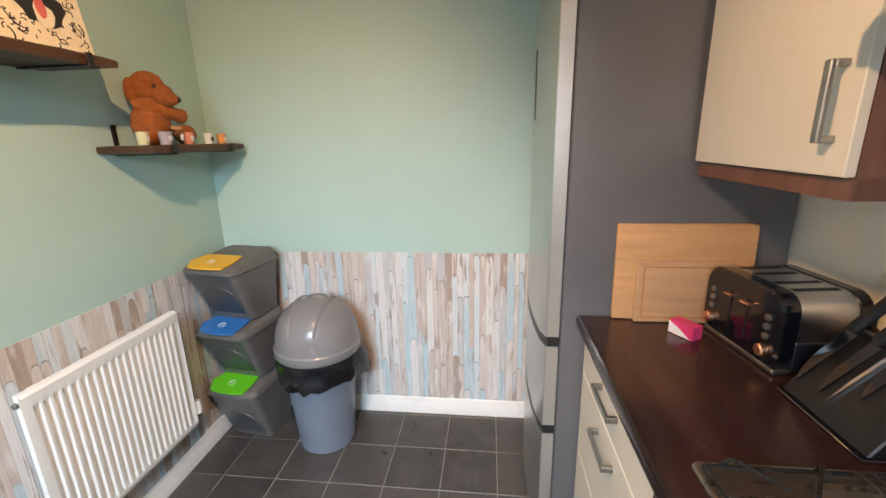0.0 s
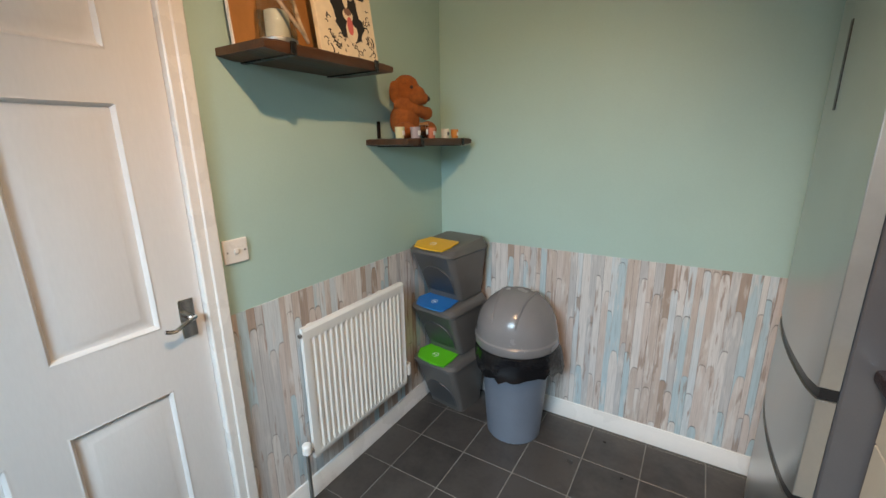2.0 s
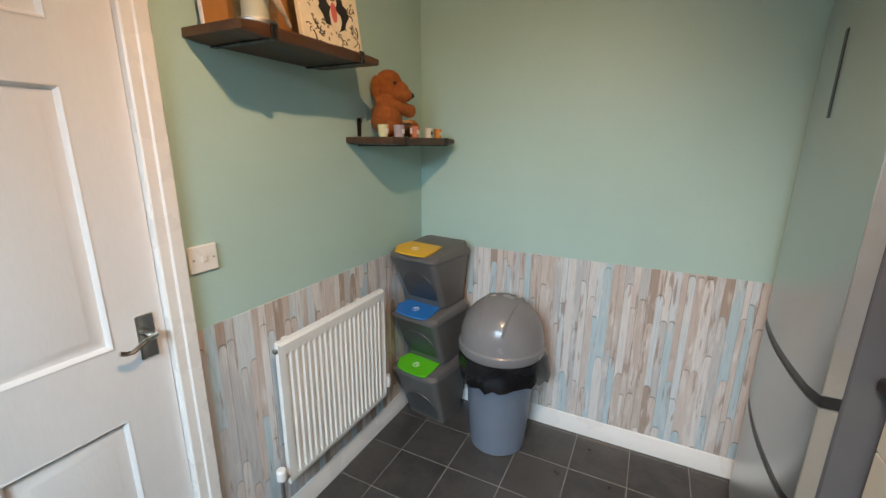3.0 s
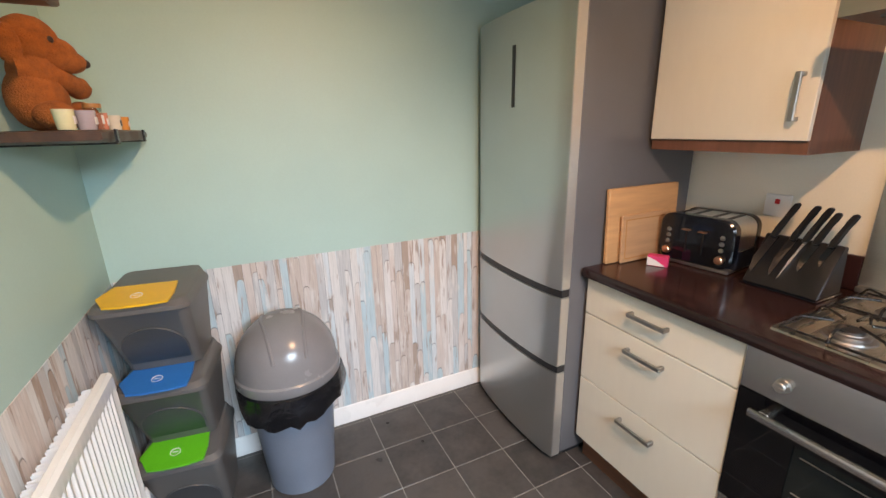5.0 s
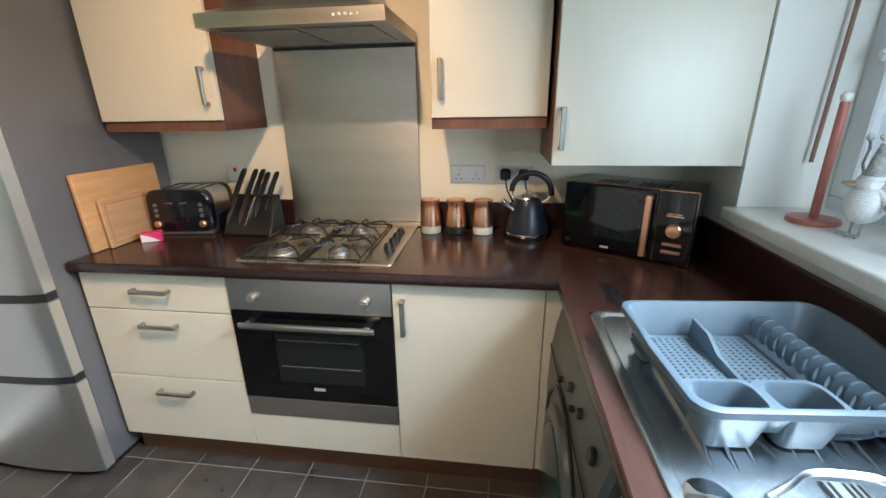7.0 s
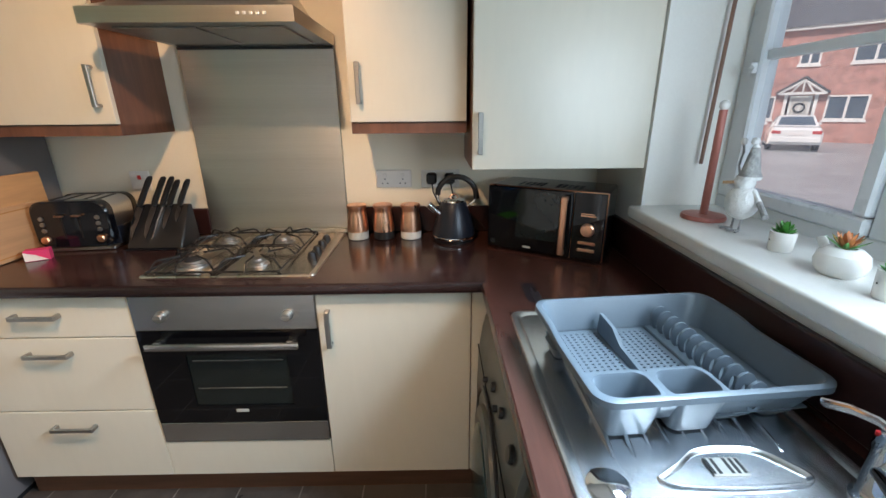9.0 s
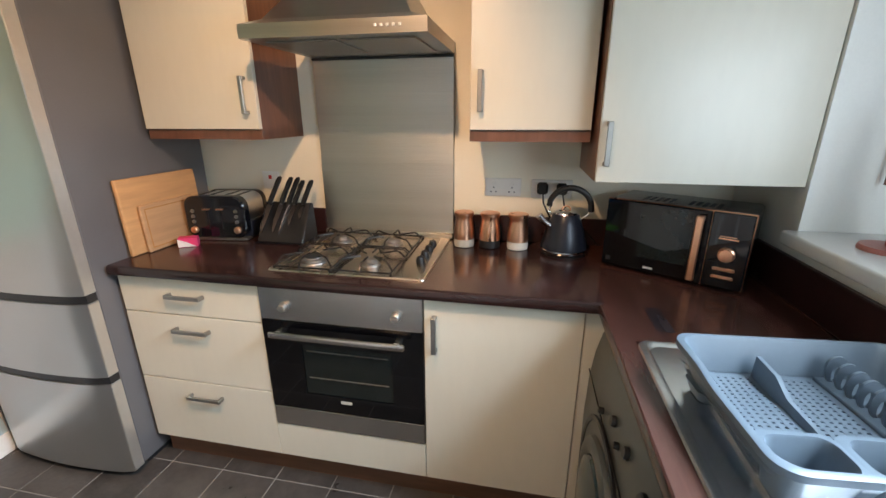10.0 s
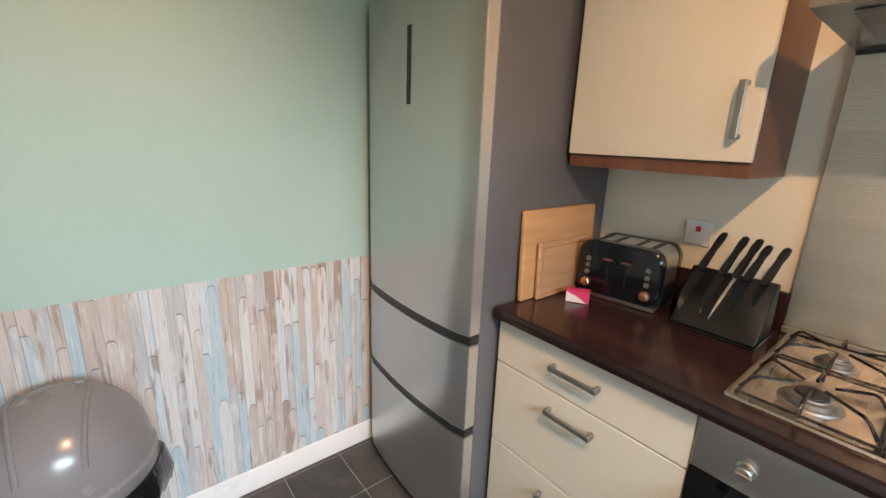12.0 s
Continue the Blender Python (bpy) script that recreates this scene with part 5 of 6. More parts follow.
for i in range(12):
    x = RX1 - 0.050 - i * 0.0252
    out_, in_ = [], []
    for a in range(-90, 270, 15):
        c_, s_ = math.cos(radians(a)), math.sin(radians(a))
        out_.append((-0.900 + 0.0185 * c_, ZF + 0.040 + (0.021 * s_ if s_ > 0 else 0.038 * s_)))
        in_.append((-0.900 + 0.0062 * c_, ZF + 0.023 + 0.016 * s_))
    bm = loft(bmesh.new(), [[(x + d, y, z) for y, z in lp] for d, lp in ((-0.0025, in_), (-0.0025, out_), (0.0025, out_), (0.0025, in_), (-0.0025, in_))], False, False)
    part("plate_prong", bm, M_RACK, rk, "rounded plate prong")
part("prong_rail", B(RX0 + 0.05, RX1 - 0.036, -0.924, -0.876, ZF - 0.002, ZF + 0.006, 0.002), M_RACK, rk)
for y0, y1 in ((-0.738, -0.632), (-0.846, -0.746)):
    bm = loft(bmesh.new(), [rrect(RX0 + 0.024, RX0 + 0.082, y0 + 0.014, y1 - 0.014, ZS + 0.003, 0.014), rrect(RX0 + 0.007, RX0 + 0.092, y0 + 0.002, y1 - 0.002, RZ - 0.020, 0.022), rrect(RX0 + 0.005, RX0 + 0.097, y0 - 0.005, y1 + 0.010, RZ - 0.014, 0.024), rrect(RX0 + 0.016, RX0 + 0.088, y0 + 0.004, y1 - 0.004, RZ - 0.013, 0.022), rrect(RX0 + 0.020, RX0 + 0.086, y0 + 0.006, y1 - 0.006, RZ - 0.018, 0.022), rrect(RX0 + 0.034, RX0 + 0.078, y0 + 0.017, y1 - 0.017, ZS + 0.009, 0.014)])
    part("cutlery_cup", bm, M_RACK, rk, "moulded cutlery cup")
for y0, y1 in ((-0.985, -0.930), (-0.908, -0.836)):
    bm = loft(bmesh.new(), [rrect(RX0 + 0.045, RX0 + 0.10, y0 + 0.008, y1 - 0.008, ZS + 0.002, 0.012), rrect(RX0 + 0.026, RX0 + 0.116, y0, y1, ZF - 0.0035, 0.016)])
    part("foot", bm, M_RACK, rk)
for y0, y1 in ((-0.975, -0.91), (-0.70, -0.635)):
    bm = loft(bmesh.new(), [rrect(RX1 - 0.10, RX1 - 0.05, y0 + 0.008, y1 - 0.008, ZS + 0.001, 0.012), rrect(RX1 - 0.11, RX1 - 0.036, y0, y1, ZF - 0.0035, 0.016)])
    part("foot", bm, M_RACK, rk)

rk.matrix_basis = pose((RX0 + RX1) / 2, (RY0 + RY1) / 2, ZS, 0, 0, 4.6)      # it stands a little askew

# ---------- window sill things ----------
ZW = WZ0 + 0.0165
rh = thing("kitchen_roll_holder", pose(0.246, -1.182, ZW), "rose-painted wooden kitchen roll holder, empty", "kitchen roll holder")
part("base", lathe(bmesh.new(), [(0.060, ZW), (0.061, ZW + 0.006), (0.058, ZW + 0.013), (0.0, ZW + 0.0135)], 0.246, -1.182, 30), M_PINKWOOD, rh)
part("pole", lathe(bmesh.new(), [(0.011, ZW + 0.0136), (0.0105, ZW + 0.310)], 0.246, -1.182, 16), M_PINKWOOD, rh)
part("finial", ball(bmesh.new(), (0.246, -1.182, ZW + 0.322), 0.0135), M_CERAMIC, rh, "white ball finial")
bw = thing("blind_wand", pose(0.405, -1.245, 1.256), "thin brown rod hanging in the window reveal", "blind rod")
part("rod", tube(bmesh.new(), [(0.405, -1.246, 1.256), (0.405, -1.268, 2.119)], 0.006, 10), M_BROWNROD, bw)

# bird ornament: one mesh
bx_, by_ = 0.112, -1.190
bm = bmesh.new()
ball(bm, (bx_, by_, ZW + 0.078), (0.044, 0.037, 0.046), 24, 16)
ball(bm, (bx_, by_ + 0.004, ZW + 0.132), (0.026, 0.024, 0.024), 18, 12)
lathe(bm, [(0.026, ZW + 0.140), (0.027, ZW + 0.148), (0.021, ZW + 0.160), (0.016, ZW + 0.190), (0.009, ZW + 0.220), (0.004, ZW + 0.228)], bx_ - 0.008, by_, 18)
ball(bm, (bx_ - 0.002, by_, ZW + 0.234), 0.010, 12, 8)
tube(bm, [(bx_ + 0.010, by_ + 0.024, ZW + 0.130), (bx_ + 0.030, by_ + 0.040, ZW + 0.126)], 0.004, 8)
tube(bm, [(bx_ + 0.024, by_, ZW + 0.14), (bx_ + 0.036, by_ + 0.003, ZW + 0.17), (bx_ + 0.032, by_, ZW + 0.205), (bx_ + 0.038, by_, ZW + 0.226)], 0.003, 8)
ball(bm, (bx_ + 0.038, by_, ZW + 0.231), 0.009, 10, 8)
tube(bm, [(bx_ - 0.025, by_ - 0.005, ZW + 0.11), (bx_ - 0.05, by_ - 0.008, ZW + 0.085), (bx_ - 0.075, by_ - 0.004, ZW + 0.066), (bx_ - 0.090, by_, ZW + 0.058)], 0.010, 10, 0.7)
for s in (-0.012, 0.016):
    tube(bm, [(bx_ + s, by_, ZW + 0.045), (bx_ + s, by_ + 0.002, ZW + 0.004)], 0.0028, 8)
    for dx, dy in ((0.022, 0.022), (0.004, 0.030), (-0.016, 0.022)):
        tube(bm, [(bx_ + s, by_, ZW + 0.0035), (bx_ + s + dx, by_ + dy, ZW + 0.003)], 0.0026, 6)
ob = solid("bird_ornament", bm, M_KNIT, "silver and white knitted bird ornament in a hat", "ornament", "thing")
ob.data.materials.append(M_GREYKNIT)
ob.data.materials.append(M_CARD)
for f in ob.data.polygons:
    c = f.center
    if ZW + 0.146 < c.z < ZW + 0.2215 or c.x < bx_ - 0.046 or c.z < ZW + 0.034:
        f.material_index = 1
    elif c.y > by_ + 0.030 and ZW + 0.12 < c.z < ZW + 0.136:
        f.material_index = 2


def rosette(c, r, rings, mat_, parent, name):
    for k, (n, tilt, ln) in enumerate(rings):
        for i in range(n):
            a = 2 * math.pi * (i + 0.5 * (k % 2)) / n
            bm = bmesh.new()
            lps = []
            for s, w in ((0.0, 0.25), (0.35, 0.9), (0.7, 0.8), (0.93, 0.35), (1.0, 0.05)):
                x = ln * s * math.cos(tilt)
                z = ln * s * math.sin(tilt) + 0.006 * s * s
                ww = r * w
                lps.append([(x, -ww, z), (x, 0, z - ww * 0.5), (x, ww, z), (x, 0, z + ww * 0.35)])
            loft(bm, lps)
            bm.transform(pose(c[0], c[1], c[2], 0, 0, math.degrees(a)))
            part(name, bm, mat_, parent)


def pot_plant(x, y, label, prof, leafmat, rings, leaf_r, spout=False, face=True):
    p = thing("potted_succulent", pose(x, y, ZW), label, "plant", "sill succulents")
    zt = prof[-1][1]
    pot = part("pot", lathe(bmesh.new(), [(r, ZW + z) for r, z in prof] + [(prof[-1][0] - 0.004, ZW + zt), (prof[-1][0] - 0.006, ZW + zt - 0.008)], x, y, 26), M_CERAMIC, p, "small white ceramic pot")
    if spout:
        part("spout", tube(bmesh.new(), [(x + 0.030, y, ZW + 0.030), (x + 0.046, y, ZW + 0.048), (x + 0.055, y, ZW + 0.062)], 0.009, 10, 0.6), M_CERAMIC, pot)
    if face:
        part("dot", ball(bmesh.new(), (x + 0.006, y + prof[1][0] - 0.001, ZW + zt * 0.55), (0.003, 0.002, 0.003), 8, 6), M_INK, pot)
    rosette((x, y, ZW + zt - 0.006), leaf_r, rings, leafmat, p, "leaf")
    return p


GR = ((7, 0.25, 0.026), (6, 0.7, 0.026), (5, 1.05, 0.026), (3, 1.35, 0.024))
pot_plant(-0.055, -1.178, "small white pot with a green succulent", [(0.022, 0), (0.024, 0.004), (0.026, 0.044), (0.0255, 0.046)], M_LEAF, GR, 0.007)
OR = ((8, 0.45, 0.038), (7, 0.8, 0.036), (5, 1.15, 0.034))
pp = pot_plant(-0.203, -1.178, "round white teapot-shaped pot with an orange succulent", [(0.030, 0), (0.040, 0.010), (0.044, 0.026), (0.040, 0.044), (0.028, 0.054), (0.022, 0.056)], M_LEAFO, OR[1:], 0.006, True, False)
rosette((-0.203, -1.178, ZW + 0.052), 0.005, OR[:1], M_LEAF, pp, "outer_leaf")
pot_plant(-0.318, -1.162, "small white dotted pot with a green succulent", [(0.022, 0), (0.024, 0.004), (0.026, 0.050), (0.0255, 0.052)], M_LEAF, GR[:3], 0.007)

# ---------- west wall things ----------
RDX, RY0_, RY1_, RZ0_, RZ1_ = -1.328, 0.836, 1.436, 0.240, 0.800
rd = thing("radiator", pose(-1.37, 1.13, RZ0_), "white ribbed steel panel radiator on the wallpapered wall", "radiator")
n = 20
ys = []
pitch = (RY1_ - RY0_ - 0.03) / n
for i in range(n):
    y = RY0_ + 0.015 + i * pitch
    ys += [(y, 0), (y + pitch * 0.28, 0), (y + pitch * 0.40, 1), (y + pitch * 0.88, 1)]
ys = [(RY0_, 0)] + ys + [(RY1_, 0)]
bm = bmesh.new()
zl = [(RZ0_, -0.008), (RZ0_ + 0.012, 0.0), (RZ0_ + 0.030, 0.0), (RZ0_ + 0.046, 1.0), (RZ1_ - 0.066, 1.0), (RZ1_ - 0.048, 0.0), (RZ1_ - 0.012, 0.0), (RZ1_ - 0.002, -0.008)]
loft(bm, [[(RDX + (-0.008 if f < 0 else 0) + (-0.009 * f * g if f > 0 else 0), y, z) for y, g in ys] for z, f in zl], False, False, closed=False)
part("front_panel", bm, M_RAD, rd, "ribbed white front panel")
bm = bmesh.new()
loft(bm, [[(RDX - 0.0085 - d, y0, z0), (RDX - 0.0085 - d, y1, z0), (RDX - 0.0085 - d, y1, z1), (RDX - 0.0085 - d, y0, z1)] for d, y0, y1, z0, z1 in ((0.0, RY0_, RY1_, RZ0_, RZ1_ - 0.002), (0.016, RY0_, RY1_, RZ0_, RZ1_ - 0.002), (0.020, RY0_ + 0.006, RY1_ - 0.006, RZ0_ + 0.006, RZ1_ - 0.008))])
part("back_panel", bm, M_RAD, rd)
fin = []
for i in range(22):
    y = RY0_ + 0.03 + i * 0.0245
    fin += [(-1.358, y), (-1.390, y + 0.006), (-1.390, y + 0.014), (-1.358, y + 0.020)]
bm = loft(bmesh.new(), [[(x, y, z) for x, y in fin] for z in (RZ0_ + 0.04, RZ1_ - 0.022)], False, False, closed=False)
part("convector", bm, M_RAD, rd, "folded steel convector sheet")
for y in (RY0_ + 0.09, RY1_ - 0.09):
    part("wall_bracket", B(XW + 0.003, -1.3905, y - 0.012, y + 0.012, RZ1_ - 0.12, RZ1_ - 0.03, 0.002), M_RAD, rd)
    part("wall_bracket", B(XW + 0.003, -1.3905, y - 0.012, y + 0.012, RZ0_ + 0.03, RZ0_ + 0.10, 0.002), M_RAD, rd)
bm = bmesh.new()
tube(bm, [(-1.345, RY0_ + 0.002, RZ0_ + 0.035), (-1.345, RY0_ - 0.035, RZ0_ + 0.035)], 0.009, 10)
tube(bm, [(-1.345, RY0_ - 0.030, RZ0_ + 0.035), (-1.345, RY0_ - 0.030, 0.0)], 0.0075, 10)
part("lockshield_valve", bm, M_NICKEL, rd)
part("valve_cap", lathe(bmesh.new(), [(0.018, RZ0_ + 0.044), (0.018, RZ0_ + 0.078), (0.013, RZ0_ + 0.084), (0, RZ0_ + 0.0845)], -1.345, RY0_ - 0.030, 16), M_GLOSSWHITE, rd, "white plastic valve cap")
bm = bmesh.new()
tube(bm, [(-1.345, RY1_ - 0.002, RZ0_ + 0.035), (-1.345, RY1_ + 0.03, RZ0_ + 0.035)], 0.009, 10)
tube(bm, [(-1.345, RY1_ + 0.028, RZ0_ + 0.035), (XW + 0.003, RY1_ + 0.030, RZ0_ + 0.035)], 0.0075, 10)
part("supply_pipe", bm, M_NICKEL, rd)
part("thermostat_head", lathe(bmesh.new(), [(0.018, RZ0_ + 0.046), (0.019, RZ0_ + 0.085), (0.015, RZ0_ + 0.105), (0, RZ0_ + 0.106)], -1.345, RY1_ + 0.03, 18), M_GLOSSWHITE, rd, "white thermostatic valve head")
for y in (RY0_ + 0.006, RY1_ - 0.006):
    bm = lathe(bmesh.new(), [(0.009, 0), (0.009, 0.007), (0.006, 0.009), (0, 0.0092)], n=14)
    bm.transform(pose(-1.345, y + (-0.008 if y < 1 else 0.008), RZ1_ - 0.03, 90 if y < 1 else -90, 0, 0))
    part("bleed_plug", bm, M_NICKEL, rd)


def plank_shelf(y0, y1, zt, label):
    s = thing("wall_shelf", pose(XW, (y0 + y1) / 2, zt), label, "shelf", "plank shelves")
    th = 0.031
    bm = bmesh.new()
    loops = []
    for i in range(13):
        y = y0 + (y1 - y0) * i / 12
        w = 0.003 * math.sin(i * 1.7) + 0.002 * math.sin(i * 3.1 + 1)
        e = 0.006 if i in (0, 12) else 0.0
        loops.append([(XW + 0.001, y, zt - th + e), (-1.191 + w - e, y, zt - th + e), (-1.186 + w - e, y, zt - th * 0.7), (-1.187 + w * 1.5 - e, y, zt - 0.005 - e * 0.5), (-1.193 + w - e, y, zt - e * 0.5), (XW + 0.001, y, zt - e * 0.5)])
    loft(bm, loops)
    part("plank", bm, M_SHELF, s, "rough dark-stained plank")
    for y in (y0 + 0.085, y1 - 0.105):
        bm = bmesh.new()
        box(bm, XW + 0.001, -1.181, y - 0.010, y + 0.010, zt - th - 0.005, zt - th - 0.0005, 0.001)
        box(bm, -1.1815, -1.176, y - 0.010, y + 0.010, zt - th - 0.005, zt + 0.001, 0.001)
        box(bm, XW + 0.0005, XW + 0.006, y - 0.010, y + 0.010, zt + 0.002, zt + 0.075, 0.001)
        part("bracket", bm, M_IRON, s, "black iron strap bracket")
    return s


S1, S2 = 1.729, 1.468
plank_shelf(0.702, 1.246, S1, "dark-stained plank shelf with black strap brackets, holding frames")
plank_shelf(1.328, 1.868, S2, "dark-stained plank shelf in the corner, holding a soft toy and candles")

wb = thing("wooden_board", pose(-1.37, 0.90, S1), "honey wood panel with a pale edge leaning on the wall", "board")
bm = B(-0.004, 0.004, -0.165, 0.165, 0, 0.42, 0.002)
bm.transform(pose(-1.367, 0.90, S1 + 0.001, 0, -5, 0))
part("panel", bm, M_TRAY, wb)
bm = B(-0.007, 0.005, -0.170, -0.1655, 0, 0.42, 0.001)
bm.transform(pose(-1.367, 0.90, S1 + 0.001, 0, -5, 0))
part("pale_edge", bm, M_PALECARD, wb)

cv = thing("canvas_print", pose(-1.24, 1.082, S1), "small cream canvas print of a black and white dog", "picture")
CM = pose(-1.232, 1.082, S1 + 0.001, 0, -8, 0)
bm = B(-0.018, 0.0, -0.137, 0.137, 0, 0.30, 0.002)
bm.transform(CM)
cvb = part("canvas", bm, M_CANVAS, cv)


def blob(cy, cz, ry, rz, mat_, name, label, lift, n=18, wob=0.0, seed=1):
    rnd = random.Random(seed)
    pts = []
    for i in range(n):
        a = 2 * math.pi * i / n
        k = 1 + wob * (rnd.random() - 0.5)
        pts.append((cy + ry * k * math.cos(a), cz + rz * k * math.sin(a)))
    bm = loft(bmesh.new(), [[(lift, y, z) for y, z in pts], [(lift + 0.0006, y, z) for y, z in pts]])
    bm.transform(CM)
    part(name, bm, mat_, cvb, label)


blob(0.0, 0.170, 0.060, 0.070, M_INK, "dark_shape", "black head shape", 0.0004, 20, 0.25, 3)
blob(-0.076, 0.232, 0.036, 0.022, M_INK, "dark_shape", "black ear shape", 0.0007, 12, 0.4, 4)
blob(0.078, 0.226, 0.036, 0.020, M_INK, "dark_shape", "black ear shape", 0.0010, 12, 0.4, 5)
blob(0.012, 0.110, 0.062, 0.048, M_INK, "dark_shape", "black neck shape", 0.0013, 14, 0.5, 6)
blob(0.002, 0.196, 0.012, 0.034, M_CANVAS, "pale_stripe", "cream blaze", 0.0019, 12)
blob(0.006, 0.142, 0.024, 0.020, M_CANVAS, "pale_stripe", "cream muzzle", 0.0019, 14)
blob(0.014, 0.088, 0.026, 0.036, M_CANVAS, "pale_stripe", "cream chest", 0.0019, 14, 0.3, 2)
for ey in (-0.026, 0.030):
    blob(ey, 0.200, 0.009, 0.009, M_CANVAS, "pale_eye", "pale eye ring", 0.0019, 10)
    blob(ey, 0.200, 0.005, 0.005, M_INK, "dark_eye", "dark eye dot", 0.0026, 8)
blob(0.006, 0.152, 0.017, 0.012, M_BROWNROD, "nose_shape", "brown nose shape", 0.0026, 12)
blob(0.010, 0.108, 0.014, 0.030, M_INKPINK, "tongue_shape", "pink tongue shape", 0.0026, 12)
rnd = random.Random(11)
for i in range(150):
    y, z = rnd.uniform(-0.115, 0.115), rnd.uniform(0.012, 0.272)
    if abs(y) < 0.085 and 0.075 < z < 0.25:
        continue
    r = rnd.uniform(0.005, 0.011) if i % 6 else rnd.uniform(0.016, 0.024)
    a0 = rnd.uniform(0, 360)
    bm = tube(bmesh.new(), arc(y, z, r, a0, a0 + rnd.uniform(80, 170), 7, lambda a, b: (0.0006, min(0.126, max(-0.126, a)), min(0.283, max(0.003, b)))), 0.0014 if i % 6 else 0.0018, 5)
    bm.transform(CM)
    part("ink_curl", bm, M_INK, cvb)

lt = thing("candle_lantern", pose(-1.256, 0.802, S1), "glass lantern jar with a pillar candle and rope handle", "lantern")
lx, ly, lz = -1.256, 0.802, S1 + 0.0005
part("base_ring", lathe(bmesh.new(), [(0.052, lz), (0.054, lz + 0.004), (0.054, lz + 0.014), (0.050, lz + 0.016)], lx, ly, 28), M_NICKEL, lt, "metal base ring")
g = part("glass", lathe(bmesh.new(), [(0.053, lz + 0.0165), (0.053, lz + 0.125), (0.047, lz + 0.132), (0.045, lz + 0.132), (0.050, lz + 0.124), (0.050, lz + 0.018)], lx, ly, 28, False, False), M_JARGLASS, lt, "clear glass cylinder")
part("neck_band", lathe(bmesh.new(), [(0.048, lz + 0.1325), (0.050, lz + 0.136), (0.050, lz + 0.150), (0.046, lz + 0.152)], lx, ly, 28, False, False), M_NICKEL, lt, "metal neck band")
part("candle", lathe(bmesh.new(), [(0.034, lz + 0.0165), (0.034, lz + 0.088), (0.030, lz + 0.090), (0, lz + 0.088)], lx, ly, 24), M_CANDLE, lt, "ivory pillar candle")
part("rope_handle", tube(bmesh.new(), [(lx + 0.02, ly - 0.050, lz + 0.140), (lx + 0.05, ly - 0.040, lz + 0.115), (lx + 0.066, ly - 0.01, lz + 0.07), (lx + 0.070, ly + 0.03, lz + 0.03), (lx + 0.06, ly + 0.055, lz + 0.012), (lx + 0.04, ly + 0.068, lz + 0.025), (lx + 0.02, ly + 0.062, lz + 0.08), (lx + 0.01, ly + 0.052, lz + 0.140)], 0.0055, 8), M_ROPE, lt, "jute rope handle")

# soft toy dog: one plain mesh
tz = S2 + 0.001
bm = bmesh.new()
ball(bm, (-1.346, 1.520, tz + 0.078), (0.062, 0.076, 0.080), 24, 16)
ball(bm, (-1.338, 1.518, tz + 0.140), (0.052, 0.058, 0.060), 20, 14)
ball(bm, (-1.334, 1.520, tz + 0.210), (0.060, 0.060, 0.062), 24, 16)
ball(bm, (-1.296, 1.532, tz + 0.186), (0.050, 0.044, 0.042), 20, 14)
ball(bm, (-1.270, 1.541, tz + 0.170), (0.036, 0.034, 0.028), 20, 12)
for c, r in (((-1.356, 1.462, tz + 0.196), (0.026, 0.013, 0.048)), ((-1.386, 1.560, tz + 0.196), (0.014, 0.026, 0.048))):
    ball(bm, c, r, 16, 12)
tube(bm, smooth([(-1.360, 1.470, tz + 0.146), (-1.326, 1.492, tz + 0.146), (-1.296, 1.535, tz + 0.126), (-1.280, 1.588, tz + 0.112)], 4), 0.027, 12)
ball(bm, (-1.278, 1.594, tz + 0.110), 0.029, 14, 10)
ball(bm, (-1.290, 1.622, tz + 0.040), (0.040, 0.050, 0.038), 18, 12)
ball(bm, (-1.306, 1.470, tz + 0.036), (0.044, 0.044, 0.036), 18, 12)
for v in bm.verts:
    v.co += Vector((1, 1, 1)) * 0.002 * noise.noise(v.co * 60)
bmesh.ops.recalc_face_normals(bm, faces=bm.faces)
me = finish("soft_toy", bm, M_PLUSH, 80)
me.materials.append(M_PLUSHDARK)
bm = bmesh.new()
bm.from_mesh(me)
for c, r in (((-1.240, 1.552, tz + 0.168), 0.0115), ((-1.286, 1.493, tz + 0.214), 0.009), ((-1.290, 1.572, tz + 0.212), 0.009)):
    before = set(bm.faces)
    ball(bm, c, r, 10, 8)
    for f in bm.faces:
        if f not in before:
            f.material_index = 1
bm.to_mesh(me)
bm.free()
toy = tagged(new("soft_toy", me), "orange-brown plush dog sitting on the corner shelf", "soft toy")


def candle(y, x, r, h, material, label, lid=False):
    c = thing("candle_jar", pose(x, y, S2), label, "candle", "candle jars")
    z = S2 + 0.0005
    jar = part("jar", lathe(bmesh.new(), [(r * 0.82, z), (r * 0.86, z + 0.003), (r, z + h), (r * 0.93, z + h), (r * 0.88, z + h * 0.85), (0, z + h * 0.84)], x, y, 22), material, c)
    part("label", B(x + r * 0.86, x + r * 0.965, y - r * 0.42, y + r * 0.42, z + h * 0.28, z + h * 0.68, 0.001), M_PALECARD if material is not M_WAXW else M_DARKTRIM, jar, "small label with unreadable print")
    if lid:
        part("lid", lathe(bmesh.new(), [(r * 0.98, z + h + 0.0005), (r * 1.02, z + h + 0.004), (r * 1.02, z + h + 0.011), (0, z + h + 0.012)], x, y, 22), M_TRAY, jar, "wooden lid")
    return c


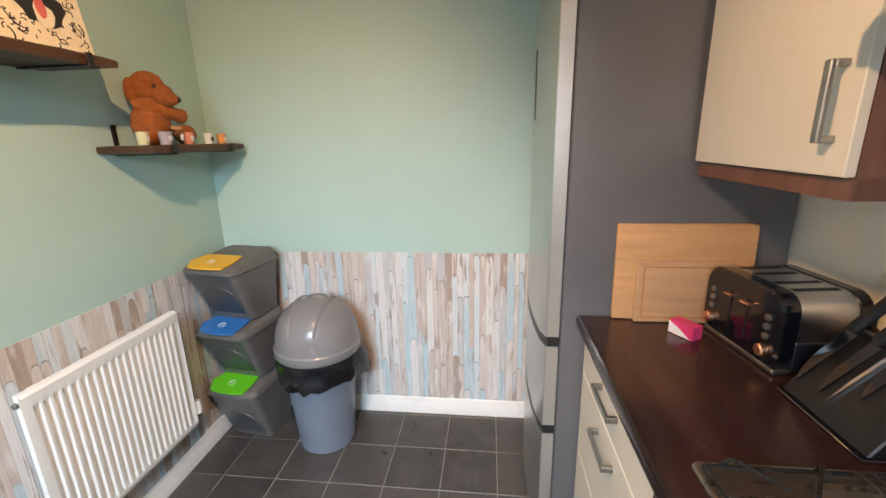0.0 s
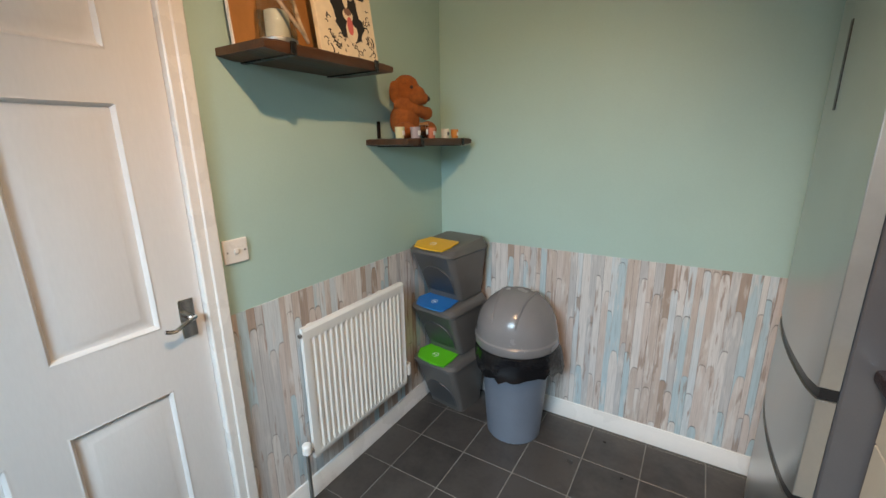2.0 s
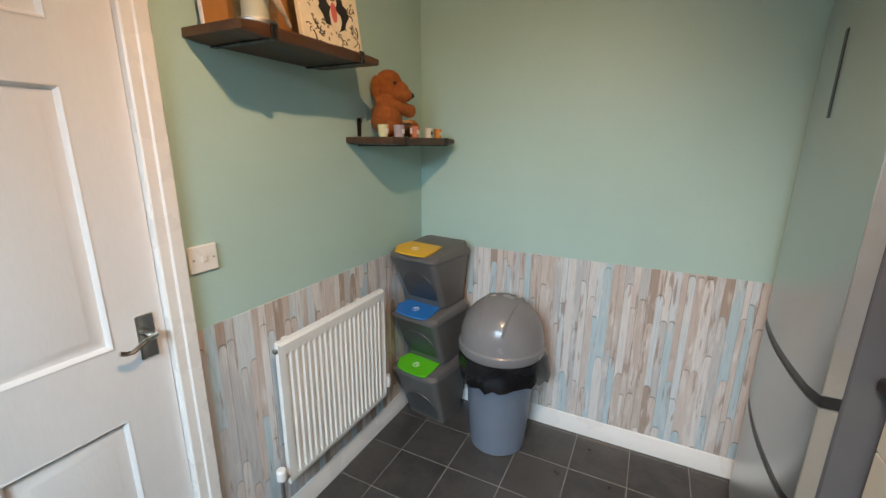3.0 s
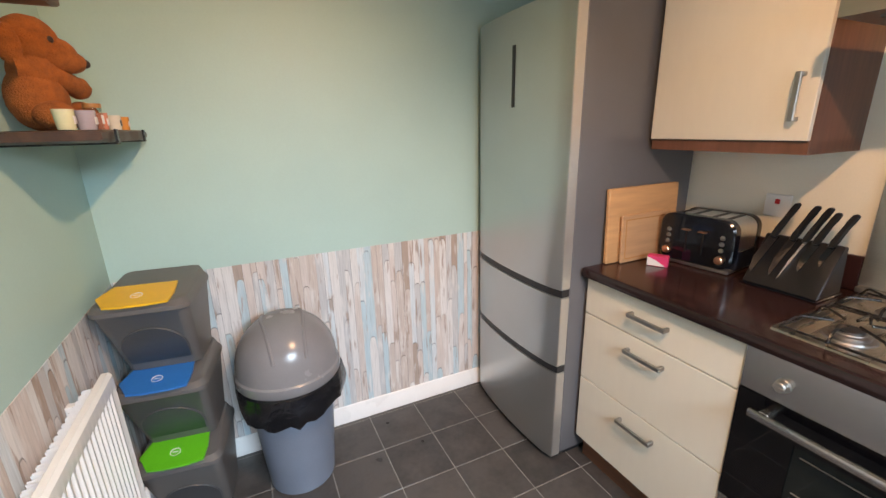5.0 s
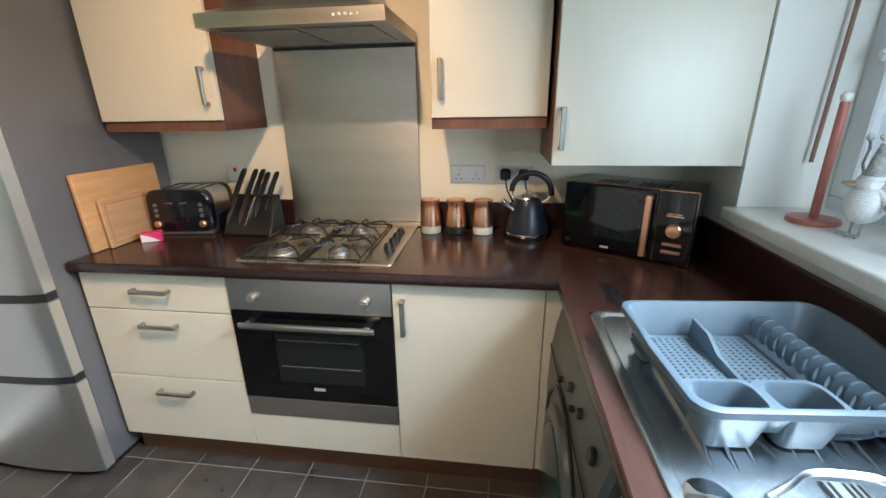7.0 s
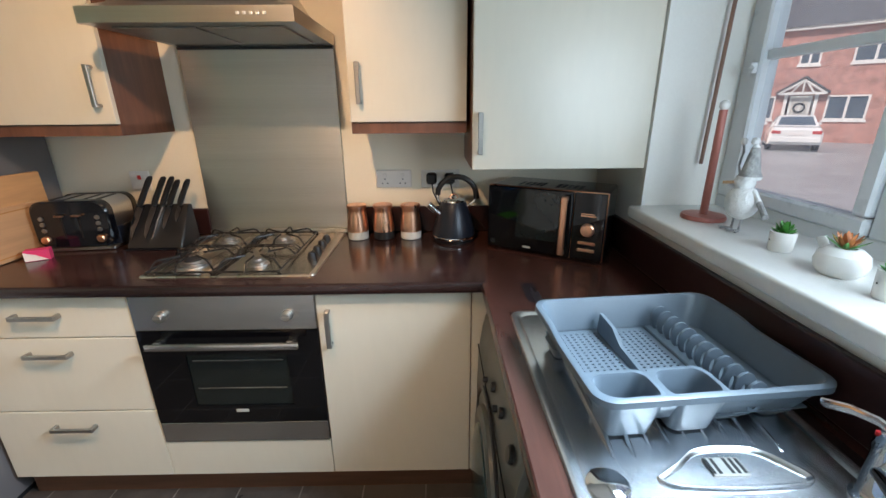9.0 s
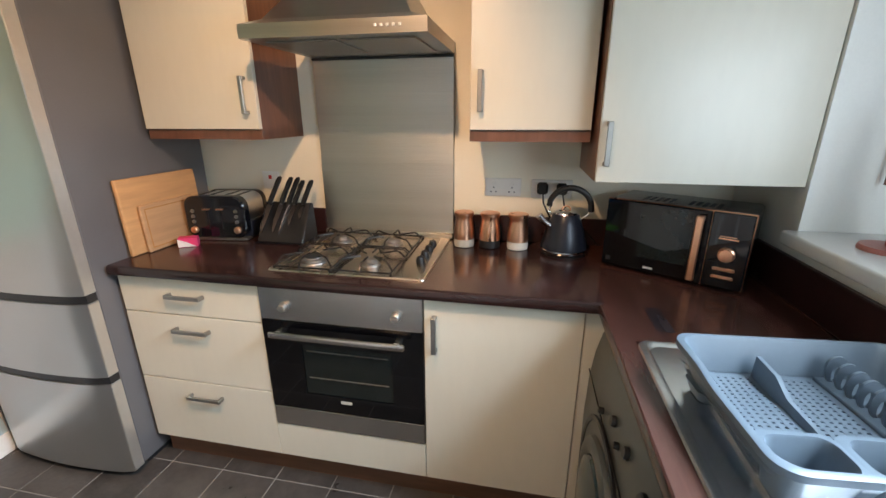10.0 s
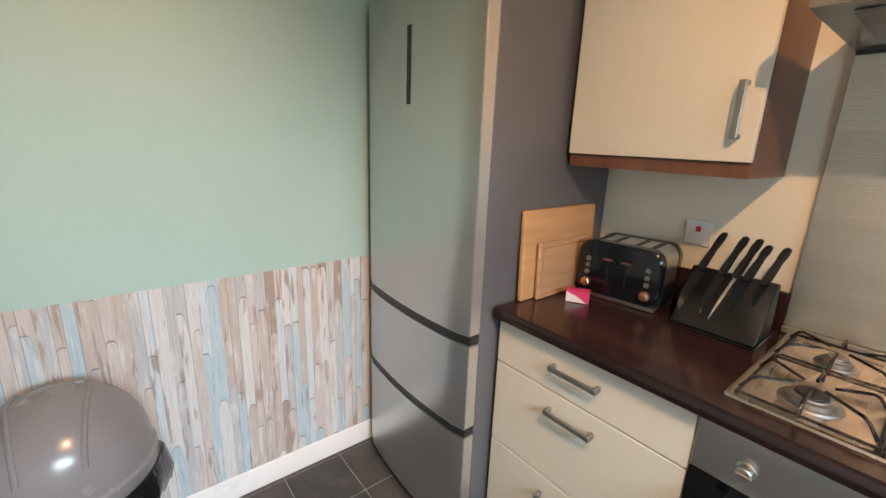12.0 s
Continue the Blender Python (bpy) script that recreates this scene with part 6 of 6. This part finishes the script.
candle(1.368, -1.262, 0.021, 0.046, M_WAXG, "pale yellow-green candle jar with a label")
candle(1.455, -1.244, 0.023, 0.047, M_WAXL, "lilac-grey candle jar with a label")
candle(1.515, -1.240, 0.020, 0.056, M_JARGLASS, "clear candle jar with a wooden lid", True)
candle(1.580, -1.246, 0.022, 0.046, M_WAXP, "coral candle jar with a label")
candle(1.690, -1.236, 0.020, 0.043, M_WAXW, "white candle jar with dark print")
candle(1.770, -1.230, 0.019, 0.041, M_WAXO, "small orange candle jar beside the wall")


# ---------- bins ----------
def stack_bin(z, h, flapmat, colour):
    """Recycling bin, tapered, with a bulging lip, a coloured flap and a rounded front recess."""
    x0, x1, y0, y1 = -0.139, 0.139, -0.160, 0.172
    b = thing("recycling_bin", pose(-1.243, 1.722, z, 0, 0, -8.0), "grey stacking recycling bin with a " + colour + " flap", "bin", "stacked recycling bins")
    z = 0.0
    bm = loft(bmesh.new(), [rrect(x0 + 0.024, x1 - 0.024, y0 + 0.118, y1 - 0.02, z + 0.0005, 0.03), rrect(x0 + 0.004, x1 - 0.004, y0 + 0.012, y1 - 0.004, z + h - 0.05, 0.035), rrect(x0 - 0.004, x1 + 0.004, y0 + 0.000, y1, z + h - 0.042, 0.038), rrect(x0 - 0.004, x1 + 0.004, y0 + 0.000, y1, z + h - 0.028, 0.038), rrect(x0 + 0.006, x1 - 0.006, y0 + 0.016, y1 - 0.008, z + h - 0.012, 0.036)], cap1=False)
    zf, zb = z + h - 0.012, z + h + 0.012
    top0 = rrect(x0 + 0.006, x1 - 0.006, y0 + 0.016, y1 - 0.008, zf, 0.036)
    top1 = [(x, y, zf + (zb - zf) * min(1, max(0, (y - y0 - 0.02) / 0.16))) for x, y, _ in rrect(x0 + 0.016, x1 - 0.016, y0 + 0.030, y1 - 0.016, zf, 0.03)]
    loft(bm, [top0, top1], cap0=False)
    part("body", bm, M_BIN, b, "", True)
    bm = bmesh.new()
    yf0, yf1 = y0 - 0.006, y0 + 0.135
    pts = [(x0 + 0.040, yf1), (x0 + 0.012, y0 + 0.06), (x0 + 0.05, yf0 + 0.004), (x0 + 0.10, yf0 - 0.006), (x1 - 0.10, yf0 - 0.006), (x1 - 0.05, yf0 + 0.004), (x1 - 0.045, y0 + 0.06), (x1 - 0.052, yf1)]
    zz_ = lambda y: z + h - 0.008 + 0.019 * min(1, max(0, (y - y0) / 0.135))
    loft(bm, [[(x, y, zz_(y) - 0.004) for x, y in pts], [(x, y, zz_(y) + 0.003) for x, y in pts]])
    fl = part("flap", bm, flapmat, b, colour + " plastic flap", True)
    xc, yc = -0.012, y0 + 0.055
    bm = tube(bmesh.new(), [(xc + 0.016 * math.cos(a * math.pi / 8), yc + 0.016 * math.sin(a * math.pi / 8), zz_(yc + 0.016 * math.sin(a * math.pi / 8)) + 0.0033) for a in range(17)], 0.0022, 5, 0.5)
    tube(bm, [(xc - 0.009, yc, zz_(yc) + 0.0033), (xc + 0.009, yc, zz_(yc) + 0.0033)], 0.0022, 5, 0.5)
    part("round_mark", bm, M_PALECARD, fl, "small pale round mark", True)
    bm = bmesh.new()
    arch = [(x0 + 0.045, z + 0.035)] + [((x0 + x1) / 2 + 0.100 * math.cos(radians(a)), z + 0.095 + 0.095 * math.sin(radians(a))) for a in range(180, -1, -15)] + [(x1 - 0.045, z + 0.035)]
    yfun = lambda zz2: y0 + 0.118 - (zz2 - z) / (h - 0.05) * 0.106
    loft(bm, [[(x, yfun(q) - 0.0005, q) for x, q in arch], [((x0 + x1) / 2 + (x - (x0 + x1) / 2) * 0.96, yfun(q) - 0.005, z + 0.11 + (q - z - 0.11) * 0.96) for x, q in arch]], cap0=False)
    part("front_recess", bm, M_BINDARK, b, "rounded front panel", True)
    return b


stack_bin(0.0, 0.338, M_GREEN, "green")
stack_bin(0.3515, 0.293, M_BLUE, "blue")
stack_bin(0.658, 0.295, M_YELLOW, "yellow")

cx, cy = -0.846, 1.700
bn = thing("waste_bin", pose(cx, cy, 0), "blue-grey round bin with grey dome lid and black liner", "bin")
part("body", lathe(bmesh.new(), [(0.128, 0.0005), (0.134, 0.006), (0.150, 0.20), (0.168, 0.47), (0.174, 0.490)], cx, cy, 40), M_BINBLUE, bn)
bm = bmesh.new()
rnd = random.Random(5)
N = 40
ph = [rnd.uniform(-1, 1) for _ in range(N)]
loops = []
for k, (z, r, w) in enumerate(((0.512, 0.182, 0.0), (0.500, 0.200, 0.004), (0.468, 0.205, 0.011), (0.430, 0.203, 0.014), (0.392, 0.192, 0.016))):
    lp = []
    for i in range(N):
        a = 2 * math.pi * i / N
        s = 0.5 * (ph[i] + ph[(i + 1) % N])
        tail = 0.03 * math.exp(-((a - 0.15) / 0.25) ** 2) if a < 3 else 0.0
        rr = r + w * s + tail * (0.6 if k in (1, 2) else 0.9 if k > 2 else 0)
        lp.append((cx + rr * math.cos(a), cy + rr * math.sin(a), z - (0.03 * abs(ph[(i * 3) % N]) + 0.02 * math.sin(a * 2)) * (k / 4)))
    loops.append(lp)
loft(bm, loops, False, False)
part("liner", bm, M_BAG, bn, "black plastic liner folded over the rim")
DOME = [(0.181, 0.503), (0.198, 0.506), (0.204, 0.516), (0.203, 0.546), (0.197, 0.553), (0.195, 0.573), (0.191, 0.605), (0.182, 0.640), (0.165, 0.676), (0.139, 0.709), (0.107, 0.736), (0.070, 0.756), (0.034, 0.766), (0.0, 0.769)]
ld = part("dome_lid", lathe(bmesh.new(), DOME, cx, cy, 44), M_BINLID, bn, "glossy grey domed lid")
bm = bmesh.new()
for s in (-1, 1):
    pts = []
    for i in range(15):
        yy = 0.172 * math.cos(math.pi * i / 14)
        d = 0.078 - 0.02 * abs(yy) / 0.172
        r = math.hypot(yy, d)
        zz_ = next(za + (zb - za) * (ra - r) / (ra - rb) for (ra, za), (rb, zb) in zip(DOME[5:], DOME[6:]) if rb <= r <= ra)
        pts.append((cx + s * d, cy + yy, zz_))
    tube(bm, pts, 0.007, 8)
part("flap_ridge", bm, M_BINLID, ld, "raised ridge of the swing flap")

# ---------- outside ----------
def gz(x, y):
    d = math.hypot(x, y)
    return -0.25 - 0.005 * min(d, 24.0) if y < -1.3 else -0.25


bm = bmesh.new()
gx = [-400, -120, -40, -15, -6, 0, 4, 8, 12, 16, 20, 26, 40, 120, 400]
gy = [-400, -120, -45, -28, -22, -18, -14, -10, -6, -3.5, -1.45, 3.0, 20, 120, 400]
vs = [[bm.verts.new((x, y, gz(x, y) if y < -1.3 else -0.25)) for x in gx] for y in gy]
for j in range(len(gy) - 1):
    for i in range(len(gx) - 1):
        bm.faces.new((vs[j][i], vs[j][i + 1], vs[j + 1][i + 1], vs[j + 1][i]))
solid("ground", bm, M_ASPHALT, "wet grey asphalt street outside the window", "ground")

HM = pose(19.8, -17.7, -0.10, 0, 0, 50.0)     # house: its front faces local +y


def house():
    h = thing("brick_house", HM, "red brick house with white windows and a porch", "house")
    W, D, HH = 11.0, 7.0, 5.35
    ops = [(-0.55, 0.55, 0.0, 2.1), (-2.65, -1.05, 0.85, 2.05), (1.05, 1.95, 0.85, 2.05), (-0.4, 0.45, 3.55, 4.6), (-3.2, -1.6, 3.55, 4.6), (2.2, 3.4, 3.55, 4.6)]
    bm = bmesh.new()
    xs = sorted({-W / 2, W / 2, *[o[0] for o in ops], *[o[1] for o in ops]})
    zs_ = sorted({-0.8, HH, *[o[2] for o in ops], *[o[3] for o in ops]})
    for a, b in zip(xs, xs[1:]):
        for c, d in zip(zs_, zs_[1:]):
            mx, mz = (a + b) / 2, (c + d) / 2
            if not any(o[0] < mx < o[1] and o[2] < mz < o[3] for o in ops):
                box(bm, a, b, 2.9, 3.15, c, d)
    box(bm, -W / 2, -W / 2 + 0.25, 3.15, 3.15 + D, -0.8, HH)
    box(bm, W / 2 - 0.25, W / 2, 3.15, 3.15 + D, -0.8, HH)
    box(bm, -W / 2, W / 2, 3.15 + D, 3.4 + D, -0.8, HH)
    bm.transform(Matrix.Scale(-1, 4, (0, 1, 0)))
    part("wall", bm, M_BRICK, h, "red brick wall", True)
    bm = loft(bmesh.new(), [[(-W / 2 - 0.3, -2.6, HH), (-W / 2 - 0.3, -6.4, HH + 2.6), (-W / 2 - 0.3, -10.9, HH), (-W / 2 - 0.3, -10.8, HH - 0.1), (-W / 2 - 0.3, -2.6, HH - 0.1)], [(W / 2 + 0.3, -2.6, HH), (W / 2 + 0.3, -6.4, HH + 2.6), (W / 2 + 0.3, -10.9, HH), (W / 2 + 0.3, -10.8, HH - 0.1), (W / 2 + 0.3, -2.6, HH - 0.1)]])
    part("roof", bm, M_ROOF, h, "grey slate pitched roof", True)
    part("gutter", B(-W / 2 - 0.3, W / 2 + 0.3, -2.75, -2.6, HH - 0.18, HH + 0.02, 0.03), M_GLOSSWHITE, h, "white fascia and gutter", True)
    part("downpipe", tube(bmesh.new(), [(-3.6, -2.82, HH), (-3.6, -2.82, 0.0)], 0.05, 8), M_GLOSSWHITE, h, "white downpipe", True)
    for x0, x1, z0, z1 in ops[1:]:
        bm = bmesh.new()
        f = 0.08
        for a, b, c, d in ((x0, x1, z0, z0 + f), (x0, x1, z1 - f, z1), (x0, x0 + f, z0 + f, z1 - f), (x1 - f, x1, z0 + f, z1 - f), ((x0 + x1) / 2 - 0.05, (x0 + x1) / 2 + 0.05, z0 + f, z1 - f)):
            box(bm, a, b, -2.96, -2.86, c, d)
        box(bm, x0 - 0.06, x1 + 0.06, -2.98, -2.82, z0 - 0.1, z0 - 0.002)
        w = part("window", bm, M_GLOSSWHITE, h, "white framed window", True)
        part("pane", B(x0 + f, x1 - f, -2.95, -2.93, z0 + f, z1 - f), M_CARGLASS, w, "", True)
    d = part("front_door", B(-0.45, 0.45, -3.0, -2.93, 0.0, 2.05), M_CERAMIC, h, "pale panelled front door with a wreath", True)
    bm = bmesh.new()
    for x0, x1, z0, z1 in ((-0.35, -0.05, 1.15, 1.9), (0.05, 0.35, 1.15, 1.9), (-0.35, -0.05, 0.2, 1.0), (0.05, 0.35, 0.2, 1.0)):
        box(bm, x0, x1, -2.93, -2.90, z0, z1, 0.01)
    part("door_panel", bm, M_LABEL, d, "", True)
    part("wreath", tube(bmesh.new(), [(0.22 * math.cos(a * math.pi / 8), -2.88, 1.45 + 0.22 * math.sin(a * math.pi / 8)) for a in range(17)], 0.05, 8), M_DARKTRIM, d, "dark round wreath", True)
    bm = bmesh.new()
    for s in (-1, 1):
        box(bm, s * 0.62 - 0.07, s * 0.62 + 0.07, -2.91, -2.80, 0.0, 2.2)
        tube(bm, [(s * 1.0, -2.62, 2.15), (0, -2.62, 2.80)], 0.07, 6)
        tube(bm, [(s * 0.45, -2.62, 2.20), (s * 0.12, -2.62, 2.68)], 0.04, 6)
    box(bm, -0.95, 0.95, -2.70, -2.56, 2.10, 2.22)
    tube(bm, [(0, -2.62, 2.2), (0, -2.62, 2.75)], 0.04, 6)
    part("porch_frame", bm, M_GLOSSWHITE, h, "white timber porch gable", True)
    bm = loft(bmesh.new(), [[(-1.1, y, 2.16), (0, y, 2.92), (1.1, y, 2.16), (1.1, y, 2.24), (0, y, 3.02), (-1.1, y, 2.24)] for y in (-2.92, -2.50)])
    part("porch_roof", bm, M_ROOF, h, "", True)


house()


def car():
    c = thing("parked_car", pose(16.6, -15.2, -0.365, 0, 0, 235.0), "white saloon car parked with its back to the window", "car")
    w = 0.89
    def section(y, zlo, zsh, ztop, wl, wt):
        return [(-wl, y, zlo), (-wl, y, zsh), (-wt, y, ztop), (wt, y, ztop), (wl, y, zsh), (wl, y, zlo)]
    bm = loft(bmesh.new(), [section(-0.02, 0.42, 0.62, 0.86, 0.80, 0.72), section(0.06, 0.28, 0.70, 0.96, 0.88, 0.76), section(0.55, 0.24, 0.78, 1.00, 0.90, 0.78), section(0.85, 0.22, 0.80, 1.02, 0.90, 0.78), section(3.0, 0.22, 0.80, 1.00, 0.90, 0.78), section(4.2, 0.24, 0.66, 0.80, 0.86, 0.70), section(4.4, 0.34, 0.55, 0.66, 0.76, 0.6)])
    part("body", bm, M_CAR, c, "white painted body", True)
    bm = loft(bmesh.new(), [[(-0.74, 0.62, 1.005), (0.74, 0.62, 1.005), (0.74, 3.05, 1.005), (-0.74, 3.05, 1.005)], [(-0.60, 1.22, 1.40), (0.60, 1.22, 1.40), (0.60, 2.45, 1.40), (-0.60, 2.45, 1.40)], [(-0.5, 1.35, 1.43), (0.5, 1.35, 1.43), (0.5, 2.3, 1.43), (-0.5, 2.3, 1.43)]])
    part("cabin", bm, M_CAR, c, "white roof and pillars", True)
    bm = loft(bmesh.new(), [[(-0.63, 0.655, 1.04), (0.63, 0.655, 1.04), (0.63, 0.70, 1.04), (-0.63, 0.70, 1.04)], [(-0.53, 1.14, 1.37), (0.53, 1.14, 1.37), (0.53, 1.19, 1.37), (-0.53, 1.19, 1.37)]])
    part("rear_window", bm, M_CARGLASS, c, "dark rear window", True)
    for s in (-1, 1):
        part("tail_light", B(s * 0.66 - 0.16, s * 0.66 + 0.16, -0.035, 0.05, 0.70, 0.84, 0.02), M_TAIL, c, "red tail light", True)
        for y in (0.85, 3.5):
            bm = lathe(bmesh.new(), [(0.31, -0.1), (0.32, 0.0), (0.31, 0.1)], n=20)
            bm.transform(pose(s * 0.80, y, 0.31, 0, 90, 0))
            wh = part("wheel", bm, M_TYRE, c, "black tyre", True)
        part("door_mirror", B(s * 0.98 - 0.09, s * 0.98 + 0.09, 2.75, 2.9, 0.98, 1.10, 0.03), M_CAR, c, "", True)
    part("bumper", B(-0.84, 0.84, -0.07, 0.1, 0.36, 0.58, 0.03), M_CAR, c, "", True)
    part("number_plate", B(-0.26, 0.26, -0.045, 0.02, 0.66, 0.77, 0.004), M_PALECARD, c, "pale number plate", True)


car()

# ---------- floor tiles ----------
PX, PY, OX, OY = 0.2485, 0.2475, -0.237, 1.657
tile_mesh = finish("tile", B(-PX / 2 + 0.0021, PX / 2 - 0.0021, -PY / 2 + 0.0021, PY / 2 - 0.0021, -0.006, 0.0, 0.001, 1), M_TILE)
i0, i1 = math.floor((XW - OX) / PX), math.floor((XE - OX) / PX)
j0, j1 = math.floor((YS - OY) / PY), math.floor((YN - OY) / PY)
cut = {}
for i in range(i0, i1 + 1):
    for j in range(j0, j1 + 1):
        x0, x1 = max(OX + i * PX, XW - 0.03), min(OX + (i + 1) * PX, XE + 0.03)
        y0, y1 = max(OY + j * PY, YS - 0.03), min(OY + (j + 1) * PY, YN + 0.03)
        if x1 - x0 < 0.01 or y1 - y0 < 0.01:
            continue
        whole = x1 - x0 > PX - 0.001 and y1 - y0 > PY - 0.001
        key = (round(x1 - x0, 3), round(y1 - y0, 3))
        if whole:
            me = tile_mesh
        else:
            if key not in cut:
                cut[key] = finish("cut_tile", B(-(x1 - x0) / 2 + 0.0016, (x1 - x0) / 2 - 0.0016, -(y1 - y0) / 2 + 0.0016, (y1 - y0) / 2 - 0.0016, -0.006, 0.0, 0.001, 1), M_TILE)
            me = cut[key]
        t = new("tile", me)
        t.parent = floor
        t.location = ((x0 + x1) / 2, (y0 + y1) / 2, 0)
